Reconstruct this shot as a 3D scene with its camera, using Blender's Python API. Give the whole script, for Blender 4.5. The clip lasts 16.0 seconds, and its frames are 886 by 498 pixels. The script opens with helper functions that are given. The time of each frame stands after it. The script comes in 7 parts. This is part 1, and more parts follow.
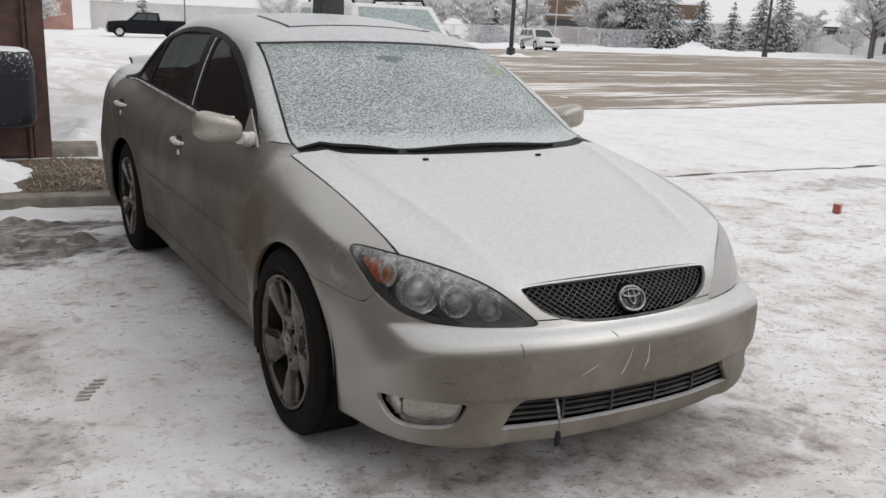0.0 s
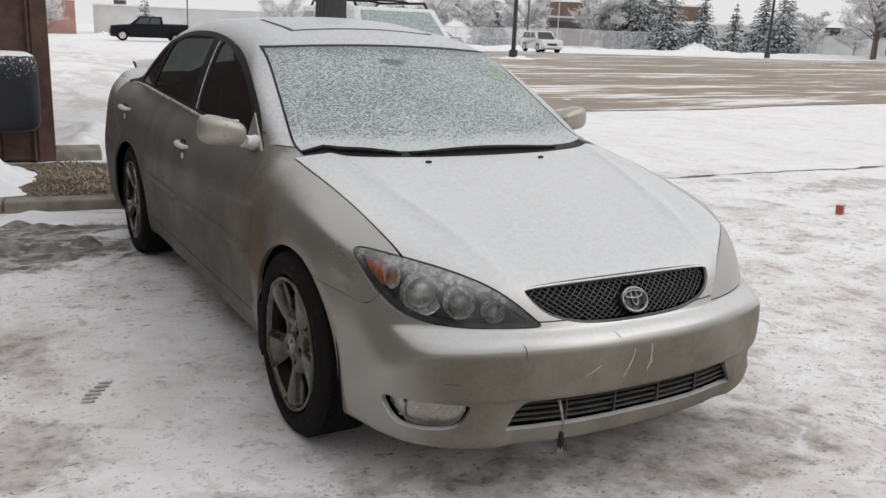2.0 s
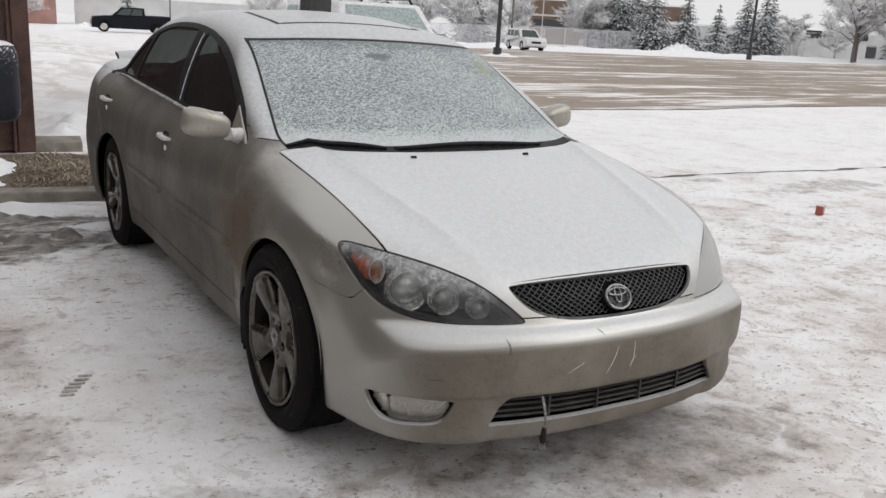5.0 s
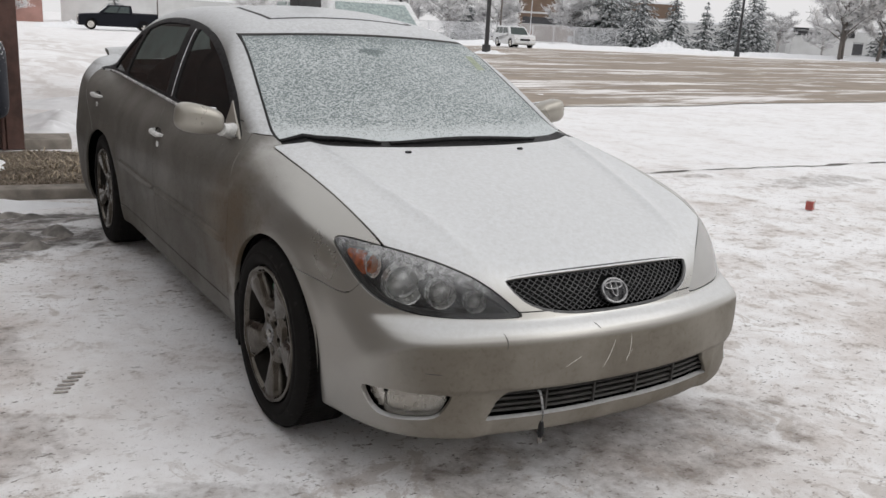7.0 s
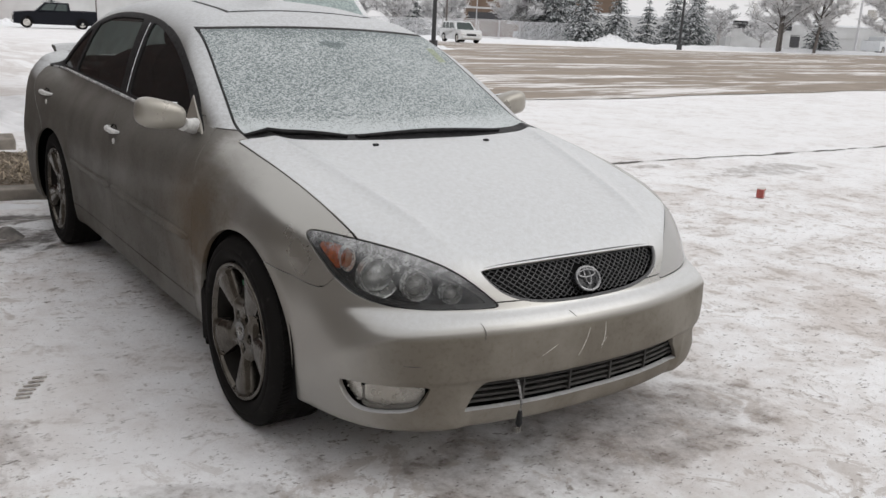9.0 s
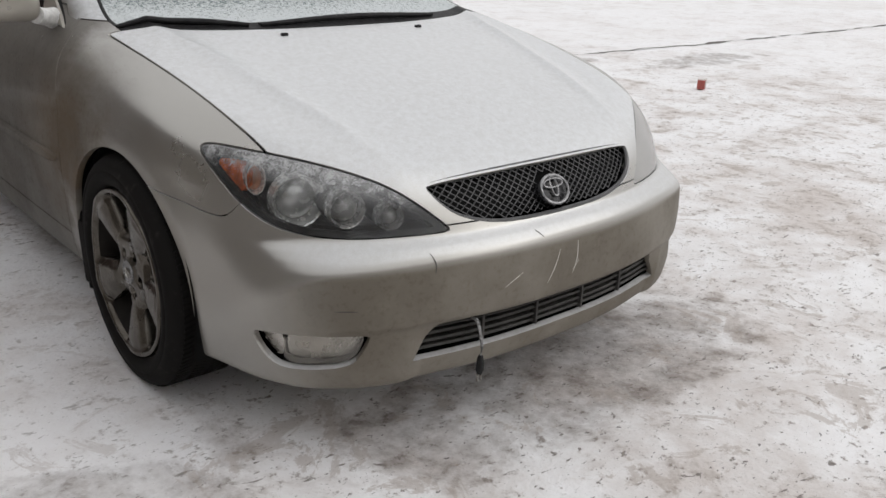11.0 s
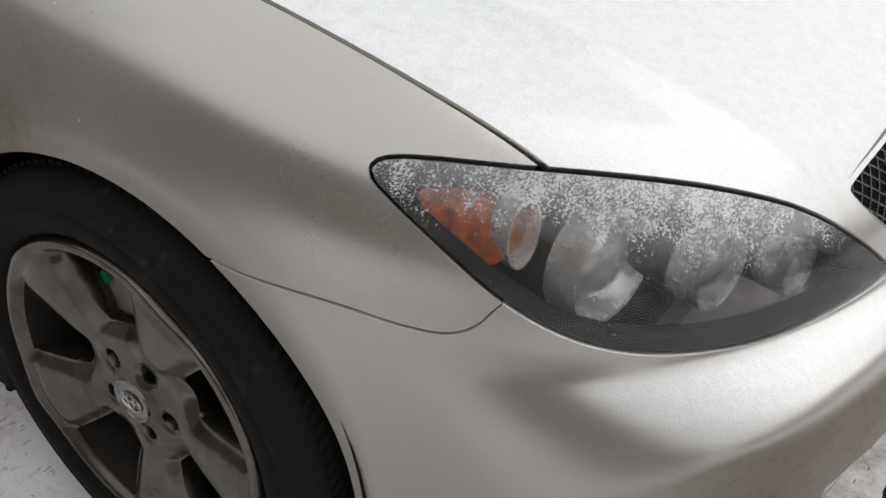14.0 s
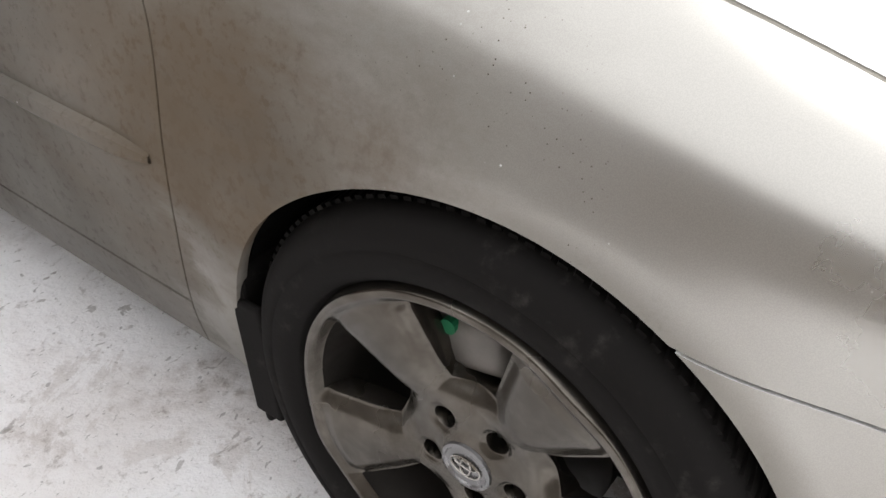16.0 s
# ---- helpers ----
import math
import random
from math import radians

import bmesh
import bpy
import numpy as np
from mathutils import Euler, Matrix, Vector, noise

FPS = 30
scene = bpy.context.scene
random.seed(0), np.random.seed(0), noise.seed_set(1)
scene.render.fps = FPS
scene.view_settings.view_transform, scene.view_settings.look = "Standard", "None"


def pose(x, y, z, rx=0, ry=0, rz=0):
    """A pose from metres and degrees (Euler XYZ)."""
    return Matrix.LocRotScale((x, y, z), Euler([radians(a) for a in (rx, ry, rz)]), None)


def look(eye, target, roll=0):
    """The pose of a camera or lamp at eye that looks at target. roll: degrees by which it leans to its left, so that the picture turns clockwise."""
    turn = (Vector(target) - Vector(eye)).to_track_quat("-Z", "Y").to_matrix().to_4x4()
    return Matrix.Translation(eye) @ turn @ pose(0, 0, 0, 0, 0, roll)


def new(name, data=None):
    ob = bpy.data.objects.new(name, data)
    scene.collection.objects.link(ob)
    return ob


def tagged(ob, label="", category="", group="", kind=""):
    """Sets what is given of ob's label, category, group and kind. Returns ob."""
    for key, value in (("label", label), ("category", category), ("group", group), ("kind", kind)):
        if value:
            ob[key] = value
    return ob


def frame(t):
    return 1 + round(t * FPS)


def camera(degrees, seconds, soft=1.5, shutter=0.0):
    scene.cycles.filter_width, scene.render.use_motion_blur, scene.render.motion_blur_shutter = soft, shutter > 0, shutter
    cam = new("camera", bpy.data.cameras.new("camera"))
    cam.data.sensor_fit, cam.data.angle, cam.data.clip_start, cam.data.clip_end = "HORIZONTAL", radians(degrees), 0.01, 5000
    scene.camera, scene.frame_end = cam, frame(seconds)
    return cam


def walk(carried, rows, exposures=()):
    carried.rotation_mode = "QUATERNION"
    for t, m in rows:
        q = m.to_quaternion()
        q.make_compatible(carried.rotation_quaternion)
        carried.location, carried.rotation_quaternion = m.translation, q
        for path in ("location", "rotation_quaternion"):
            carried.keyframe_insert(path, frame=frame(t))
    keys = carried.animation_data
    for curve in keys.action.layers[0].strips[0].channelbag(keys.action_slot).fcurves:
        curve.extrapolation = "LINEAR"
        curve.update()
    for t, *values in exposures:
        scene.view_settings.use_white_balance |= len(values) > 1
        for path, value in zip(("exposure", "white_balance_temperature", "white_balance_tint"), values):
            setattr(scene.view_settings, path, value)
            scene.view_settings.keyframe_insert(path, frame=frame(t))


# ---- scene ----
cam = camera(54.00, 16.0)
PATH = [
    (0.0, -1.8458, -2.7593, 1.4370, 75.374, -2.574, -29.329),
    (0.5, -1.8442, -2.7603, 1.4342, 75.643, -2.493, -29.371),
    (1.0, -1.8468, -2.7650, 1.4380, 75.810, -2.414, -29.278),
    (1.5, -1.8483, -2.7684, 1.4394, 75.639, -2.346, -29.148),
    (2.0, -1.8535, -2.7713, 1.4395, 75.528, -2.347, -29.184),
    (2.5, -1.8571, -2.7713, 1.4399, 75.623, -2.316, -29.015),
    (3.0, -1.8580, -2.7719, 1.4401, 75.701, -2.421, -29.086),
    (3.5, -1.8569, -2.7696, 1.4391, 75.654, -2.595, -29.328),
    (4.0, -1.8576, -2.7712, 1.4388, 75.550, -2.804, -29.482),
    (4.5, -1.8594, -2.7688, 1.4368, 75.421, -3.141, -29.912),
    (7, -1.8785, -2.7533, 1.4225, 75.245, -3.214, -30.923),
    (7.5, -1.8912, -2.7473, 1.4161, 74.406, -3.576, -31.617),
    (8, -1.9073, -2.7287, 1.4088, 74.989, -3.414, -32.812),
    (8.5, -1.9265, -2.7245, 1.4126, 75.611, -3.017, -33.714),
    (9, -1.9352, -2.7044, 1.4016, 75.162, -2.840, -34.424),
    (9.5, -1.9174, -2.6767, 1.3977, 74.424, -2.461, -35.292),
    (10, -1.8304, -2.5953, 1.3607, 72.743, -2.474, -36.340),
    (10.2, -1.7747, -2.5389, 1.3413, 71.569, -2.522, -36.607),
    (12.3, -1.4955, -1.6581, 1.2317, 64.895, -1.805, -45.661),
    (12.5, -1.4431, -1.5481, 1.2453, 63.181, -2.328, -45.566),
    (13, -1.4226, -1.2898, 1.2039, 60.540, -3.091, -46.730),
    (13.5, -1.4227, -1.0051, 1.1929, 58.483, -1.468, -51.957),
    (14, -1.3481, -0.7915, 1.1350, 56.500, -1.895, -55.585),
    (14.5, -1.2863, -0.5965, 1.1250, 50.828, -2.343, -56.598),
    (15, -1.2867, -0.5125, 1.1193, 48.333, -3.027, -58.725),
    (15.5, -1.3257, -0.4133, 1.1093, 47.843, -3.109, -58.412),
    (16, -1.3815, -0.3295, 1.1256, 51.189, -1.544, -52.776),
]
walk(cam, [(t, pose(x, y, z, rx, ry, rz)) for t, x, y, z, rx, ry, rz in PATH],
     exposures=((0.0, 0.0), (10.2, 0.0), (12.5, 0.22), (13.0, 0.30), (14.5, 0.48), (15.0, 0.60), (15.5, 0.70), (16.0, 1.2)))

# ---- overcast winter light ----
world = bpy.data.worlds.new("overcast")
scene.world = world
world.use_nodes = True
wt = world.node_tree
wt.nodes.clear()
sky = wt.nodes.new("ShaderNodeTexSky")
sky.sky_type, sky.sun_disc = "NISHITA", False
sky.sun_elevation, sky.sun_rotation = radians(28), radians(150)
sky.air_density, sky.dust_density, sky.ozone_density = 1.0, 6.0, 1.0
grey = wt.nodes.new("ShaderNodeHueSaturation")
grey.inputs["Saturation"].default_value = 0.12
veil = wt.nodes.new("ShaderNodeMix")
veil.data_type = "RGBA"
veil.inputs[0].default_value = 0.82
veil.inputs[7].default_value = (9.6, 9.5, 9.6, 1)
back = wt.nodes.new("ShaderNodeBackground")
back.inputs["Strength"].default_value = 0.1
out = wt.nodes.new("ShaderNodeOutputWorld")
wt.links.new(sky.outputs[0], grey.inputs["Color"])
wt.links.new(grey.outputs[0], veil.inputs[6])
wt.links.new(veil.outputs[2], back.inputs["Color"])
wt.links.new(back.outputs[0], out.inputs["Surface"])

sun = new("sun", bpy.data.lights.new("sun", "SUN"))
sun.data.energy, sun.data.angle, sun.data.color = 0.55, radians(40), (1.0, 0.98, 0.95)
sun.matrix_world = look((20, -12, 26), (0, 0, 0))


# ---- materials ----
class Nodes:
    """A short way to write node materials."""

    def __init__(self, name):
        self.mat = bpy.data.materials.new(name)
        self.mat.use_nodes = True
        self.t = self.mat.node_tree
        self.bsdf = self.t.nodes["Principled BSDF"]
        self.out = self.t.nodes["Material Output"]
        self.co = self.t.nodes.new("ShaderNodeTexCoord").outputs["Object"]

    def link(self, a, b):
        if hasattr(a, "is_output"):
            self.t.links.new(a, b)
        else:
            b.default_value = a

    def noise(self, scale, detail=4.0, rough=0.55, stretch=None, distort=0.0):
        n = self.t.nodes.new("ShaderNodeTexNoise")
        n.inputs["Scale"].default_value, n.inputs["Detail"].default_value, n.inputs["Roughness"].default_value = scale, detail, rough
        n.inputs["Distortion"].default_value = distort
        co = self.co
        if stretch:
            m = self.t.nodes.new("ShaderNodeMapping")
            m.inputs["Rotation"].default_value = [radians(a) for a in stretch[3:]] if len(stretch) > 3 else (0, 0, 0)
            m.inputs["Scale"].default_value = stretch[:3]
            self.link(co, m.inputs["Vector"])
            co = m.outputs[0]
        self.link(co, n.inputs["Vector"])
        return n.outputs["Fac"]

    def voronoi(self, scale, feature="F1", stretch=None):
        n = self.t.nodes.new("ShaderNodeTexVoronoi")
        n.feature = feature
        n.inputs["Scale"].default_value = scale
        self.link(self.co, n.inputs["Vector"])
        return n.outputs["Distance"]

    def range(self, v, a, b, c=0.0, d=1.0):
        n = self.t.nodes.new("ShaderNodeMapRange")
        n.interpolation_type = "SMOOTHSTEP"
        self.link(v, n.inputs[0])
        for i, k in enumerate((a, b, c, d)):
            n.inputs[i + 1].default_value = k
        return n.outputs[0]

    def math(self, op, a, b=0.0):
        n = self.t.nodes.new("ShaderNodeMath")
        n.operation = op
        self.link(a, n.inputs[0])
        self.link(b, n.inputs[1])
        return n.outputs[0]

    def mix(self, fac, a, b):
        n = self.t.nodes.new("ShaderNodeMix")
        n.data_type = "RGBA"
        self.link(fac, n.inputs[0])
        for v, i in ((a, 6), (b, 7)):
            self.link((*v, 1) if isinstance(v, tuple) else v, n.inputs[i])
        return n.outputs[2]

    def xyz(self, which="co"):
        n = self.t.nodes.new("ShaderNodeSeparateXYZ")
        if which == "normal":
            self.link(self.t.nodes.new("ShaderNodeNewGeometry").outputs["Normal"], n.inputs[0])
        else:
            self.link(self.co, n.inputs[0])
        return n.outputs

    def random(self):
        return self.t.nodes.new("ShaderNodeObjectInfo").outputs["Random"]

    def island(self):
        return self.t.nodes.new("ShaderNodeNewGeometry").outputs["Random Per Island"]

    def bump(self, height, strength=0.3, distance=0.01):
        n = self.t.nodes.new("ShaderNodeBump")
        n.inputs["Strength"].default_value, n.inputs["Distance"].default_value = strength, distance
        self.link(height, n.inputs["Height"])
        self.link(n.outputs[0], self.bsdf.inputs["Normal"])

    def set(self, **kw):
        names = {"base": "Base Color", "rough": "Roughness", "metal": "Metallic", "coat": "Coat Weight", "coat_rough": "Coat Roughness", "spec": "Specular IOR Level",
                 "alpha": "Alpha", "transmission": "Transmission Weight", "ior": "IOR", "emission": "Emission Color", "glow": "Emission Strength", "subsurface": "Subsurface Weight"}
        for k, v in kw.items():
            s = self.bsdf.inputs[names[k]]
            self.link((*v, 1) if isinstance(v, tuple) and len(v) == 3 else v, s)
        return self


def plain(name, base, rough=0.6, metal=0.0, vary=0.25, scale=12.0, bump=0.0, **kw):
    n = Nodes(name)
    f = n.noise(scale, 5)
    dark = tuple(c * (1 - vary) for c in base)
    light = tuple(min(1, c * (1 + vary)) for c in base)
    n.set(base=n.mix(n.range(f, 0.3, 0.7), dark, light), rough=n.range(n.noise(scale * 2.7, 3), 0.3, 0.7, max(0.02, rough - 0.08), min(1, rough + 0.08)), metal=metal, **kw)
    if bump:
        n.bump(n.noise(scale * 6, 4), bump, 0.004)
    return n.mat


def car_paint(name, frost):
    n = Nodes(name)
    x, y, z = n.xyz()
    nz = n.xyz("normal")[2]
    flake = n.noise(900, 1)
    base = n.mix(n.range(flake, 0.35, 0.65), (0.405, 0.395, 0.372), (0.445, 0.435, 0.408))
    # road film: brown dirt low down, thick behind the front wheel and on the bumper's face
    patch = n.noise(2.6, 6, 0.60)
    streak = n.noise(11, 6, 0.66, (1, 0.35, 0.8, 30, 0, 0))
    speck = n.noise(70, 5, 0.7)
    low = n.math("MULTIPLY", n.range(z, 0.20, 0.72, 0.78, 0.0), n.range(y, -0.38, -0.02, 0.45, 1.0))
    ry, rz = n.math("SUBTRACT", y, 0.33), n.math("SUBTRACT", z, 0.60)
    ring = n.math("POWER", n.math("ADD", n.math("POWER", n.math("DIVIDE", ry, 0.46), 2.0), n.math("POWER", n.math("DIVIDE", rz, 0.33), 2.0)), 0.5)
    spray = n.range(n.math("ADD", ring, n.range(streak, 0.3, 0.7, 0.10, -0.10)), 0.25, 1.25, 1.0, 0.0)
    # door film: real dirt, its colour darkened further for the flank's dim reflections
    flank = n.math("MULTIPLY", n.range(n.math("ADD", y, n.range(streak, 0.3, 0.7, -0.06, 0.06)), 0.22, 0.50), n.range(z, 0.60, 1.05, 0.97, 0.72))
    lip = n.range(n.math("POWER", n.math("ADD", n.math("POWER", y, 2.0), n.math("POWER", n.math("SUBTRACT", z, 0.322), 2.0)), 0.5), 0.36, 0.41, 0.55, 0.0)
    front = n.math("MULTIPLY", n.range(y, -0.50, -0.76), n.range(n.math("ADD", z, n.range(patch, 0.3, 0.7, -0.012, 0.012)), 0.500, 0.556, 0.95, 0.0))
    dirt = n.math("MAXIMUM", n.math("MAXIMUM", n.math("MAXIMUM", low, spray), n.math("MAXIMUM", flank, front)), lip)
    dirt = n.math("MULTIPLY", dirt, n.range(patch, 0.25, 0.65, 0.84, 1.0))
    dirt = n.math("ADD", n.math("MULTIPLY", dirt, 0.95), n.math("MULTIPLY", dirt, n.range(speck, 0.5, 0.72, 0.0, 0.12)))
    dirt = n.math("MAXIMUM", dirt, n.math("MULTIPLY", spray, n.range(speck, 0.3, 0.7, 0.84, 0.98)))
    dirt = n.math("MULTIPLY", dirt, n.math("MAXIMUM", n.range(nz, 0.12, 0.50, 1.0, 0.12), n.math("MAXIMUM", n.range(y, -0.3, 0.1), n.range(z, 0.50, 0.42))))
    dirt = n.math("MINIMUM", dirt, 0.96)
    soil = n.mix(n.range(streak, 0.3, 0.7), (0.080, 0.072, 0.060), (0.062, 0.055, 0.045))
    soil = n.mix(n.math("MULTIPLY", spray, n.range(streak, 0.3, 0.62, 0.55, 1.0)), soil, (0.108, 0.079, 0.050))
    soil = n.mix(n.range(y, -0.3, 0.0, 1.0, 0.0), soil, n.mix(n.range(patch, 0.35, 0.65), (0.175, 0.155, 0.123), (0.120, 0.103, 0.079)))
    col = n.mix(dirt, base, soil)
    metal = n.math("MULTIPLY", n.math("SUBTRACT", 1.0, dirt), 0.88)
    rough = n.math("ADD", n.math("MULTIPLY", dirt, 0.32), n.range(patch, 0.3, 0.7, 0.25, 0.31))
    grain = n.noise(300, 3, 0.7)
    clump = n.noise(55, 4, 0.6)
    # small clods thrown up round the edge of the spray
    clod = n.math("MULTIPLY", n.range(n.voronoi(150), 0.07, 0.15, 1.0, 0.0), n.range(n.noise(16, 3, 0.6), 0.50, 0.58))
    clod = n.math("MULTIPLY", clod, n.math("MULTIPLY", n.range(ring, 0.55, 0.85), n.range(ring, 1.12, 0.92)))
    col = n.mix(n.math("MULTIPLY", clod, n.range(y, -0.34, -0.22)), col, (0.060, 0.043, 0.028))
    # frost: a thin white grain on what faces up, and stray ice grains elsewhere
    if frost:
        cover = n.range(nz, 0.45, 0.90, 0.0, 1.0)
        f = n.math("ADD", n.math("MULTIPLY", grain, 0.55), n.math("MULTIPLY", clump, 0.45))
        frosty = n.math("MULTIPLY", n.range(f, 0.30, 0.70, 0.55, 1.0), n.math("MULTIPLY", cover, frost))
        col = n.mix(frosty, col, (0.745, 0.768, 0.795))
        metal = n.math("MULTIPLY", metal, n.math("SUBTRACT", 1.0, frosty))
        rough = n.math("ADD", rough, n.math("MULTIPLY", frosty, 0.3))
        n.bump(n.math("MULTIPLY", f, frosty), 0.5, 0.0020)
    else:
        dots = n.math("MULTIPLY", n.range(n.voronoi(75), 0.05, 0.11, 1.0, 0.0), n.range(n.noise(21, 3), 0.62, 0.70))
        dots = n.math("MULTIPLY", dots, n.range(nz, -0.1, 0.2))
        col = n.mix(dots, col, (0.75, 0.76, 0.77))
        metal = n.math("MULTIPLY", metal, n.math("SUBTRACT", 1.0, dots))
    n.set(base=col, metal=metal, rough=rough, spec=n.range(dirt, 0.2, 0.9, 0.5, 0.12), coat=n.math("MULTIPLY", n.math("SUBTRACT", 1.0, dirt), 0.5), coat_rough=0.06)
    return n.mat


paint = car_paint("silver paint with road film", 0.0)
paint_top = car_paint("silver paint with frost", 0.88)
paint_bumper = car_paint("silver paint with road film and thin frost", 0.62)

n = Nodes("rime frost on glass")
rime = n.noise(120, 4, 0.62, (0.80, 1.0, 1.55, 0, -32, 0), 0.9)
fine = n.noise(230, 4, 0.7)
broad = n.noise(4, 3)
f = n.math("ADD", n.math("MULTIPLY", rime, 0.7), n.math("MULTIPLY", fine, 0.3))
f = n.math("ADD", f, n.range(broad, 0.3, 0.7, -0.010, 0.012))
low = n.range(n.xyz()[2], 0.95, 1.01, 0.10, 0.0)
f = n.math("ADD", f, low)
x, y, z = n.xyz()
spot = n.math("POWER", n.math("ADD", n.math("POWER", n.math("DIVIDE", n.math("ADD", x, 0.05), 0.075), 2.0), n.math("POWER", n.math("DIVIDE", n.math("SUBTRACT", z, 1.264), 0.016), 2.0)), 0.5)
f = n.math("SUBTRACT", f, n.range(n.math("ADD", spot, n.range(rime, 0.3, 0.7, -0.3, 0.3)), 0.6, 1.1, 0.11, 0.0))
f = n.math("SUBTRACT", f, n.range(z, 1.275, 1.315, 0.0, 0.045))
cover = n.range(f, 0.43, 0.57)
n.set(base=n.mix(cover, (0.115, 0.150, 0.152), (0.57, 0.605, 0.615)), rough=n.range(f, 0.35, 0.6, 0.3, 0.75), spec=0.35)
n.bump(f, 0.5, 0.006)
frosted_glass = n.mat

n = Nodes("tinted side glass")
mixer = n.t.nodes.new("ShaderNodeMixShader")
clear = n.t.nodes.new("ShaderNodeBsdfTransparent")
clear.inputs[0].default_value = (0.40, 0.45, 0.43, 1)
n.set(base=n.mix(n.noise(40, 5, 0.7), (0.022, 0.024, 0.025), (0.040, 0.042, 0.043)), rough=0.10, spec=0.45)
haze = n.noise(7, 5)
n.link(n.range(haze, 0.3, 0.8, 0.46, 0.66), mixer.inputs[0])
n.link(clear.outputs[0], mixer.inputs[1])
n.link(n.bsdf.outputs[0], mixer.inputs[2])
n.link(mixer.outputs[0], n.out.inputs["Surface"])
tinted_glass = n.mat

black_plastic = plain("black plastic", (0.018, 0.018, 0.019), 0.55, vary=0.35, scale=30, bump=0.1, spec=0.18)
# near-black: deep shade of gaps and hollows is put into this colour
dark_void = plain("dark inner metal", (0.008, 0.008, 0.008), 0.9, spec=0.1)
red_lens = plain("red lamp lens", (0.25, 0.015, 0.012), 0.15)

n = Nodes("thin frost on the rear screen")
mixer = n.t.nodes.new("ShaderNodeMixShader")
soft = n.t.nodes.new("ShaderNodeBsdfTranslucent")
soft.inputs[0].default_value = (0.55, 0.60, 0.59, 1)
n.set(base=n.mix(n.noise(60, 4), (0.45, 0.48, 0.48), (0.62, 0.65, 0.65)), rough=0.7)
n.link(n.range(n.noise(5, 3), 0.3, 0.7, 0.4, 0.6), mixer.inputs[0])
n.link(soft.outputs[0], mixer.inputs[1])
n.link(n.bsdf.outputs[0], mixer.inputs[2])
n.link(mixer.outputs[0], n.out.inputs["Surface"])
thin_frost = n.mat

# trodden snow over asphalt, with dirty tracks
n = Nodes("packed dirty snow")
x, y, z = n.xyz()
big = n.noise(0.6, 5, 0.6, None, 0.3)
mid = n.noise(2.6, 7, 0.68, None, 0.25)
small = n.noise(11, 6, 0.70)
grit = n.noise(34, 5, 0.72)
tiny = n.noise(130, 3, 0.7)
away = n.math("POWER", n.math("ADD", n.math("POWER", n.math("SUBTRACT", x, 1.0), 2.0), n.math("POWER", n.math("SUBTRACT", y, -1.5), 2.0)), 0.5)
near = n.range(away, 4.0, 9.0, 1.0, 0.35)
# brown darkening across the car's footprint, dirty ice before its nose, churned slush by the kerb
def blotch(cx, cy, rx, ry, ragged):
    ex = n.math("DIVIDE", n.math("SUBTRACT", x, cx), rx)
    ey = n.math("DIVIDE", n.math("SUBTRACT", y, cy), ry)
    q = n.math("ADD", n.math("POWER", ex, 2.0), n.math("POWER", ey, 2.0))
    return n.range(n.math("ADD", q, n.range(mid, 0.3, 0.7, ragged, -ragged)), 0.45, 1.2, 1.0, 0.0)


clean = blotch(-1.05, 0.45, 0.55, 1.1, 0.3)
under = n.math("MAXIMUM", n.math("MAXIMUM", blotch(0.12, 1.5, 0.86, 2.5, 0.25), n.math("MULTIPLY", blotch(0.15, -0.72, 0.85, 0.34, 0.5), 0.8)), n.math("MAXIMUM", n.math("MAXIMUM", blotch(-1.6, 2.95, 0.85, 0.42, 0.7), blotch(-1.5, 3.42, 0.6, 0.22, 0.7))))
under = n.math("MAXIMUM", under, n.math("MULTIPLY", n.math("MAXIMUM", blotch(5.15, 3.55, 0.30, 0.10, 0.9), blotch(6.35, 2.95, 0.85, 0.30, 0.9)), 0.7))
under = n.math("MAXIMUM", under, n.math("MULTIPLY", n.math("MAXIMUM", blotch(-1.3, -0.50, 0.60, 0.20, 0.9), n.math("MAXIMUM", blotch(-1.85, 0.15, 0.35, 0.28, 0.9), blotch(-1.9, 1.1, 0.4, 0.25, 0.9))), 0.6))
near = n.math("MULTIPLY", near, n.math("SUBTRACT", 1.0, n.math("MULTIPLY", clean, 0.45)))
d = n.math("ADD", n.math("MULTIPLY", mid, 0.55), n.math("MULTIPLY", big, 0.45))
film = n.math("MULTIPLY", n.range(d, 0.42, 0.64), near)
col = n.mix(film, (0.87, 0.87, 0.88), (0.62, 0.575, 0.55))
stain = n.math("MULTIPLY", n.range(n.math("ADD", n.math("MULTIPLY", small, 0.5), n.math("MULTIPLY", mid, 0.5)), 0.52, 0.64), near)
col = n.mix(n.math("MULTIPLY", stain, 0.62), col, (0.36, 0.31, 0.275))
spots = n.math("ADD", n.math("MULTIPLY", grit, 0.6), n.math("MULTIPLY", small, 0.4))
spots = n.math("MULTIPLY", n.range(spots, 0.55, 0.63), near)
col = n.mix(n.math("MULTIPLY", spots, 0.75), col, (0.20, 0.165, 0.14))
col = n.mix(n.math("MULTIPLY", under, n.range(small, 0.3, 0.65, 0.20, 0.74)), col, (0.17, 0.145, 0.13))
churn = n.math("MAXIMUM", blotch(-1.65, 2.9, 0.95, 0.45, 0.5), blotch(-1.5, 3.42, 0.7, 0.2, 0.6))
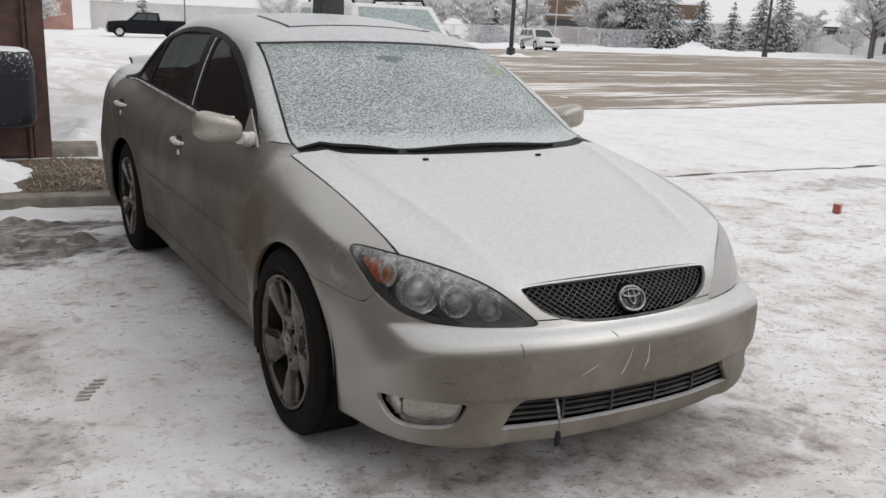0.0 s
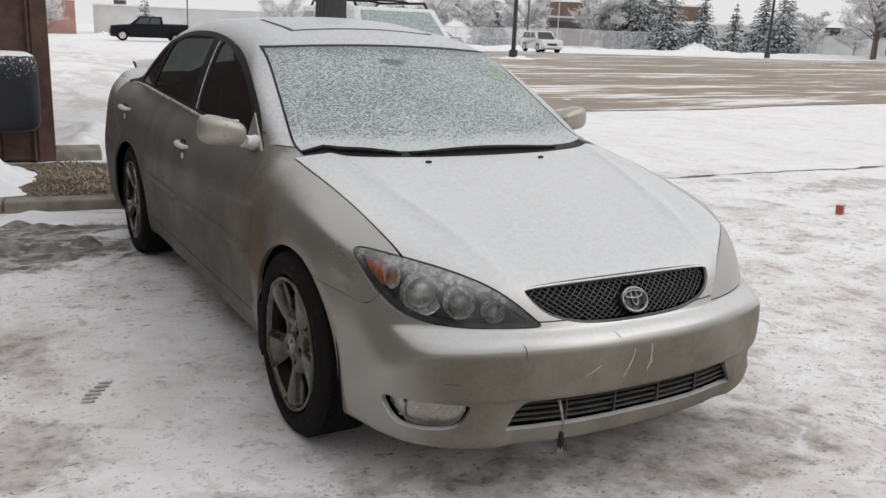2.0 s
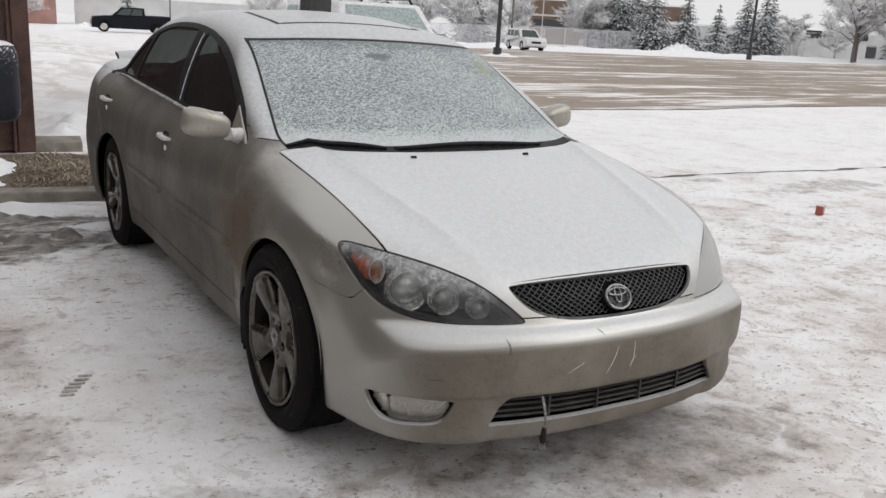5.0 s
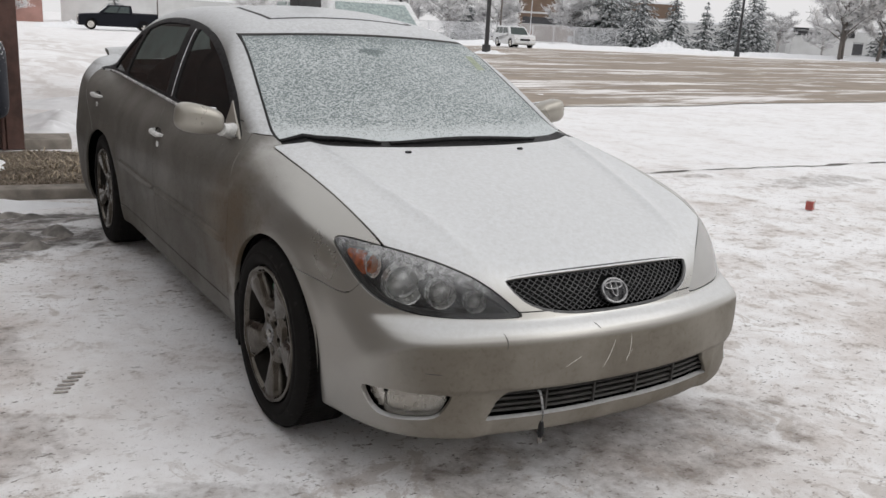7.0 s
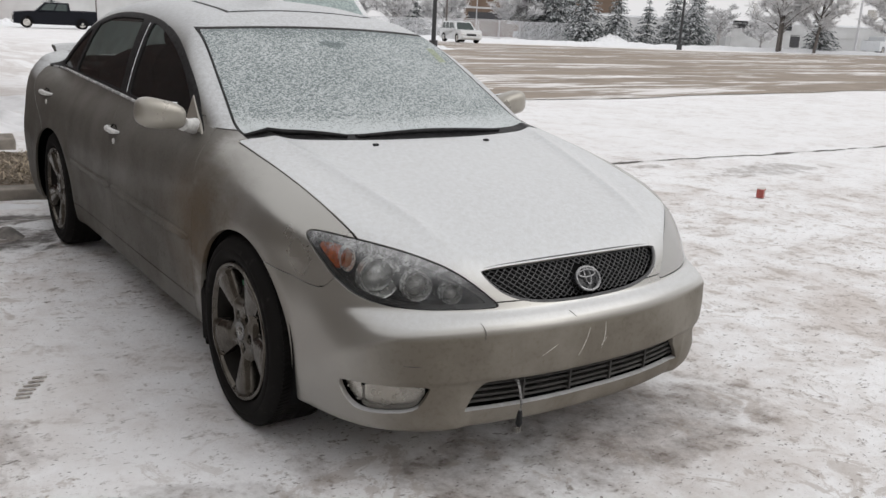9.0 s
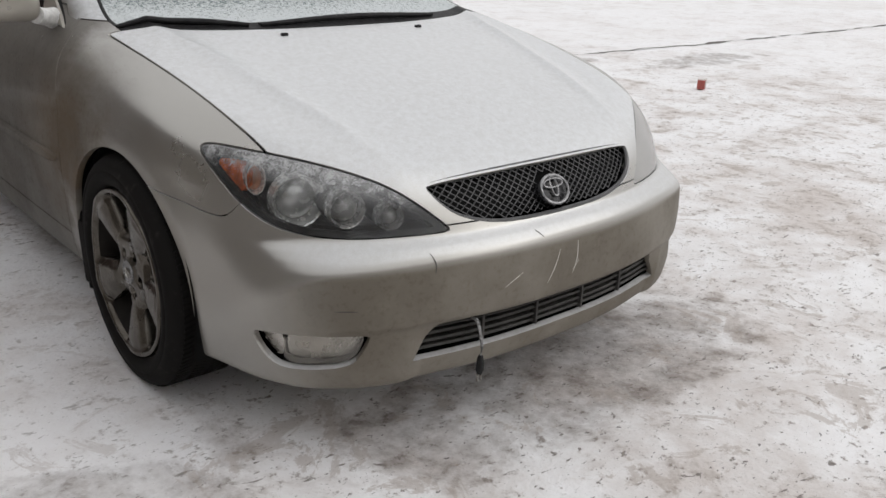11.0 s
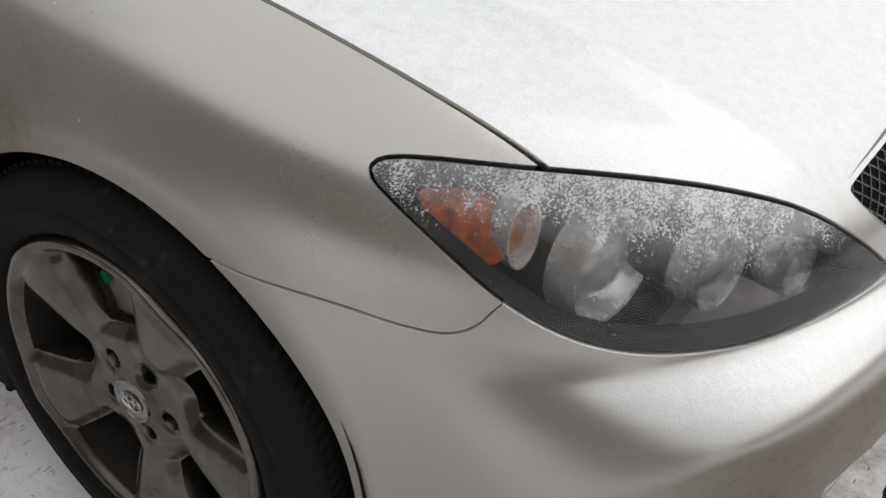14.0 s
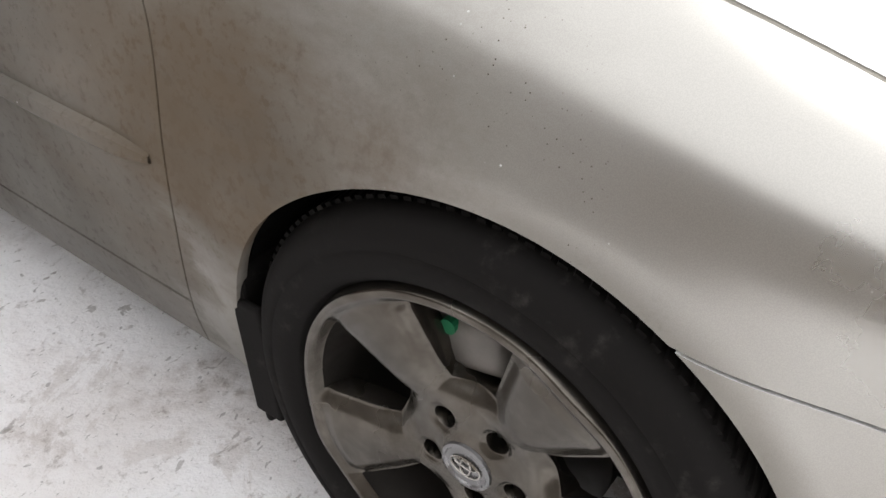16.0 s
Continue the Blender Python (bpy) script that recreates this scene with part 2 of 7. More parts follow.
col = n.mix(n.math("MULTIPLY", churn, n.range(n.noise(5, 7, 0.72, (1, 1.8, 1), 0.4), 0.44, 0.58, 0.95, 0.12)), col, (0.10, 0.09, 0.085))
col = n.mix(n.math("MULTIPLY", n.range(tiny, 0.60, 0.72), n.math("MULTIPLY", near, 0.4)), col, (0.25, 0.22, 0.2))
# sharp dark flecks of grit and bark, lying every way, and brown stains with crisp edges
fleck = n.noise(17, 4, 0.60, (1.0, 2.1, 1.0, 0, 0, 22), 0.5)
col = n.mix(n.math("MULTIPLY", n.range(fleck, 0.640, 0.675), n.math("MULTIPLY", near, 0.85)), col, (0.15, 0.13, 0.115))
chip = n.noise(44, 3, 0.55, (1.0, 1.9, 1.0, 0, 0, 40), 0.4)
col = n.mix(n.math("MULTIPLY", n.range(chip, 0.665, 0.70), n.math("MULTIPLY", near, 0.85)), col, (0.10, 0.09, 0.08))
crust = n.noise(4.6, 7, 0.74, None, 0.8)
col = n.mix(n.math("MULTIPLY", n.range(crust, 0.565, 0.61), n.math("MULTIPLY", near, 0.50)), col, (0.40, 0.345, 0.305))
col = n.mix(n.math("MULTIPLY", n.range(crust, 0.40, 0.35), n.math("MULTIPLY", near, 0.40)), col, (0.88, 0.88, 0.89))
# the lot behind the car: greyer, with long wheel tracks
lot = n.math("MULTIPLY", n.range(x, 7.0, 2.5), n.range(y, 6.5, 11.0))
track = n.noise(0.8, 6, 0.66, (1.6, 0.35, 1.0, 0, 0, -18), 0.8)
col = n.mix(n.math("MULTIPLY", lot, n.range(track, 0.42, 0.60, 0.0, 0.62)), col, (0.52, 0.475, 0.45))
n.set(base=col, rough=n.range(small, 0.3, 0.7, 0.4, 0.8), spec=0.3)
n.bump(n.math("ADD", n.math("MULTIPLY", mid, 0.8), n.math("ADD", n.math("MULTIPLY", small, 0.5), n.math("MULTIPLY", grit, 0.2))), 0.55, 0.03)
snow_ground = n.mat

n = Nodes("sanded wet road with snow")
streak = n.noise(0.5, 6, 0.62, (0.15, 1.0, 1, 0, 0, 4), 1.0)
fine = n.noise(2.0, 6, 0.68, (0.20, 1.0, 1, 0, 0, 4), 0.8)
s = n.math("ADD", n.math("MULTIPLY", streak, 0.65), n.math("MULTIPLY", fine, 0.35))
col = n.mix(n.range(n.noise(0.9, 5), 0.3, 0.7), (0.20, 0.155, 0.115), (0.29, 0.232, 0.178))
col = n.mix(n.range(s, 0.515, 0.57), col, (0.76, 0.74, 0.73))
n.set(base=col, rough=0.6)
road_mat = n.mat
snow_clean = plain("fresh snow", (0.82, 0.83, 0.85), 0.8, vary=0.06, scale=4, bump=0.25)
siding_brown = plain("brown stained boards", (0.075, 0.038, 0.030), 0.65, vary=0.3, scale=9, bump=0.15)


n = Nodes("hazy lamp cover with frost")
mixer = n.t.nodes.new("ShaderNodeMixShader")
clear = n.t.nodes.new("ShaderNodeBsdfTransparent")
clear.inputs[0].default_value = (0.86, 0.87, 0.87, 1)
fogged = n.t.nodes.new("ShaderNodeBsdfRefraction")
fogged.inputs["Color"].default_value = (0.88, 0.885, 0.885, 1)
fogged.inputs["Roughness"].default_value = 0.22
fogged.inputs["IOR"].default_value = 1.06
hazy = n.t.nodes.new("ShaderNodeMixShader")
hazy.inputs[0].default_value = 0.66
n.link(clear.outputs[0], hazy.inputs[1])
n.link(fogged.outputs[0], hazy.inputs[2])
nz = n.xyz("normal")[2]
speck = n.noise(370, 3, 0.7, (1, 1, 1.4), 0.5)
clump = n.noise(38, 5, 0.65)
cov = n.range(nz, 0.22, 0.80, -0.035, 0.15)
f = n.math("ADD", n.math("ADD", n.math("MULTIPLY", speck, 0.65), n.math("MULTIPLY", clump, 0.35)), cov)
white = n.range(f, 0.596, 0.69, 0.0, 0.60)
white = n.math("MAXIMUM", white, n.math("MULTIPLY", n.range(n.voronoi(230), 0.08, 0.20, 0.7, 0.0), n.range(clump, 0.46, 0.62)))
white = n.math("MAXIMUM", white, n.range(nz, 0.40, 0.85, 0.0, 0.24))
# the cover at x > 0 is greyer and more opaque
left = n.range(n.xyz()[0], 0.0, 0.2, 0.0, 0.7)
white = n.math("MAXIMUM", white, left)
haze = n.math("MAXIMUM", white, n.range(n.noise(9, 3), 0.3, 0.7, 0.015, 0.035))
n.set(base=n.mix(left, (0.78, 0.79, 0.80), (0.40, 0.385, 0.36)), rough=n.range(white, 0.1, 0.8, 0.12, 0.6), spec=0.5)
n.link(haze, mixer.inputs[0])
n.link(hazy.outputs[0], mixer.inputs[1])
n.link(n.bsdf.outputs[0], mixer.inputs[2])
gloss = n.t.nodes.new("ShaderNodeBsdfGlossy")
gloss.inputs["Roughness"].default_value = 0.12
fres = n.t.nodes.new("ShaderNodeFresnel")
fres.inputs["IOR"].default_value = 1.45
top = n.t.nodes.new("ShaderNodeMixShader")
n.link(fres.outputs[0], top.inputs[0])
n.link(mixer.outputs[0], top.inputs[1])
n.link(gloss.outputs[0], top.inputs[2])
n.link(top.outputs[0], n.out.inputs["Surface"])
lamp_lens = n.mat

n = Nodes("dusty clear plastic")
mixer = n.t.nodes.new("ShaderNodeMixShader")
clear = n.t.nodes.new("ShaderNodeBsdfTransparent")
clear.inputs[0].default_value = (0.9, 0.9, 0.88, 1)
n.set(base=(0.42, 0.40, 0.37), rough=0.3)
n.link(n.range(n.noise(14, 4), 0.3, 0.7, 0.16, 0.34), mixer.inputs[0])
n.link(clear.outputs[0], mixer.inputs[1])
n.link(n.bsdf.outputs[0], mixer.inputs[2])
n.link(mixer.outputs[0], n.out.inputs["Surface"])
fog_glass = n.mat

sticker_mat = plain("pale yellow-green paper", (0.33, 0.37, 0.28), 0.8, vary=0.3, scale=120)
lamp_black = plain("lamp housing black", (0.014, 0.014, 0.015), 0.4, vary=0.2, spec=0.25)
chrome_soft = plain("bright reflector", (0.82, 0.82, 0.81), 0.25, 0.60, vary=0.06, scale=25)
chrome_dull = plain("dull metal", (0.50, 0.48, 0.45), 0.24, 1.0, vary=0.15)
# dimmer copies of glass and chrome: the smaller lamps' shade is in the colour
lamp_glass_dim = plain("grey projector glass", (0.26, 0.255, 0.245), 0.25, 0.35, vary=0.2, scale=18, coat=0.5, coat_rough=0.1)
chrome_dim = plain("shaded reflector", (0.50, 0.49, 0.48), 0.28, 0.6, vary=0.1, scale=25)
lamp_glass = plain("projector glass", (0.56, 0.56, 0.55), 0.22, 0.45, vary=0.15, scale=18, coat=0.5, coat_rough=0.1)
amber = plain("amber plastic", (0.46, 0.085, 0.008), 0.16, vary=0.45, scale=60, bump=0.3)
amber_soft = plain("amber bulb", (0.42, 0.19, 0.10), 0.3)
grille_grey = plain("dark grey rim", (0.09, 0.09, 0.092), 0.35, 0.4)
mesh_black = plain("black grille plastic", (0.017, 0.017, 0.019), 0.30, vary=0.5, scale=60)
badge_metal = plain("dark chrome", (0.30, 0.30, 0.305), 0.28, 0.9)
stucco = plain("pale grey stucco", (0.46, 0.44, 0.42), 0.9, vary=0.12, scale=1.5)
pressed_snow = plain("pressed dirty snow", (0.40, 0.37, 0.34), 0.7, vary=0.35, scale=60, bump=0.3)
slush = plain("grey slush", (0.23, 0.215, 0.20), 0.8, vary=0.5, scale=9, bump=0.6)
slat_grey = plain("grey intake plastic", (0.036, 0.034, 0.031), 0.6, vary=0.4, scale=20)
cord_grey = plain("frosted cord", (0.22, 0.22, 0.22), 0.8, vary=0.7, scale=120)
scratch_dark = plain("dark scratch", (0.06, 0.055, 0.05), 0.7)
scratch_pale = plain("pale scratch", (0.62, 0.60, 0.55), 0.7)

n = Nodes("tyre rubber")
n.set(base=n.mix(n.range(n.noise(22, 6, 0.7), 0.55, 0.85), (0.010, 0.0092, 0.0088), (0.045, 0.042, 0.039)), rough=0.75, spec=0.09)
n.bump(n.noise(160, 3), 0.2, 0.002)
rubber = n.mat

n = Nodes("dirty alloy")
grime = n.noise(14, 6, 0.68)
n.set(base=n.mix(n.range(grime, 0.3, 0.7), (0.072, 0.063, 0.052), (0.150, 0.138, 0.122)), metal=n.range(grime, 0.3, 0.7, 0.82, 0.95), rough=n.range(n.noise(5, 4), 0.3, 0.7, 0.30, 0.17))
alloy = n.mat
# barrel near black: shade inside the wheel is put into the colour
alloy_shaded = plain("dark alloy", (0.02, 0.018, 0.016), 0.6, 0.2, spec=0.1)
brake_metal = plain("brake metal", (0.22, 0.205, 0.19), 0.6, 0.3)
# disc darkened likewise, for the shade behind the spokes
disc_metal = plain("worn disc", (0.05, 0.047, 0.045), 0.5, 0.4)
green_cap_mat = plain("green cap", (0.02, 0.20, 0.09), 0.5)
paint_mirror = plain("dusty silver paint", (0.365, 0.345, 0.305), 0.34, 0.45, vary=0.14, scale=7, coat=0.3, coat_rough=0.1)
paint_frost = plain("frosted silver paint", (0.70, 0.70, 0.69), 0.5, 0.2, vary=0.15, scale=60)
frost_line = plain("trim with frost", (0.42, 0.42, 0.42), 0.6, 0.0, vary=0.8, scale=45)
mirror_glass = plain("mirror", (0.75, 0.76, 0.78), 0.05, 1.0, vary=0.05)
cloth = plain("grey cloth", (0.05, 0.05, 0.05), 0.9, vary=0.3, scale=40)
frost_twig = plain("frosted twigs", (0.60, 0.60, 0.62), 0.8, vary=0.2)
bark = plain("cold bark", (0.13, 0.115, 0.105), 0.85, vary=0.35, bump=0.3)
dark_metal = plain("dark painted metal", (0.03, 0.03, 0.032), 0.5, vary=0.3)
white_car = plain("white car paint", (0.66, 0.67, 0.68), 0.3, vary=0.08, coat=0.4)
frost_car = plain("frosted car paint", (0.62, 0.64, 0.66), 0.6, vary=0.1)
navy_car = plain("dark blue car paint", (0.004, 0.005, 0.009), 0.45, vary=0.3, spec=0.18)
car_glass = plain("dark car glass", (0.035, 0.05, 0.048), 0.1, vary=0.3)
frosted_pane = plain("frosted car window", (0.30, 0.36, 0.355), 0.4, vary=0.25, scale=25)
wall_white = plain("pale plaster", (0.58, 0.585, 0.585), 0.85, vary=0.08, scale=0.6)
wall_brown = plain("brown cladding", (0.165, 0.115, 0.083), 0.8, vary=0.15, scale=0.8)
wall_red = plain("frosted red cladding", (0.38, 0.22, 0.19), 0.8, vary=0.15, scale=0.8)
window_dark = plain("dark window", (0.06, 0.06, 0.065), 0.2, vary=0.3)
fence_frost = plain("frosted fence mesh", (0.66, 0.67, 0.69), 0.85, vary=0.12, scale=0.9)
# rimed bark, its colour paler still to carry the haze of distance
bark_frost = plain("bark with rime", (0.40, 0.385, 0.38), 0.85, vary=0.45, scale=5, bump=0.3)
concrete = plain("cold concrete", (0.24, 0.215, 0.185), 0.85, vary=0.3, scale=6, bump=0.3)
gravel_mat = plain("brown gravel", (0.15, 0.12, 0.09), 0.9, vary=0.55, scale=60, bump=0.8)
straw = plain("dry straw", (0.36, 0.30, 0.22), 0.8, vary=0.35)
red_card = plain("red printed card", (0.36, 0.085, 0.07), 0.5, vary=0.2, scale=60)
white_card = plain("white card", (0.72, 0.68, 0.66), 0.6)
n = Nodes("black plastic with blown snow")
sp = n.math("ADD", n.math("MULTIPLY", n.noise(55, 4, 0.7), 1.0), n.range(n.xyz()[2], 0.72, 1.02, 0.0, 0.12))
n.set(base=n.mix(n.range(sp, 0.66, 0.72), (0.010, 0.012, 0.020), (0.72, 0.73, 0.75)), rough=0.45)
bin_mat = n.mat
n = Nodes("frosted needles")
n.set(base=n.mix(n.range(n.island(), 0.15, 0.85), (0.090, 0.104, 0.102), (0.56, 0.57, 0.585)), rough=0.85)
needles = n.mat
# rime on far twigs, with distance haze also put into the pale colour
n = Nodes("rime on twigs")
n.set(base=n.mix(n.island(), (0.70, 0.695, 0.70), (0.86, 0.86, 0.87)), rough=0.85)
rime_leaf = n.mat
crack_mat = plain("wet dark joint", (0.10, 0.09, 0.08), 0.7, vary=0.5, scale=25)
stucco_dark = plain("brown stucco", (0.29, 0.268, 0.24), 0.9, vary=0.15, scale=1.5)
unseen_wall_paint = plain("weathered brown paint", (0.190, 0.170, 0.150), 0.85, vary=0.2, scale=3, bump=0.15)


# ---- the sedan's skin as a smooth solid: x across (mirrored), y to the rear, z up; the front axle is at y = 0 ----
def spline(xs, ys):
    """A smooth curve through a few (x, y) knots, flat past its ends."""
    xs, ys = np.array(xs, float), np.array(ys, float)
    d = np.diff(ys) / np.diff(xs)
    m = np.concatenate([[d[0]], np.where(d[:-1] * d[1:] > 0, 2 * d[:-1] * d[1:] / np.where(d[:-1] + d[1:] == 0, 1, d[:-1] + d[1:]), 0), [d[-1]]])

    def at(x):
        x = np.clip(x, xs[0], xs[-1])
        i = np.clip(np.searchsorted(xs, x, side="right") - 1, 0, len(xs) - 2)
        h = xs[i + 1] - xs[i]
        u = (x - xs[i]) / h
        return (ys[i] * (1 + 2 * u) * (1 - u) ** 2 + h * m[i] * u * (1 - u) ** 2
                + ys[i + 1] * u * u * (3 - 2 * u) + h * m[i + 1] * u * u * (u - 1))
    return at


def smax(a, b, k):
    h = np.maximum(k - np.abs(a - b), 0) / k
    return np.maximum(a, b) + h * h * k / 4


hood_line = spline([-0.90, -0.70, -0.45, -0.15, 0.15, 0.42, 2.75, 3.10, 3.40, 3.75, 3.95], [0.63, 0.695, 0.785, 0.862, 0.926, 0.968, 0.988, 1.02, 1.085, 1.090, 1.06])
side_plan = spline([-0.9, -0.55, -0.25, 0.2, 0.9, 2.4, 2.9, 3.4, 3.9], [0.775, 0.818, 0.850, 0.878, 0.893, 0.908, 0.948, 0.982, 0.92])
side_section = spline([0.15, 0.22, 0.30, 0.42, 0.58, 0.70, 0.82, 0.92, 1.02], [0.055, 0.034, 0.018, 0.009, 0.0, 0.006, 0.022, 0.050, 0.11])
front_section = spline([0.15, 0.22, 0.30, 0.350, 0.366, 0.42, 0.50, 0.527, 0.541, 0.565, 0.64, 0.70, 0.80], [0.060, 0.026, 0.013, 0.011, 0.002, 0.0, 0.006, 0.015, 0.028, 0.061, 0.076, 0.092, 0.13])
soft_section = spline([0.15, 0.22, 0.30, 0.42, 0.50, 0.56, 0.60, 0.64, 0.70, 0.80], [0.060, 0.026, 0.010, 0.0, 0.010, 0.034, 0.056, 0.076, 0.092, 0.13])
rear_section = spline([0.2, 0.35, 0.6, 0.75, 1.05], [0.12, 0.03, 0.0, 0.04, 0.06])
roof_line = spline([0.9, 1.16, 1.5, 1.9, 2.3, 2.7, 3.0], [1.315, 1.372, 1.422, 1.447, 1.444, 1.41, 1.35])
glass_side = spline([0.80, 0.93, 1.10, 1.25, 1.38, 1.5], [0.845, 0.800, 0.735, 0.662, 0.580, 0.49])


def wheel_flare(y, z):
    """The soft swelling of the sides round the two wheel openings."""
    out = 0
    for yc in (0.0, 2.72):
        r = np.hypot(y - yc, z - 0.325)
        out = out + 0.011 * np.exp(-((r - 0.365) / 0.05) ** 2) * (z > 0.15)
    return out


def skin(x, y, z):
    """Below zero inside the car, above zero outside."""
    x = np.abs(x)
    crown = 0.016 * (x / 0.7) ** 2 + 0.05 * np.maximum(x - 0.70, 0)
    ridge = 0.012 * np.exp(-(np.abs(x - (0.42 + 0.21 * np.clip((y + 0.7) / 1.1, 0, 1))) / 0.034) ** 1.4) * (y < 0.6) * np.clip((y + 0.72) / 0.3, 0, 1)
    top = (z - hood_line(y) + crown - ridge) * 0.97
    side = x - side_plan(y) + side_section(z) - wheel_flare(y, z)
    bow = 0.205 * (x / 0.7) ** 2.6
    chin = 0.016 * np.clip((0.492 - x) / 0.05, 0, 1) * np.clip((0.368 - z) / 0.05, 0, 1)
    turn = ((x - 0.70) + (y + 0.62)) * 0.707
    past = 0.5 * (turn + 0.08 + np.sqrt((turn + 0.08) ** 2 + 0.01))
    shelf = np.clip((0.570 + 0.10 * np.minimum(past, 0.25) - z) / (0.048 + 0.7 * np.minimum(past, 0.4)), 0, 1)
    shelf = shelf * shelf * (3 - 2 * shelf)
    side_on = np.clip((turn + 0.14) / 0.36, 0, 1)
    side_on = side_on * side_on * (3 - 2 * side_on)
    section = front_section(z) * (1 - side_on) + soft_section(z) * side_on
    swell = 0.048 * shelf * np.exp(-(turn / np.where(turn > 0, 0.23, 0.25)) ** 2)
    nose = -0.868 + bow + section + chin - y
    tail = y - 3.92 + 0.20 * (x / 0.7) ** 2.6 + rear_section(z)
    low = 0.188 - z
    body = smax(smax(side, nose, 0.26) - swell, tail, 0.18)
    body = smax(body, top, 0.13 + 0.05 * np.clip((y + 0.3) / 0.6, 0, 1) - 0.08 * np.clip((y - 2.5) / 0.8, 0, 1))
    body = smax(body, low, 0.03)
    roof = z - roof_line(y) + 0.045 * (x / 0.58) ** 2
    glass = (x - glass_side(z) + 0.05 * np.clip((0.95 - y) / 0.5, 0, 1.5) ** 2 + 0.03 * np.clip((y - 2.4) / 0.9, 0, 1.5) ** 2) * 0.9
    screen = (0.275 + 0.155 * (x / 0.69) ** 2 + (z - 0.937) * 1.965 - y) * 0.453
    rear = (y - 3.46 + 0.10 * (x / 0.6) ** 2 + (z - 1.0) * 1.75) * 0.5
    cabin = smax(smax(roof, glass, 0.10), smax(screen, rear, 0.02), 0.045)
    cabin = np.maximum(cabin, 0.75 - z)
    k = 0.035
    h = np.maximum(k - np.abs(body - cabin), 0) / k
    return np.minimum(body, cabin) - h * h * k / 4


# ---- mesh tools ----
def part(name, bm, material, parent, label=""):
    """Links a bmesh as one mesh object under a thing or part."""
    me = bpy.data.meshes.new(name)
    bm.to_mesh(me)
    bm.free()
    if material:
        me.materials.append(material)
    ob = new(name, me)
    if parent:
        ob.parent = parent
    return tagged(ob, label)


def smooth(ob, angle=35):
    for p in ob.data.polygons:
        p.use_smooth = True
    ob.data.set_sharp_from_angle(angle=radians(angle))
    return ob


def from_arrays(name, verts, faces, material, parent, normals=None, label=""):
    me = bpy.data.meshes.new(name)
    me.from_pydata([tuple(v) for v in verts], [], [tuple(f) for f in faces])
    me.materials.append(material)
    if normals is not None:
        me.polygons.foreach_set("use_smooth", [True] * len(me.polygons))
        me.normals_split_custom_set_from_vertices([tuple(n) for n in normals])
    ob = new(name, me)
    if parent:
        ob.parent = parent
    return tagged(ob, label)


def box(bm, sx, sy, sz, m=Matrix(), bevel=0.0, segments=2):
    r = bmesh.ops.create_cube(bm, size=1.0, matrix=m @ Matrix.Diagonal((sx, sy, sz, 1)))
    if bevel:
        edges = list({e for v in r["verts"] for e in v.link_edges})
        bmesh.ops.bevel(bm, geom=edges, offset=bevel, segments=segments, affect="EDGES", profile=0.5)
    return bm


def rod(bm, a, b, r1, r2=None, n=10, caps=True):
    a, b = Vector(a), Vector(b)
    d = b - a
    m = Matrix.Translation((a + b) / 2) @ d.to_track_quat("Z", "Y").to_matrix().to_4x4()
    bmesh.ops.create_cone(bm, cap_ends=caps, segments=n, radius1=r1, radius2=r1 if r2 is None else r2, depth=d.length, matrix=m)
    return bm


def tube(bm, pts, r, n=8):
    """A bent rod through points."""
    rings = []
    pts = [Vector(p) for p in pts]
    for i, p in enumerate(pts):
        d = (pts[min(i + 1, len(pts) - 1)] - pts[max(i - 1, 0)]).normalized()
        q = d.to_track_quat("Z", "Y").to_matrix()
        rr = r[i] if isinstance(r, (list, tuple)) else r
        rings.append([bm.verts.new(p + q @ Vector((rr * math.cos(2 * math.pi * k / n), rr * math.sin(2 * math.pi * k / n), 0))) for k in range(n)])
    for a, b in zip(rings, rings[1:]):
        for k in range(n):
            bm.faces.new((a[k], a[(k + 1) % n], b[(k + 1) % n], b[k]))
    bm.faces.new(rings[0][::-1])
    bm.faces.new(rings[-1])
    return bm


def lathe(bm, profile, n=48, m=Matrix()):
    """Turns (radius, height) pairs round the z axis."""
    rings = [[bm.verts.new(m @ Vector((r * math.cos(2 * math.pi * k / n), r * math.sin(2 * math.pi * k / n), h))) for k in range(n)] for r, h in profile]
    for a, b in zip(rings, rings[1:]):
        for k in range(n):
            bm.faces.new((a[k], a[(k + 1) % n], b[(k + 1) % n], b[k]))
    return bm


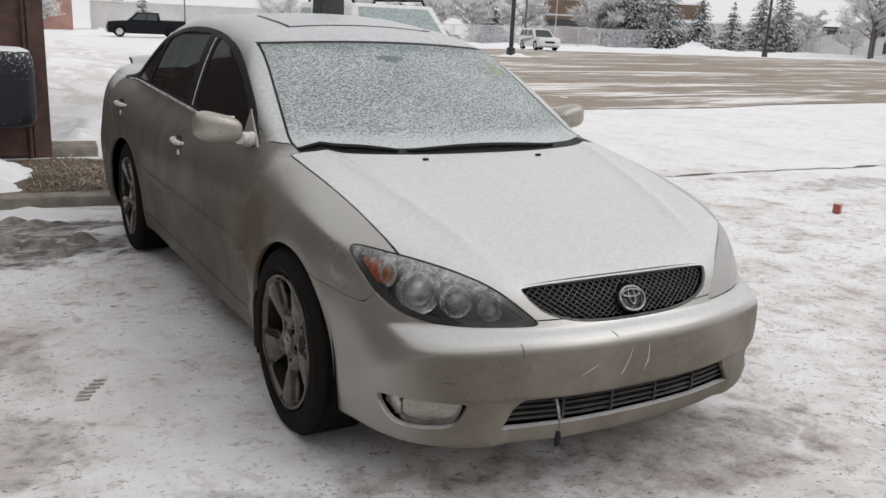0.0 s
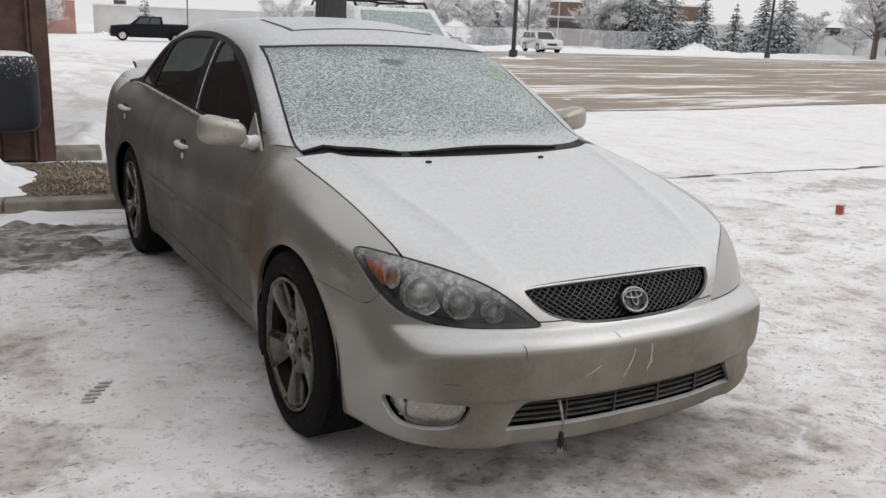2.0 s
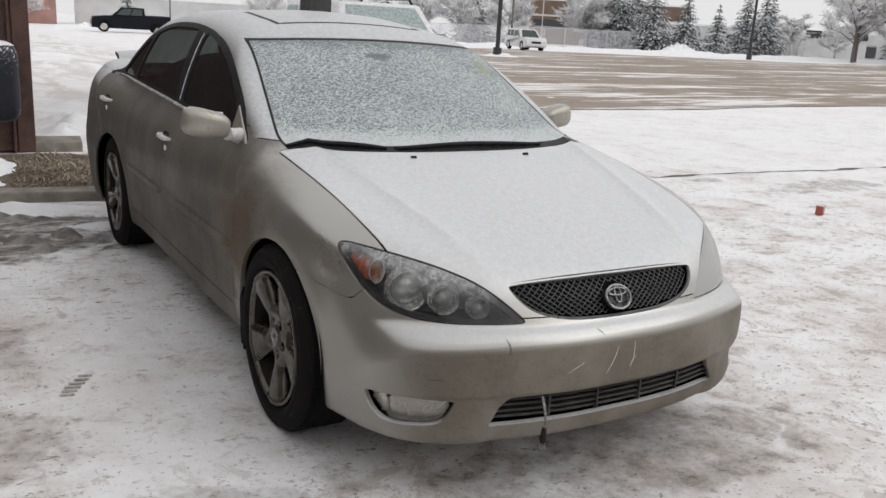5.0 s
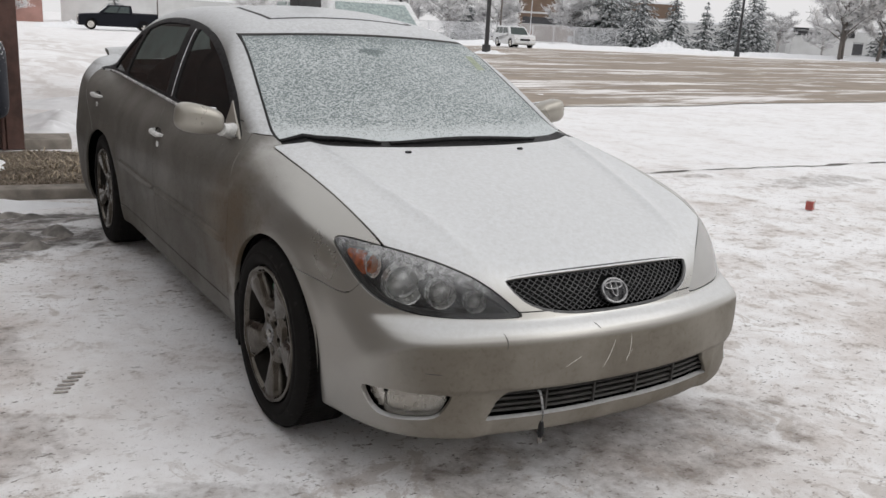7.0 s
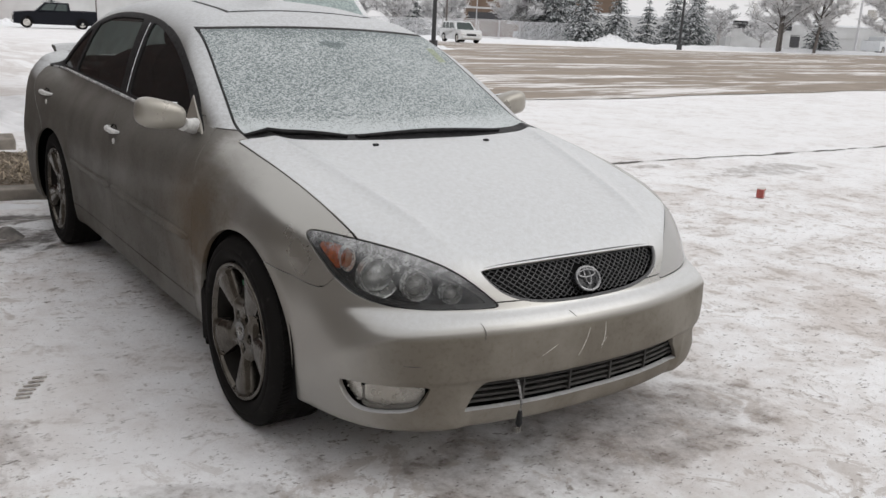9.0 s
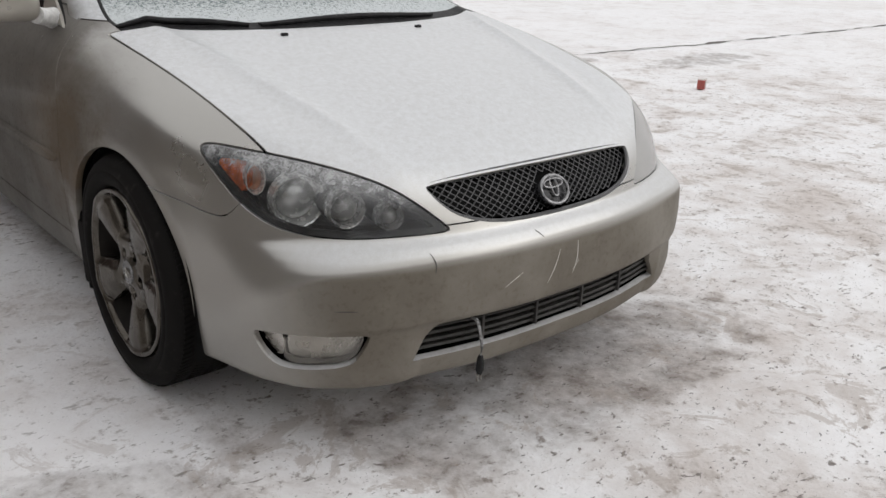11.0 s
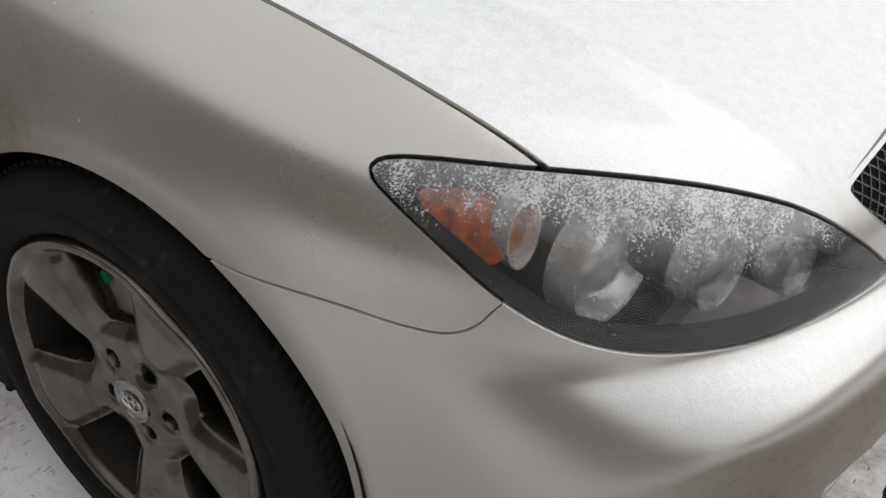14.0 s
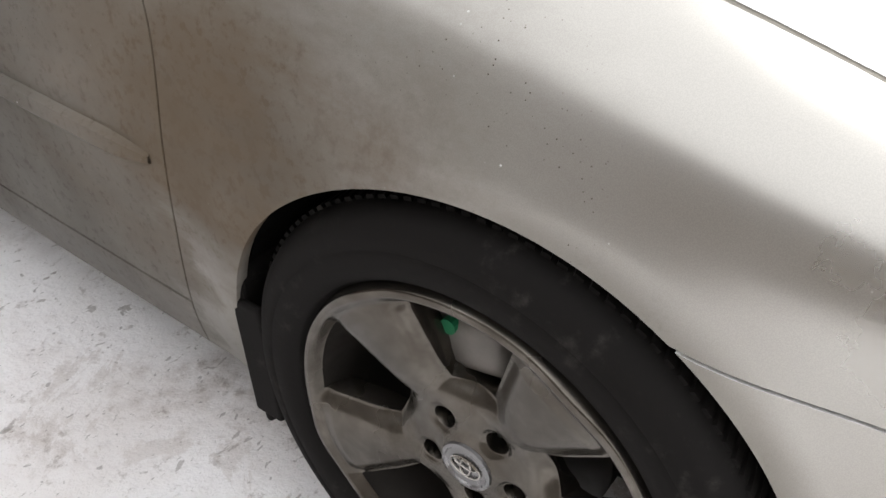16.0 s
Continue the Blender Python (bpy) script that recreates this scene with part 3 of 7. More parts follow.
# sheets are triples of arrays: vertices, normals, triangles
def clip(sheet, f):
    """The part of a sheet where f is below zero, with new vertices along the cut."""
    V, N, T = sheet
    ins = f < 0
    s = ins[T].sum(1)
    keep = [T[s == 3]]
    vs, ns, base, table = [V], [N], len(V), {}
    for count in (1, 2):
        tri = T[s == count]
        if not len(tri):
            continue
        odd = ins[tri] if count == 1 else ~ins[tri]
        k = odd.argmax(1)
        r = np.arange(len(tri))
        a, b, c = tri[r, k], tri[r, (k + 1) % 3], tri[r, (k + 2) % 3]
        ids = []
        for p, q in ((a, b), (a, c)):
            lo, hi = np.minimum(p, q), np.maximum(p, q)
            out = np.empty(len(p), int)
            for i, key in enumerate(zip(lo.tolist(), hi.tolist())):
                j = table.get(key)
                if j is None:
                    j = table[key] = base + len(table)
                out[i] = j
            ids.append(out)
        ab, ac = ids
        if count == 1:
            keep.append(np.stack([a, ab, ac], 1))
        else:
            keep += [np.stack([ab, b, c], 1), np.stack([ab, c, ac], 1)]
    if table:
        e = np.array(list(table.keys()))
        w = (f[e[:, 0]] / (f[e[:, 0]] - f[e[:, 1]]))[:, None]
        vs.append(V[e[:, 0]] * (1 - w) + V[e[:, 1]] * w)
        n = N[e[:, 0]] * (1 - w) + N[e[:, 1]] * w
        ns.append(n / np.linalg.norm(n, axis=1, keepdims=True))
    V, N, T = np.concatenate(vs), np.concatenate(ns), np.concatenate(keep)
    used = np.unique(T)
    remap = np.full(len(V), -1)
    remap[used] = np.arange(len(used))
    return V[used], N[used], remap[T]


def cut(sheet, f, gap=0.0018):
    """Both sides of a cut: inside, outside, with an open joint between them."""
    return clip(sheet, f + gap), clip(sheet, gap - f)


def mirror(sheet):
    V, N, T = sheet
    k = np.array([-1.0, 1, 1])
    return V * k, N * k, T[:, ::-1]


def join(*sheets):
    vs, ns, ts, n = [], [], [], 0
    for V, N, T in sheets:
        vs.append(V), ns.append(N), ts.append(T + n)
        n += len(V)
    return np.concatenate(vs), np.concatenate(ns), np.concatenate(ts)


def hem(sheet, depth=0.012, skip=None):
    """The sheet with its free edges folded inwards."""
    V, N, T = sheet
    e = np.concatenate([T[:, [0, 1]], T[:, [1, 2]], T[:, [2, 0]]])
    key = np.sort(e, 1)
    u, first, count = np.unique(key, axis=0, return_index=True, return_counts=True)
    e = e[first[count == 1]]
    e = e[~((np.abs(V[e[:, 0], 0]) < 1e-4) & (np.abs(V[e[:, 1], 0]) < 1e-4))]
    if skip is not None:
        e = e[~(skip(V[e[:, 0]]) & skip(V[e[:, 1]]))]
    if not len(e):
        return sheet
    a, b = V[e[:, 0]], V[e[:, 1]]
    na, nb = N[e[:, 0]], N[e[:, 1]]
    side = np.cross(b - a, na)
    side /= np.linalg.norm(side, axis=1, keepdims=True) + 1e-9
    n = len(a)
    quad = np.concatenate([a, b, b - nb * depth, a - na * depth])
    i = np.arange(n)
    tris = np.concatenate([np.stack([i + n, i, i + 3 * n], 1), np.stack([i + n, i + 3 * n, i + 2 * n], 1)])
    lip = 0.5
    qn = np.concatenate([side + na * lip, side + nb * lip, side, side])
    qn /= np.linalg.norm(qn, axis=1, keepdims=True)
    return join(sheet, (quad, qn, tris))


def panel(name, sheet, material, parent, label="", depth=0.012, skip=None):
    V, N, T = hem(sheet, depth, skip) if depth else sheet
    return from_arrays(name, V, T, material, parent, N, label)


def outline(px, py, poly):
    """Signed distance to a closed outline, below zero inside."""
    poly = np.array(poly, float)
    a, b = poly, np.roll(poly, -1, 0)
    best, inside = np.full(px.shape, 1e9), np.zeros(px.shape, bool)
    for (x0, y0), (x1, y1) in zip(a, b):
        dx, dy = x1 - x0, y1 - y0
        t = np.clip(((px - x0) * dx + (py - y0) * dy) / (dx * dx + dy * dy + 1e-12), 0, 1)
        best = np.minimum(best, np.hypot(px - x0 - t * dx, py - y0 - t * dy))
        if y0 != y1:
            inside ^= ((y0 > py) != (y1 > py)) & (px < (x1 - x0) * (py - y0) / (y1 - y0) + x0)
    return np.where(inside, -best, best)


def rounded(poly, times=2):
    """Corner cutting: a smoother outline. A corner given twice stays sharp."""
    p = np.array(poly, float)
    for _ in range(times):
        q = np.roll(p, -1, 0)
        p = np.stack([0.75 * p + 0.25 * q, 0.25 * p + 0.75 * q], 1).reshape(-1, 2)
    return p


def ground_height(x, y):
    """Level beside the building, falling gently towards the road."""
    r = np.hypot(x, y)
    w = np.clip((r - 6) / 14, 0, 1)
    return (w * w * (3 - 2 * w)) * (0.007 * x - 0.0135 * (y - 5))


# ---- the silver sedan ----
def skin_sheet(inset=0.0):
    ya, yb, z0 = -0.35, 3.35, 0.55
    th = np.radians(np.concatenate([np.arange(-54, -12, 0.9), np.arange(-12, 50, 0.62), np.linspace(50, 90, 56)]))
    stations = [(ya, -a) for a in np.radians(np.linspace(90, 0.7, 120))]
    stations += [(y, 0.0) for y in np.concatenate([np.arange(ya, 0.75, 0.009), np.arange(0.75, yb, 0.016)])]
    stations += [(yb, a) for a in np.radians(np.linspace(0, 90, 60))]
    st = np.array(stations)
    Y = np.repeat(st[:, :1], len(th), 1)
    PH = np.repeat(st[:, 1:], len(th), 1)
    TH = np.repeat(th[None], len(st), 0)
    D = np.stack([-np.cos(TH) * np.cos(PH), np.cos(TH) * np.sin(PH), np.sin(TH)], -1)
    O = np.stack([0 * Y, Y, 0 * Y + z0], -1)

    def f(t):
        P = O + D * t[..., None]
        return skin(P[..., 0], P[..., 1], P[..., 2])
    lo = np.full(Y.shape, 0.1)
    hi = np.full(Y.shape, 0.1)
    found = np.zeros(Y.shape, bool)
    for t in np.arange(0.14, 1.9, 0.04):
        out = f(np.full(Y.shape, t)) > 0
        first = out & ~found
        lo[first], hi[first] = t - 0.04, t
        found |= out
        if found.all():
            break
    for _ in range(22):
        m = (lo + hi) / 2
        o = f(m) > 0
        hi, lo = np.where(o, m, hi), np.where(o, lo, m)
    P = O + D * hi[..., None]
    h = 1e-4
    G = np.stack([skin(P[..., 0] + (h if k == 0 else 0), P[..., 1] + (h if k == 1 else 0), P[..., 2] + (h if k == 2 else 0))
                  - skin(P[..., 0] - (h if k == 0 else 0), P[..., 1] - (h if k == 1 else 0), P[..., 2] - (h if k == 2 else 0)) for k in range(3)], -1)
    G /= np.linalg.norm(G, axis=-1, keepdims=True) + 1e-12
    onaxis = np.abs(P[..., 0]) < 1e-6
    P[..., 0][onaxis] = 0
    G[..., 0][onaxis] = 0
    a, b = P.shape[:2]
    i = np.arange(a * b).reshape(a, b)
    q = np.stack([i[:-1, :-1], i[1:, :-1], i[1:, 1:], i[:-1, 1:]], -1).reshape(-1, 4)
    T = np.concatenate([q[:, [0, 1, 2]], q[:, [0, 2, 3]]])
    V, N = P.reshape(-1, 3), G.reshape(-1, 3)
    area = np.linalg.norm(np.cross(V[T[:, 1]] - V[T[:, 0]], V[T[:, 2]] - V[T[:, 0]]), axis=1)
    T = T[area > 1e-9]
    fn = np.cross(V[T[:, 1]] - V[T[:, 0]], V[T[:, 2]] - V[T[:, 0]])
    flip = (fn * N[T].sum(1)).sum(1) < 0
    T[flip] = T[flip][:, ::-1]
    return V - N * inset, N, T


def wrap(V):
    """Distance round the front corner, from the lamp's nose to its tail."""
    return (np.abs(V[:, 0]) - 0.356) * 0.707 + (V[:, 1] + 0.769) * 0.707


LAMP = rounded([(0.612, 0.742), (0.600, 0.756), (0.552, 0.757), (0.438, 0.746), (0.340, 0.730), (0.245, 0.708), (0.151, 0.677), (0.073, 0.634),
                (0.0, 0.577), (0.0, 0.570), (0.026, 0.568), (0.123, 0.568), (0.22, 0.568), (0.304, 0.573), (0.370, 0.582), (0.430, 0.600), (0.493, 0.635), (0.549, 0.685), (0.590, 0.722)])
GRILLE = rounded([(-0.2, 0.679), (0.15, 0.679), (0.30, 0.675), (0.374, 0.669), (0.382, 0.664), (0.364, 0.632), (0.322, 0.597), (0.24, 0.573), (0.12, 0.563), (-0.2, 0.563)])
FOG = rounded([(0.462, 0.345), (0.40, 0.350), (0.288, 0.352), (0.165, 0.350), (0.168, 0.338), (0.185, 0.303), (0.212, 0.268), (0.326, 0.256), (0.392, 0.258), (0.431, 0.288)])
INTAKE = rounded([(-0.2, 0.356), (0.28, 0.357), (0.40, 0.354), (0.424, 0.348), (0.474, 0.262), (0.472, 0.254), (0.30, 0.257), (-0.2, 0.260)])
DAYLIGHT = rounded([(0.56, 0.917), (0.62, 0.965), (0.74, 1.068), (1.02, 1.203), (1.38, 1.302), (1.87, 1.354), (2.4, 1.354), (2.72, 1.300), (2.99, 1.170), (3.20, 1.03), (3.24, 0.998), (2.6, 0.985), (1.7, 0.963), (1.0, 0.938)])
FRONT_GLASS = rounded([(0.72, 0.956), (0.74, 0.985), (0.82, 1.066), (1.06, 1.178), (1.40, 1.273), (1.66, 1.312), (1.70, 1.312), (1.65, 1.15), (1.60, 0.985), (1.58, 0.982)])
REAR_GLASS = rounded([(1.75, 0.990), (1.75, 0.995), (1.81, 1.15), (1.87, 1.325), (1.90, 1.328), (2.38, 1.328), (2.60, 1.29), (2.66, 1.27), (2.72, 1.01), (2.70, 1.006)])
QUARTER_GLASS = rounded([(2.77, 1.010), (2.76, 1.05), (2.72, 1.25), (2.78, 1.235), (2.96, 1.14), (3.12, 1.03), (3.13, 1.013)])
door_front = spline([0.15, 0.35, 0.70, 0.95], [0.478, 0.466, 0.430, 0.525])
door_mid = spline([0.15, 0.35, 0.76, 0.97, 1.0], [1.545, 1.55, 1.58, 1.69, 1.70])
door_back = spline([0.15, 0.60, 0.70, 0.88, 0.99], [2.30, 2.78, 2.92, 3.13, 3.20])
bumper_seam = spline([-0.56, -0.50, -0.476, -0.455, -0.430, -0.40, -0.33, -0.18], [0.665, 0.66, 0.634, 0.606, 0.598, 0.600, 0.611, 0.626])
hood_edge = spline([-0.60, -0.458, -0.32, -0.16, 0.10, 0.34, 0.45], [0.66, 0.682, 0.698, 0.707, 0.724, 0.735, 0.738])
def cowl(x):
    return 0.200 + 0.145 * (np.abs(x) / 0.73) ** 2.4


car = tagged(new("sedan"), "silver four-door sedan, dusted with frost, dirty sides, parked on packed snow", "car")
sheet = skin_sheet()
V = sheet[0]


def wheel_hole(V, r=0.356):
    return np.minimum(np.hypot(V[:, 1], V[:, 2] - 0.322) - r, np.hypot(V[:, 1] - 2.72, V[:, 2] - 0.322) - r)


def far_side(V):
    """Above zero in the middle of the car."""
    return 0.55 - np.abs(V[:, 0])


def both(s):
    return join(s, mirror(s))


def pair(name, s, material, label="", depth=0.012, skip=None):
    a = panel(name, s, material, car, label, depth, skip)
    b = panel(name, mirror(s), material, car, label, depth, skip)
    return a, b


rest = clip(sheet, 0.165 - sheet[0][:, 2])
rest = clip(rest, -np.maximum(wheel_hole(rest[0]), far_side(rest[0])))
lamp_sheet, rest = cut(rest, np.maximum(outline(wrap(rest[0]), rest[0][:, 2], LAMP), rest[0][:, 1] + 0.1), 0.0015)
_, rest = cut(rest, np.maximum(outline(np.abs(rest[0][:, 0]), rest[0][:, 2], GRILLE), rest[0][:, 1] + 0.3), 0.0)
_, rest = cut(rest, np.maximum(outline(wrap(rest[0]), rest[0][:, 2], FOG), rest[0][:, 1] + 0.3), 0.0)
_, rest = cut(rest, np.maximum(outline(np.abs(rest[0][:, 0]), rest[0][:, 2], INTAKE), rest[0][:, 1] + 0.3), 0.0)

# glass and its black surrounds
daylight, rest = cut(rest, outline(rest[0][:, 1], rest[0][:, 2], DAYLIGHT), 0.001)
glasses = []
for shape in (FRONT_GLASS, REAR_GLASS, QUARTER_GLASS):
    g, daylight = cut(daylight, outline(daylight[0][:, 1], daylight[0][:, 2], shape), 0.0)
    glasses.append(g)


def screen_edge(V):
    x, y, z = np.abs(V[:, 0]), V[:, 1], V[:, 2]
    return np.maximum(np.maximum(x - (0.700 - 0.281 * (z - 0.937)), z - (1.313 + 0.022 * (1 - (x / 0.58) ** 2))), np.maximum(np.maximum(cowl(x) - y, y - 1.6), 0.90 - z))


screen_all, rest = cut(rest, screen_edge(rest[0]), 0.001)
screen, screen_rim = cut(screen_all, np.maximum(screen_edge(screen_all[0]) + 0.009, cowl(screen_all[0][:, 0]) + 0.062 - screen_all[0][:, 1]), 0.0)
rear_f = lambda V: np.maximum(np.maximum(np.abs(V[:, 0]) - 0.62 - 0.05 * (1.2 - V[:, 2]), V[:, 2] - 1.30), np.maximum(1.04 - V[:, 2], 2.6 - V[:, 1]))
rear_glass, rest = cut(rest, rear_f(rest[0]))

# metal panels
def bumper_f(V):
    x, y, z = np.abs(V[:, 0]), V[:, 1], V[:, 2]
    return np.maximum(np.where(x < 0.5, z - 0.583, z - bumper_seam(y)), y + 0.10)


bumper, rest = cut(rest, bumper_f(rest[0]))
hood, rest = cut(rest, np.maximum(np.abs(rest[0][:, 0]) - hood_edge(rest[0][:, 1]), rest[0][:, 1] - cowl(rest[0][:, 0])), 0.0034)
fender, rest = cut(rest, np.maximum(rest[0][:, 1] - door_front(rest[0][:, 2]), rest[0][:, 2] - 0.955))
sill, rest = cut(rest, np.maximum(rest[0][:, 2] - 0.305, np.abs(rest[0][:, 1] - 1.36) - 1.1), 0.003)
f_door, rest = cut(rest, np.maximum(rest[0][:, 1] - door_mid(rest[0][:, 2]), rest[0][:, 2] - 0.99) + 0 * rest[0][:, 1] + np.where(rest[0][:, 2] > 0.955, np.maximum(0, 0.62 - rest[0][:, 1]), 0))
r_door, rest = cut(rest, np.maximum(np.maximum(rest[0][:, 1] - door_back(rest[0][:, 2]), rest[0][:, 2] - 1.0), np.abs(rest[0][:, 1] - 2.3) - 1.0))
bumper_b, rest = cut(rest, np.maximum(rest[0][:, 2] - 0.60, 3.15 - rest[0][:, 1]))
lid, rest = cut(rest, np.maximum(np.abs(rest[0][:, 0]) - 0.64, 3.36 - rest[0][:, 1]))
lamp_b, rest = cut(rest, np.maximum(np.abs(rest[0][:, 2] - 0.76) - 0.085, 3.62 - rest[0][:, 1]))

panel("hood", both(hood), paint_top, car, "silver hood dusted with frost")
panel("front_bumper", both(bumper), paint_bumper, car, "silver front bumper with dirt and scuffs", 0.02)
pair("front_fender", fender, paint, depth=0.02)
pair("front_door", f_door, paint)
pair("rear_door", r_door, paint)
pair("sill", sill, paint)
panel("rear_bumper", both(bumper_b), paint, car)
panel("trunk_lid", both(lid), paint_top, car)
pair("tail_lamp", lamp_b, red_lens)
panel("roof", both(rest), paint_top, car, "silver roof and pillars with light frost")
panel("windshield", both(screen), frosted_glass, car, "windshield covered with rime frost", 0.0)
panel("windshield_seal", both(screen_rim), black_plastic, car, "black cowl and seal round the windshield", 0.008)
panel("rear_window", both(rear_glass), thin_frost, car, "", 0.0)
pair("window_surround", daylight, black_plastic, "black window frames", 0.012)
for label, g in zip(("front_window", "rear_window", "quarter_window"), glasses):
    V, N, T = g
    pair(label, (V - N * 0.006, N, T), tinted_glass, "dark side window", 0.0)

# near-black backing that carries the shade of the joints, open at the wheels and the nose
inner = skin_sheet(0.016)
inner = clip(inner, 0.18 - inner[0][:, 2])
inner = clip(inner, -np.maximum(wheel_hole(inner[0], 0.36), far_side(inner[0])))
inner = clip(inner, -np.maximum(np.maximum(inner[0][:, 1] + 0.25, 0.22 - inner[0][:, 2]), inner[0][:, 2] - 0.80))
inner = clip(inner, -np.maximum(np.maximum(0.94 - inner[0][:, 2], inner[0][:, 2] - 1.36), -0.2 - inner[0][:, 1]))
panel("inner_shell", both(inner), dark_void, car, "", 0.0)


# ---- the sedan's face: lamps, grille, intake ----
def nose_y(x, z, inset=0.0):
    """Where the skin lies at a width and height on the front."""
    x, z = np.asarray(x, float), np.asarray(z, float)
    lo, hi = np.full(x.shape, -1.3), np.full(x.shape, -0.2)
    for _ in range(30):
        m = (lo + hi) / 2
        o = skin(x, m, z) > 0
        lo, hi = np.where(o, m, lo), np.where(o, hi, m)
    return hi + inset


def on_wrap(s, z, inset=0.0):
    """A point on the front corner of the right side, by distance round it and height."""
    V, N, T = skin_all
    k = np.argmin((wrap(V) - s) ** 2 + (V[:, 2] - z) ** 2 + 10 * (V[:, 1] > -0.1) + 10 * (np.abs(V[:, 0]) < 0.3))
    return V[k] - N[k] * inset, N[k]


skin_all = sheet
FACE = Matrix.Rotation(radians(90), 4, "X")       # a lathe's z axis turned to face ahead


def mirrored(ob):
    """The same part on the other side of the car."""
    V = np.empty(len(ob.data.vertices) * 3)
    ob.data.vertices.foreach_get("co", V)
    V = V.reshape(-1, 3) * np.array([-1, 1, 1])
    me = bpy.data.meshes.new(ob.name)
    me.from_pydata(V.tolist(), [], [tuple(p.vertices)[::-1] for p in ob.data.polygons])
    for m in ob.data.materials:
        me.materials.append(m)
    me.polygons.foreach_set("use_smooth", [p.use_smooth for p in ob.data.polygons])
    b = new(ob.name.split(".")[0], me)
    if ob.data.polygons[0].use_smooth:
        me.set_sharp_from_angle(angle=radians(40))
    return tagged(b, ob.get("label", ""))


def headlight():
    V, N, T = lamp_sheet
    ff = outline(wrap(V), V[:, 2], LAMP)
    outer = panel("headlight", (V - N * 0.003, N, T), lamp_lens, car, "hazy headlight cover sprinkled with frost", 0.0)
    house = (V + np.array([-0.055 * np.sign(V[:, 0].mean()), 0.115, -0.012]), N, T)
    bits = [panel("housing", house, lamp_black, outer, "black lamp housing", 0.0)]
    # the dark walls and the black rim round the cover
    rim = clip(lamp_sheet, -0.015 - ff)
    Vr, Nr, Tr = rim
    bits.append(panel("lamp_rim", (Vr - Nr * 0.008, Nr, Tr), lamp_black, outer, "", 0.030))
    for s, z, r, depth in ((0.366, 0.664, 0.062, 0.070), (0.240, 0.648, 0.043, 0.056), (0.133, 0.622, 0.031, 0.045)):
        p, nrm = on_wrap(s, z, depth)
        m = Matrix.Translation(p) @ Matrix.Rotation(radians(-12), 4, "Z") @ FACE
        bm = bmesh.new()
        lathe(bm, [(r * 0.25, -0.045), (r * 0.6, -0.030), (r * 0.85, -0.012), (r * 0.97, 0.003), (r * 1.0, 0.013), (r * 1.05, 0.015), (r * 1.075, 0.009), (r * 1.08, 0.001)], 40, m)
        bits.append(smooth(part("reflector", bm, chrome_soft if r > 0.05 else chrome_dim, outer, "bright lamp reflector")))
        bm = bmesh.new()
        lathe(bm, [(r * 1.082, 0.002), (r * 1.09, -0.010), (r * 1.10, -0.024)], 40, m)
        bits.append(smooth(part("trim_ring", bm, chrome_soft, outer, "bright band round the reflector")))
        bm = bmesh.new()
        lathe(bm, [(r * 1.10, -0.0245), (r * 1.105, -0.05), (r * 1.11, -0.09)], 40, m)
        bits.append(smooth(part("bezel", bm, lamp_black, outer)))
        bm = bmesh.new()
        lathe(bm, [(r * 0.80, -0.016), (r * 0.77, -0.008), (r * 0.55, 0.005), (r * 0.3, 0.012), (r * 0.02, 0.014)], 32, m)
        bits.append(smooth(part("projector", bm, lamp_glass if r > 0.05 else lamp_glass_dim, outer, "clear projector lens")))
    # amber corner lamp with its bright ring
    amb = clip(lamp_sheet, outline(wrap(V), V[:, 2], rounded([(0.585, 0.735), (0.52, 0.740), (0.475, 0.735), (0.482, 0.690), (0.492, 0.665), (0.510, 0.660)])))
    Va, Na, Ta = amb
    bits.append(panel("turn_signal", (Va - Na * 0.028, Na, Ta), amber, outer, "amber turn signal", 0.04))
    p, nrm = on_wrap(0.472, 0.704, 0.036)
    m = Matrix.Translation(p) @ Matrix.Rotation(radians(-12), 4, "Z") @ FACE @ Matrix.Diagonal((0.62, 1, 1, 1))
    bm = bmesh.new()
    lathe(bm, [(0.024, -0.03), (0.033, 0.0), (0.036, 0.012), (0.039, 0.012), (0.041, -0.012)], 36, m)
    bits.append(smooth(part("ring", bm, chrome_soft, outer, "chrome ring")))
    bm = bmesh.new()
    lathe(bm, [(0.001, -0.01), (0.02, -0.012), (0.030, -0.004)], 24, m)
    bits.append(smooth(part("bulb_cover", bm, amber_soft, outer)))
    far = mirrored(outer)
    outer.visible_shadow = far.visible_shadow = False
    far.parent = car
    far["label"] = "hazy headlight cover with frost, greyer and more opaque"
    for b in bits:
        mirrored(b).parent = far


headlight()


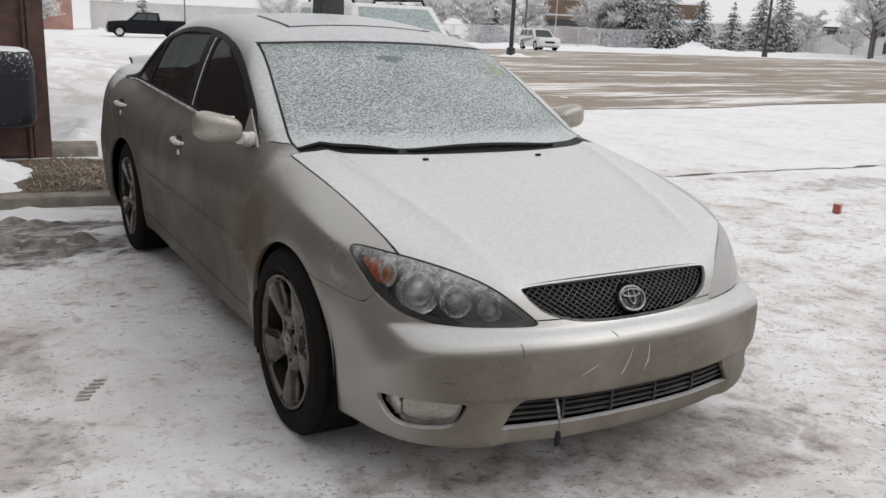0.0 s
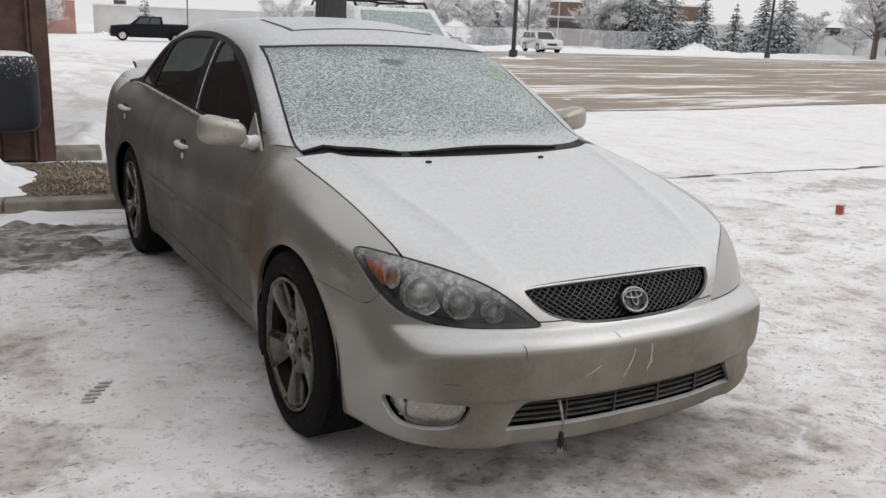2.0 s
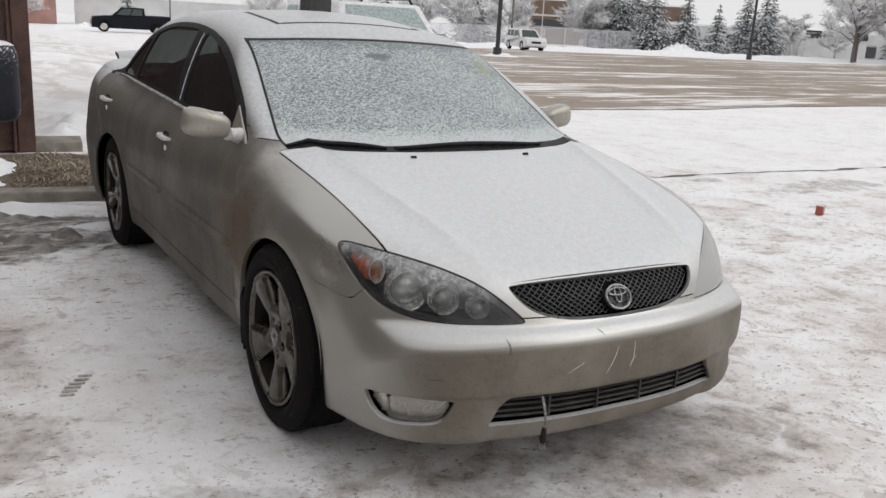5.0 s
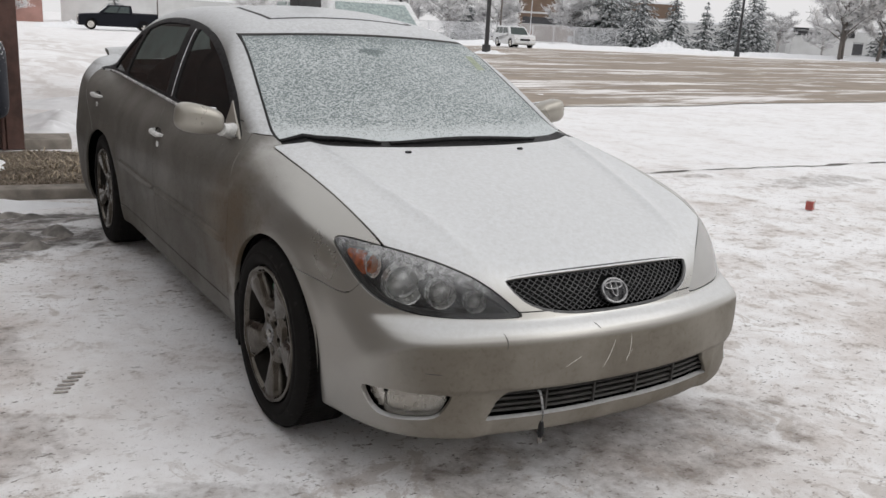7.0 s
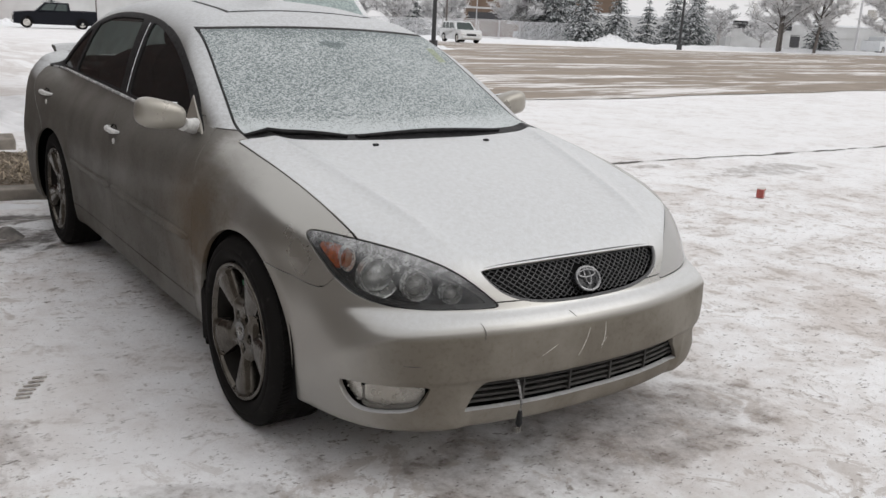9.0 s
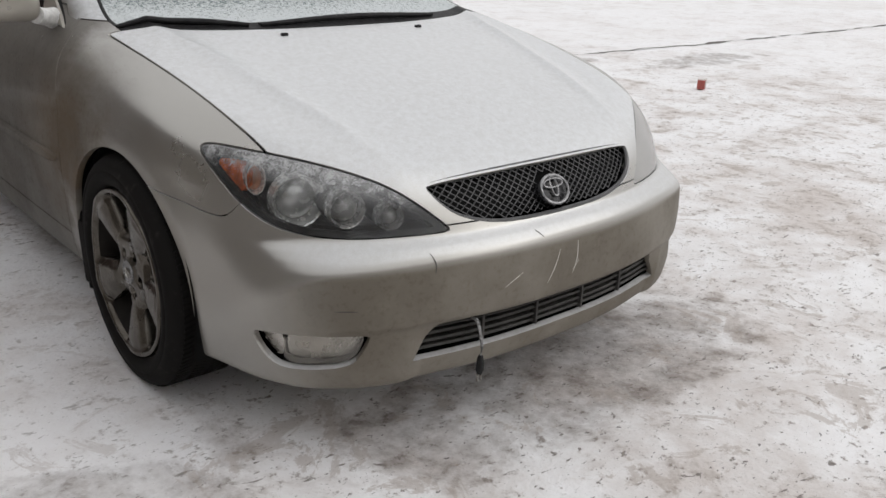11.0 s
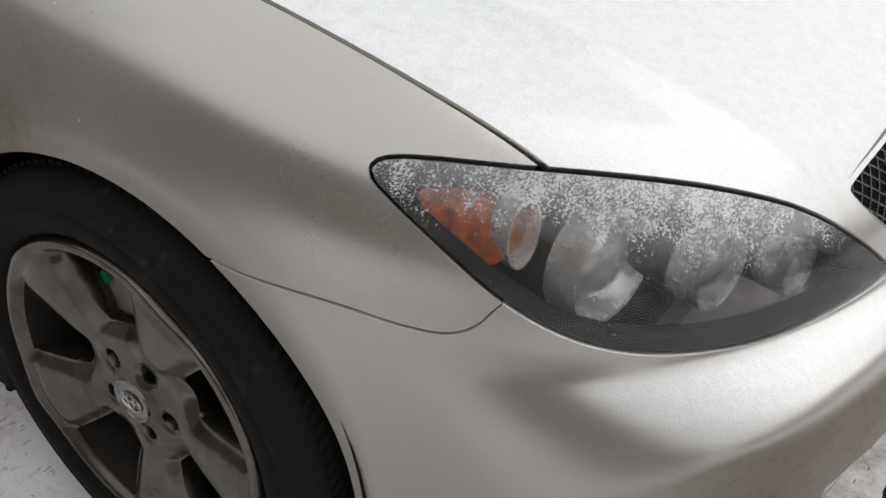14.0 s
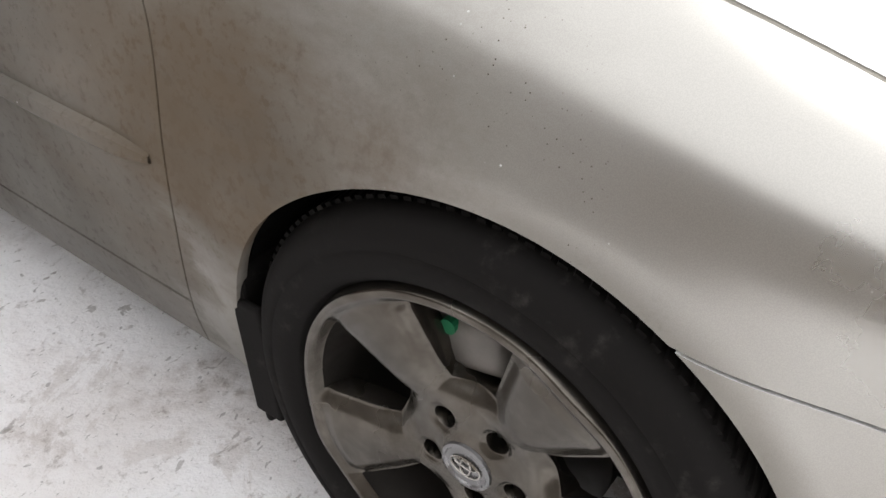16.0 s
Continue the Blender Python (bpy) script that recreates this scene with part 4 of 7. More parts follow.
def grille():
    ring = np.array([p for p in GRILLE if p[0] > 0.0])
    ring = ring[np.argsort(np.arctan2(ring[:, 1] - 0.62, ring[:, 0]))]
    pts = np.concatenate([ring, [[0, 0.679]], ring[::-1] * [-1, 1], [[0, 0.563]]])
    ys = nose_y(pts[:, 0], pts[:, 1], 0.010)
    path = [(x, y, z) for (x, z), y in zip(pts, ys)]
    bm = bmesh.new()
    tube(bm, path + [path[0]], 0.0065, 8)
    g = smooth(part("grille", bm, grille_grey, car, "black diamond-mesh grille with a dark grey rim"))
    bm = bmesh.new()
    dx, dz = 0.0250, 0.0165
    for sign in (1, -1):
        for i in range(-32, 33):
            run = []
            for j in range(-16, 17):
                x, z = i * dx + sign * j * dx / 2, 0.62 + j * dz / 2
                run.append((x, z))
            run = np.array(run)
            ok = outline(np.abs(run[:, 0]), run[:, 1], GRILLE) < -0.001
            ok &= np.hypot(run[:, 0] / 0.036, (run[:, 1] - 0.622) / 0.029) > 1
            yy = nose_y(run[:, 0], run[:, 1], 0.020)
            for a in range(len(run) - 1):
                if ok[a] and ok[a + 1]:
                    p, q = Vector((run[a, 0], yy[a], run[a, 1])), Vector((run[a + 1, 0], yy[a + 1], run[a + 1, 1]))
                    rod(bm, p, q, 0.0018, 0.0018, 4, False)
    tagged(part("grille_mesh", bm, mesh_black, g, "black plastic diamond mesh"), kind="stuff")
    bm = bmesh.new()
    # near-black plate behind the mesh, for the shade of the hollow
    cols = np.linspace(-0.36, 0.36, 25)
    rows = np.linspace(0.565, 0.678, 6)
    grid = [[bm.verts.new((x, float(nose_y(x, z, 0.055)), z)) for z in rows] for x in cols]
    for a, b in zip(grid, grid[1:]):
        for k in range(len(rows) - 1):
            bm.faces.new((a[k], b[k], b[k + 1], a[k + 1]))
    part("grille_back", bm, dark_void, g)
    # oval badge: an oval ring with two crossed ovals, on a dark disc
    y0 = float(nose_y(0.0, 0.616)) + 0.004
    tilt = Matrix.Translation((0, y0, 0.616)) @ Matrix.Rotation(radians(-32), 4, "X")

    def oval(bm, rx, rz, cz, r, n=32):
        pts = [tilt @ Vector((rx * math.cos(2 * math.pi * k / n), -0.004, cz + rz * math.sin(2 * math.pi * k / n))) for k in range(n + 1)]
        tube(bm, pts, r, 6)
    bm = bmesh.new()
    oval(bm, 0.049, 0.039, 0.0, 0.0042)
    b = smooth(part("badge", bm, badge_metal, g, "dark chrome oval badge"))
    bm = bmesh.new()
    oval(bm, 0.012, 0.028, 0.009, 0.0030)
    smooth(part("badge_oval", bm, badge_metal, b))
    bm = bmesh.new()
    oval(bm, 0.035, 0.012, 0.017, 0.0030)
    smooth(part("badge_oval", bm, badge_metal, b))
    bm = bmesh.new()
    lathe(bm, [(0.051, 0.0), (0.046, 0.003), (0.001, 0.004)], 32, tilt @ FACE @ Matrix.Diagonal((1, 0.79, 1, 1)) @ Matrix.Translation((0, 0, -0.006)))
    smooth(part("badge_disc", bm, mesh_black, b))


grille()


def fog_lamp():
    # a clear box lens with a ribbed bright reflector beside it, in a dark recess
    def sheet_at(inset, poly, cols=34, rows=14):
        poly = np.array(poly)
        s0, s1, z0, z1 = poly[:, 0].min() - 0.004, poly[:, 0].max() + 0.004, poly[:, 1].min() - 0.004, poly[:, 1].max() + 0.004
        V0, N0, T0 = skin_all
        box_f = np.maximum(np.maximum(s0 - wrap(V0), wrap(V0) - s1), np.maximum(z0 - V0[:, 2], V0[:, 2] - z1))
        sh = clip(skin_all, np.maximum(box_f, np.maximum(V0[:, 1] + 0.2, 0.3 - np.abs(V0[:, 0]))))
        sh = clip(sh, outline(wrap(sh[0]), sh[0][:, 2], poly))
        return sh[0] - sh[1] * inset, sh[1], sh[2]
    glass = rounded([(0.375, 0.345), (0.28, 0.349), (0.185, 0.347), (0.178, 0.335), (0.195, 0.300), (0.214, 0.275), (0.326, 0.264), (0.375, 0.266), (0.380, 0.30)])
    lens = panel("fog_lamp", sheet_at(0.012, glass), fog_glass, car, "clear fog lamp behind a dusty cover", 0.02)
    bits = [panel("recess", sheet_at(0.05, FOG), lamp_black, lens, "", 0.0)]
    V, N, T = sheet_at(0.026, rounded([(0.452, 0.340), (0.385, 0.343), (0.385, 0.27), (0.405, 0.272), (0.43, 0.295)]))
    bits.append(panel("reflector", (V - N * (0.006 * np.abs(np.sin(V[:, 2] * 260)))[:, None], N, T), chrome_dull, lens, "ribbed bright reflector", 0.01))
    bits.append(panel("lamp_bowl", sheet_at(0.036, glass), chrome_dull, lens, "", 0.0))
    far = mirrored(lens)
    far.parent = car
    for b in bits:
        mirrored(b).parent = far


fog_lamp()


def intake():
    bm = bmesh.new()
    xs = np.linspace(-0.47, 0.47, 40)

    def slat(bm, zc, h, inset, half):
        rows = []
        for x in np.linspace(-half, half, 40):
            y = float(nose_y(x, zc, inset))
            rows.append([bm.verts.new((x, y, zc - h)), bm.verts.new((x, y - 0.004, zc)), bm.verts.new((x, y, zc + h)), bm.verts.new((x, y + 0.035, zc + h)), bm.verts.new((x, y + 0.035, zc - h))])
        for a, b in zip(rows, rows[1:]):
            for k in range(5):
                bm.faces.new((a[k], a[(k + 1) % 5], b[(k + 1) % 5], b[k]))
    slat(bm, 0.338, 0.0042, 0.018, 0.43)
    first = part("intake_grille", bm, slat_grey, car, "grey slats in the lower air intake")
    for z, half in ((0.318, 0.440), (0.298, 0.452), (0.280, 0.462)):
        bm = bmesh.new()
        slat(bm, z, 0.0042, 0.016, half)
        part("slat", bm, slat_grey, first)
    for x in (-0.27, -0.09, 0.09, 0.27):
        bm = bmesh.new()
        y = float(nose_y(x, 0.33, 0.022))
        box(bm, 0.007, 0.02, 0.086, Matrix.Translation((x, y, 0.312)), 0.001, 1)
        part("divider", bm, slat_grey, first)
    bm = bmesh.new()
    grid = [[bm.verts.new((x, float(nose_y(x, z, 0.075)), z)) for z in (0.24, 0.31, 0.38)] for x in xs]
    for a, b in zip(grid, grid[1:]):
        for k in range(2):
            bm.faces.new((a[k], b[k], b[k + 1], a[k + 1]))
    part("intake_back", bm, dark_void, first)


intake()

# block-heater cord hanging from the intake, with its plug
bm = bmesh.new()
pts = [(-0.300, -0.80, 0.335), (-0.322, -0.845, 0.352), (-0.330, -0.862, 0.345), (-0.325, -0.866, 0.315), (-0.319, -0.866, 0.285), (-0.322, -0.866, 0.258)]
tube(bm, pts, 0.004, 8)
cord = smooth(part("heater_cord", bm, cord_grey, car, "frosted block-heater cord hanging from the intake"))
bm = bmesh.new()
tube(bm, [(-0.322, -0.866, 0.262), (-0.323, -0.866, 0.250), (-0.324, -0.866, 0.222), (-0.325, -0.866, 0.212)], [0.006, 0.009, 0.0105, 0.007], 10)
plug = part("plug", bm, black_plastic, cord, "black plug with frost")
for dx in (-0.006, 0.006):
    bm = bmesh.new()
    box(bm, 0.002, 0.006, 0.022, Matrix.Translation((-0.325 + dx, -0.866, 0.202)))
    part("prong", bm, chrome_dull, plug)
bm = bmesh.new()
rod(bm, (-0.325, -0.860, 0.214), (-0.325, -0.860, 0.196), 0.0025, n=6)
part("prong", bm, chrome_dull, plug)

# scratches on the bumper
def scratch(x0, z0, x1, z1, w, material, bow=0.0):
    bm = bmesh.new()
    rows = []
    for k in range(9):
        u = k / 8
        x, z = x0 + (x1 - x0) * u + bow * math.sin(math.pi * u), z0 + (z1 - z0) * u
        ww = w * math.sin(math.pi * (0.12 + 0.76 * u))
        y = float(nose_y(x, z)) - 0.0008
        d = Vector((x1 - x0, 0, z1 - z0)).normalized()
        rows.append((bm.verts.new((x - d.z * ww, y, z + d.x * ww)), bm.verts.new((x + d.z * ww, y, z - d.x * ww))))
    for a, b in zip(rows, rows[1:]):
        bm.faces.new((a[0], a[1], b[1], b[0]))
    part("scratch", bm, material, car, "thin scratch in the bumper paint")


scratch(-0.436, 0.537, -0.433, 0.492, 0.0018, scratch_dark, 0.004)
scratch(-0.124, 0.545, -0.108, 0.528, 0.0015, scratch_dark)
scratch(-0.055, 0.487, -0.10, 0.402, 0.0014, scratch_pale, 0.004)
scratch(0.012, 0.497, -0.004, 0.410, 0.0014, scratch_pale, 0.006)
scratch(-0.006, 0.418, 0.018, 0.445, 0.001, scratch_pale)
scratch(-0.241, 0.423, -0.185, 0.452, 0.001, scratch_pale)
scratch(-0.660, 0.420, -0.615, 0.418, 0.0013, scratch_dark)


# ---- wheels ----
def wheel_rim_sheet():
    R = np.concatenate([np.linspace(0.0005, 0.08, 36), np.linspace(0.0815, 0.195, 84), np.linspace(0.197, 0.228, 18)])
    A = np.linspace(0, 2 * np.pi, 541)
    r, a = np.meshgrid(R, A, indexing="ij")

    def local(r, a, phase):
        best = np.full(r.shape, 1e9)
        for k in range(5):
            d = a - radians(phase + 72 * k)
            u, v = r * np.cos(d), r * np.sin(d)
            w = 0.027 + (u - 0.10) * 0.37
            wedge = np.maximum(np.maximum(np.abs(v) - w, 0.098 + 2.0 * v * v - u), r - 0.204)
            best = np.minimum(best, wedge)
        return best

    def scoops(r, a, phase):
        """Spoon-shaped hollows at the inner end of each opening, and a soft crown along each spoke."""
        deep, crown = np.zeros(r.shape), np.zeros(r.shape)
        for k in range(5):
            d = a - radians(phase + 72 * k)
            u, v = r * np.cos(d), r * np.sin(d)
            deep += np.exp(-((u - 0.103) / 0.022) ** 2 - (v / 0.026) ** 2)
            d = a - radians(phase + 36 + 72 * k)
            u, v = r * np.cos(d), r * np.sin(d)
            crown += np.where(u > 0, np.exp(-(v / (0.018 + 0.10 * np.clip(u, 0, 1))) ** 2), 0) * np.clip((u - 0.06) / 0.05, 0, 1)
        return deep, crown

    def lugs(r, a):
        best = np.full(r.shape, 1e9)
        for k in range(5):
            d = a - radians(60 + 72 * k)
            best = np.minimum(best, np.hypot(r * np.cos(d) - 0.056, r * np.sin(d)) - 0.0135)
        return best
    f = local(r, a, 96)
    deep, crown = scoops(r, a, 96)
    h = np.interp(r, [0, 0.03, 0.045, 0.075, 0.12, 0.19, 0.205, 0.214, 0.222, 0.228], [0.0, 0.0, -0.006, -0.008, 0.0, 0.010, 0.009, 0.015, 0.014, -0.004])
    h = h - 0.013 * np.exp(-(np.maximum(f, 0) / 0.014) ** 2) * np.clip((r - 0.07) / 0.03, 0, 1) * np.clip((0.212 - r) / 0.012, 0, 1) - 0.012 * deep + 0.005 * crown
    h = h - 0.004 * np.exp(-(np.maximum(lugs(r, a), 0) / 0.004) ** 2)
    P = np.stack([1.078 * r * np.cos(a), 1.078 * r * np.sin(a), h], -1)
    du, dv = np.gradient(P, axis=0), np.gradient(P, axis=1)
    N = np.cross(du, dv)
    N /= np.linalg.norm(N, axis=-1, keepdims=True) + 1e-12
    m, k = r.shape
    i = np.arange(m * k).reshape(m, k)
    q = np.stack([i[:-1, :-1], i[1:, :-1], i[1:, 1:], i[:-1, 1:]], -1).reshape(-1, 4)
    T = np.concatenate([q[:, [0, 1, 2]], q[:, [0, 2, 3]]])
    s = (P.reshape(-1, 3), N.reshape(-1, 3), T)
    ff, lf = f.reshape(-1), lugs(r, a).reshape(-1)
    return clip(s, np.maximum(-ff, -lf))


rim_sheet = wheel_rim_sheet()


def wheel(x, y):
    s = 1 if x > 0 else -1
    # local x ahead, y up, z outwards
    m = Matrix.Translation((x, y, 0.325)) @ Matrix(((0, 0, s, 0), (-1, 0, 0, 0), (0, 1, 0, 0), (0, 0, 0, 1)))
    V, N, T = hem(rim_sheet, 0.034, lambda V: np.abs(np.hypot(V[:, 0], V[:, 1]) - 0.12) > 0.10)
    mid = V[T].mean(1)
    spoke_gap = np.floor(np.mod(np.degrees(np.arctan2(mid[:, 1], mid[:, 0])) - 60, 360) / 72)
    wall = np.arange(len(T)) >= len(rim_sheet[2])
    outer = np.hypot(mid[:, 0], mid[:, 1]) > 0.088
    near_lug = np.floor(np.mod(np.degrees(np.arctan2(mid[:, 1], mid[:, 0])) - 24, 360) / 72)
    M = np.array(m)
    V, N = V @ M[:3, :3].T + M[:3, 3], N @ M[:3, :3].T
    if np.linalg.det(M[:3, :3]) < 0:
        T = T[:, ::-1]

    def some(keep):
        used = np.unique(T[keep])
        remap = np.zeros(len(V), int)
        remap[used] = np.arange(len(used))
        return V[used], remap[T[keep]], N[used]
    v, t, nn = some(~wall)
    rim = from_arrays("wheel", v, t, alloy, car, nn, "dirty five-spoke alloy wheel")
    for k in range(5):
        for name, keep in (("window_wall", outer & (spoke_gap == k)), ("lug_hole", ~outer & (near_lug == k))):
            v, t, nn = some(wall & keep)
            from_arrays(name, v, t, alloy, rim, nn)
    bm = bmesh.new()
    lathe(bm, [(0.234, -0.02), (0.239, -0.004), (0.2445, 0.004), (0.248, 0.008), (0.250, 0.012), (0.253, 0.013), (0.256, 0.0165), (0.270, 0.0205), (0.285, 0.021), (0.2865, 0.0195), (0.289, 0.0195), (0.2905, 0.0205), (0.302, 0.0175), (0.310, 0.015), (0.322, 0.004), (0.329, -0.012), (0.332, -0.04),
               (0.333, -0.10), (0.332, -0.165), (0.325, -0.195), (0.30, -0.21), (0.22, -0.20)], 96, m)
    smooth(part("tyre", bm, rubber, rim, "black rubber tyre with dust"), 50)
    verts, faces = [], []
    for k in range(120):
        for off, z in ((0, -0.03), (1.5, -0.075), (0, -0.125), (1.5, -0.17)):
            t = radians(3 * k + off)
            i = len(verts)
            for rr, w in ((0.326, 0.0058), (0.3338, 0.0048)):
                for da, dz in ((-1, -1), (1, -1), (1, 1), (-1, 1)):
                    tt = t + da * w / 0.333 + dz * (0.018 if off else -0.018)
                    verts.append(m @ Vector((rr * math.cos(tt), rr * math.sin(tt), z + dz * 0.017)))
            faces += [(i + 4, i + 5, i + 6, i + 7)] + [(i + j, i + (j + 1) % 4, i + 4 + (j + 1) % 4, i + 4 + j) for j in range(4)]
    tagged(from_arrays("tread", verts, faces, rubber, rim), kind="stuff")
    bm = bmesh.new()
    lathe(bm, [(0.220, 0.0), (0.212, -0.03), (0.202, -0.06), (0.197, -0.18)], 64, m)
    smooth(part("barrel", bm, alloy_shaded, rim))
    bm = bmesh.new()
    lathe(bm, [(0.0, -0.06), (0.07, -0.06), (0.072, -0.085), (0.137, -0.085), (0.137, -0.11)], 64, m)
    smooth(part("brake_disc", bm, disc_metal, rim, "dark brake disc"))
    bm = bmesh.new()
    box(bm, 0.10, 0.075, 0.07, m @ Matrix.Rotation(radians(106), 4, "Z") @ Matrix.Translation((0.135, 0, -0.075)) @ Matrix.Rotation(radians(90), 4, "Z"), 0.018, 3)
    smooth(part("brake_caliper", bm, brake_metal, rim, "rusty grey brake caliper"))
    bm = bmesh.new()
    lathe(bm, [(0.034, -0.001), (0.033, 0.003), (0.029, 0.004), (0.027, 0.0015), (0.001, 0.0015)], 40, m)
    cap = smooth(part("hub_cap", bm, badge_metal, rim, "chrome hub cap with an oval mark"))
    for rx, rz, cz in ((0.020, 0.014, 0.0), (0.007, 0.013, 0.0), (0.015, 0.005, 0.005)):
        bm = bmesh.new()
        tube(bm, [m @ Vector((rx * math.cos(k * math.pi / 12), cz + rz * math.sin(k * math.pi / 12), 0.003)) for k in range(25)], 0.0013, 5)
        part("mark", bm, chrome_dull, rim)
    if y < 1 and x < 0:
        bm = bmesh.new()
        rod(bm, m @ Vector((-0.060, 0.152, -0.055)), m @ Vector((-0.060, 0.152, -0.036)), 0.010, n=12)
        part("valve_cap", bm, green_cap_mat, rim, "green cap behind the spokes")
    return rim


for x, y in ((-0.868, 0.0), (0.868, 0.0), (-0.905, 2.72), (0.905, 2.72)):
    wheel(x, y)

# dark liners in the wheel openings
for x in (-1, 1):
    for y in (0.0, 2.72):
        bm = bmesh.new()
        wide = 0.845 if y < 1 else 0.875
        n = 40
        rows = [[bm.verts.new((x * w, y + 0.372 * math.cos(a), 0.322 + 0.372 * math.sin(a))) for a in (math.pi * (-0.12 + 1.24 * k / n) for k in range(n + 1))] for w in (wide, 0.5)]
        for k in range(n):
            bm.faces.new((rows[0][k], rows[0][k + 1], rows[1][k + 1], rows[1][k]))
        bm.faces.new(rows[1])
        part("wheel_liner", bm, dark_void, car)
        # mud flap behind the wheel
        bm = bmesh.new()
        lx = 0.775 if y < 1 else 0.81
        box(bm, 0.20, 0.014, 0.27, Matrix.Translation((x * lx, y + 0.343, 0.295)) @ Matrix.Rotation(radians(-5), 4, "X"), 0.006, 2)
        box(bm, 0.012, 0.052, 0.20, Matrix.Translation((x * (lx + 0.100), y + 0.330, 0.285)) @ Matrix.Rotation(radians(-5), 4, "X"), 0.0055, 3)
        part("mud_flap", bm, rubber, car, "black rubber mud flap")
bm = bmesh.new()
box(bm, 1.36, 3.9, 0.05, Matrix.Translation((0, 1.5, 0.225)))
part("floor_pan", bm, dark_void, car)


# ---- mirrors, handles, mouldings, wipers, sunroof, cabin ----
def side_x(y, z):
    """How far out the car's flank lies at a length and height."""
    y, z = np.asarray(y, float), np.asarray(z, float)
    lo, hi = np.full(y.shape, 0.3), np.full(y.shape, 1.2)
    for _ in range(30):
        m = (lo + hi) / 2
        o = skin(m, y, z) > 0
        hi, lo = np.where(o, m, hi), np.where(o, lo, m)
    return hi


def blob(name, shape, material, parent, label="", m=Matrix(), n=(40, 24), p=2.6):
    """A soft box: shape gives half sizes."""
    verts, faces = [], []
    for j in range(n[1] + 1):
        th = math.pi * j / n[1]
        for i in range(n[0]):
            ph = 2 * math.pi * i / n[0]
            d = Vector((math.sin(th) * math.cos(ph), math.sin(th) * math.sin(ph), math.cos(th)))
            r = (abs(d.x) ** p + abs(d.y) ** p + abs(d.z) ** p) ** (-1 / p)
            verts.append(m @ Vector((d.x * r * shape[0], d.y * r * shape[1], d.z * r * shape[2])))
    for j in range(n[1]):
        for i in range(n[0]):
            a, b = j * n[0] + i, j * n[0] + (i + 1) % n[0]
            faces.append((a, a + n[0], b + n[0], b))
    ob = from_arrays(name, verts, faces, material, parent, label=label)
    for f in ob.data.polygons:
        f.use_smooth = True
    return ob


for s, dx, dy in ((-1, -0.008, 0.0), (1, -0.07, 0.17)):
    base = Matrix.Translation((s * (0.945 + dx), 0.60 + dy, 1.008)) @ Matrix.Rotation(radians(s * 8), 4, "Z") @ Matrix.Rotation(radians(s * -6), 4, "Y")
    ob = blob("side_mirror", (0.094, 0.056, 0.061), paint_mirror, car, "silver side mirror with road dust", base, p=3.2)
    back_to = base.inverted()
    for v in ob.data.vertices:
        q = back_to @ v.co
        u = s * q.x / 0.094
        q.z = q.z * (0.90 + 0.10 * u) - 0.010 * (1 - u) / 2
        q.y *= 0.92 + 0.08 * u
        v.co = base @ q
    bm = bmesh.new()
    box(bm, 0.15, 0.008, 0.088, base @ Matrix.Translation((s * 0.004, 0.054, -0.003)), 0.003, 2)
    part("mirror_glass", bm, mirror_glass, ob, "mirror glass")
    bm = bmesh.new()
    tube(bm, [base @ Vector((-s * 0.085, 0.0, -0.035)), Vector((s * (0.83 + dx), 0.62 + dy, 0.955)), Vector((s * (0.79 + dx / 2), 0.66 + dy, 0.945))], [0.026, 0.026, 0.034], 12)
    smooth(part("mirror_arm", bm, paint_frost, ob, "mirror foot with frost"))
    # triangular cover at the front corner of the window
    bm = bmesh.new()
    tri = [(0.575, 0.925), (0.76, 0.950), (0.77, 1.055)]
    xs = side_x(np.array([t[0] for t in tri]), np.array([t[1] for t in tri]))
    front = [bm.verts.new((s * (x + 0.006), y, z)) for x, (y, z) in zip(xs, tri)]
    inner_v = [bm.verts.new((s * (x - 0.02), y, z)) for x, (y, z) in zip(xs, tri)]
    bm.faces.new(front)
    for k in range(3):
        bm.faces.new((front[k], front[(k + 1) % 3], inner_v[(k + 1) % 3], inner_v[k]))
    bmesh.ops.recalc_face_normals(bm, faces=bm.faces)
    part("mirror_patch", bm, paint_mirror, ob)

# door handles with keyholes, white with frost
for s in (-1, 1):
    for y, z in ((1.54, 0.822), (2.875, 0.868)):
        x0 = float(side_x(y, z))
        pts = []
        for k in range(13):
            u = -1 + k / 6
            yy = y + 0.085 * u
            pts.append((s * (float(side_x(yy, z)) + 0.030 * (1 - abs(u) ** 4) - 0.004), yy, z + 0.004 * u))
        bm = bmesh.new()
        tube(bm, pts, [0.006 + 0.008 * (1 - abs(-1 + k / 6) ** 3) for k in range(13)], 10)
        hd = smooth(part("door_handle", bm, paint_frost, car, "silver door handle with frost"))
        bm = bmesh.new()
        lathe(bm, [(0.036, 0.0), (0.030, -0.010), (0.012, -0.016), (0.001, -0.017)], 24, Matrix.Translation((s * (x0 + 0.001), y + 0.01, z - 0.004)) @ Matrix.Rotation(radians(90 * s), 4, "Y") @ Matrix.Diagonal((0.8, 1.25, 1, 1)))
        part("handle_cup", bm, dark_void, hd)
        bm = bmesh.new()
        lathe(bm, [(0.015, 0.0), (0.013, 0.006), (0.001, 0.007)], 18, Matrix.Translation((s * float(side_x(y - 0.035, z - 0.05)), y - 0.035, z - 0.05)) @ Matrix.Rotation(radians(90 * s), 4, "Y"))
        part("keyhole", bm, paint_frost, hd)

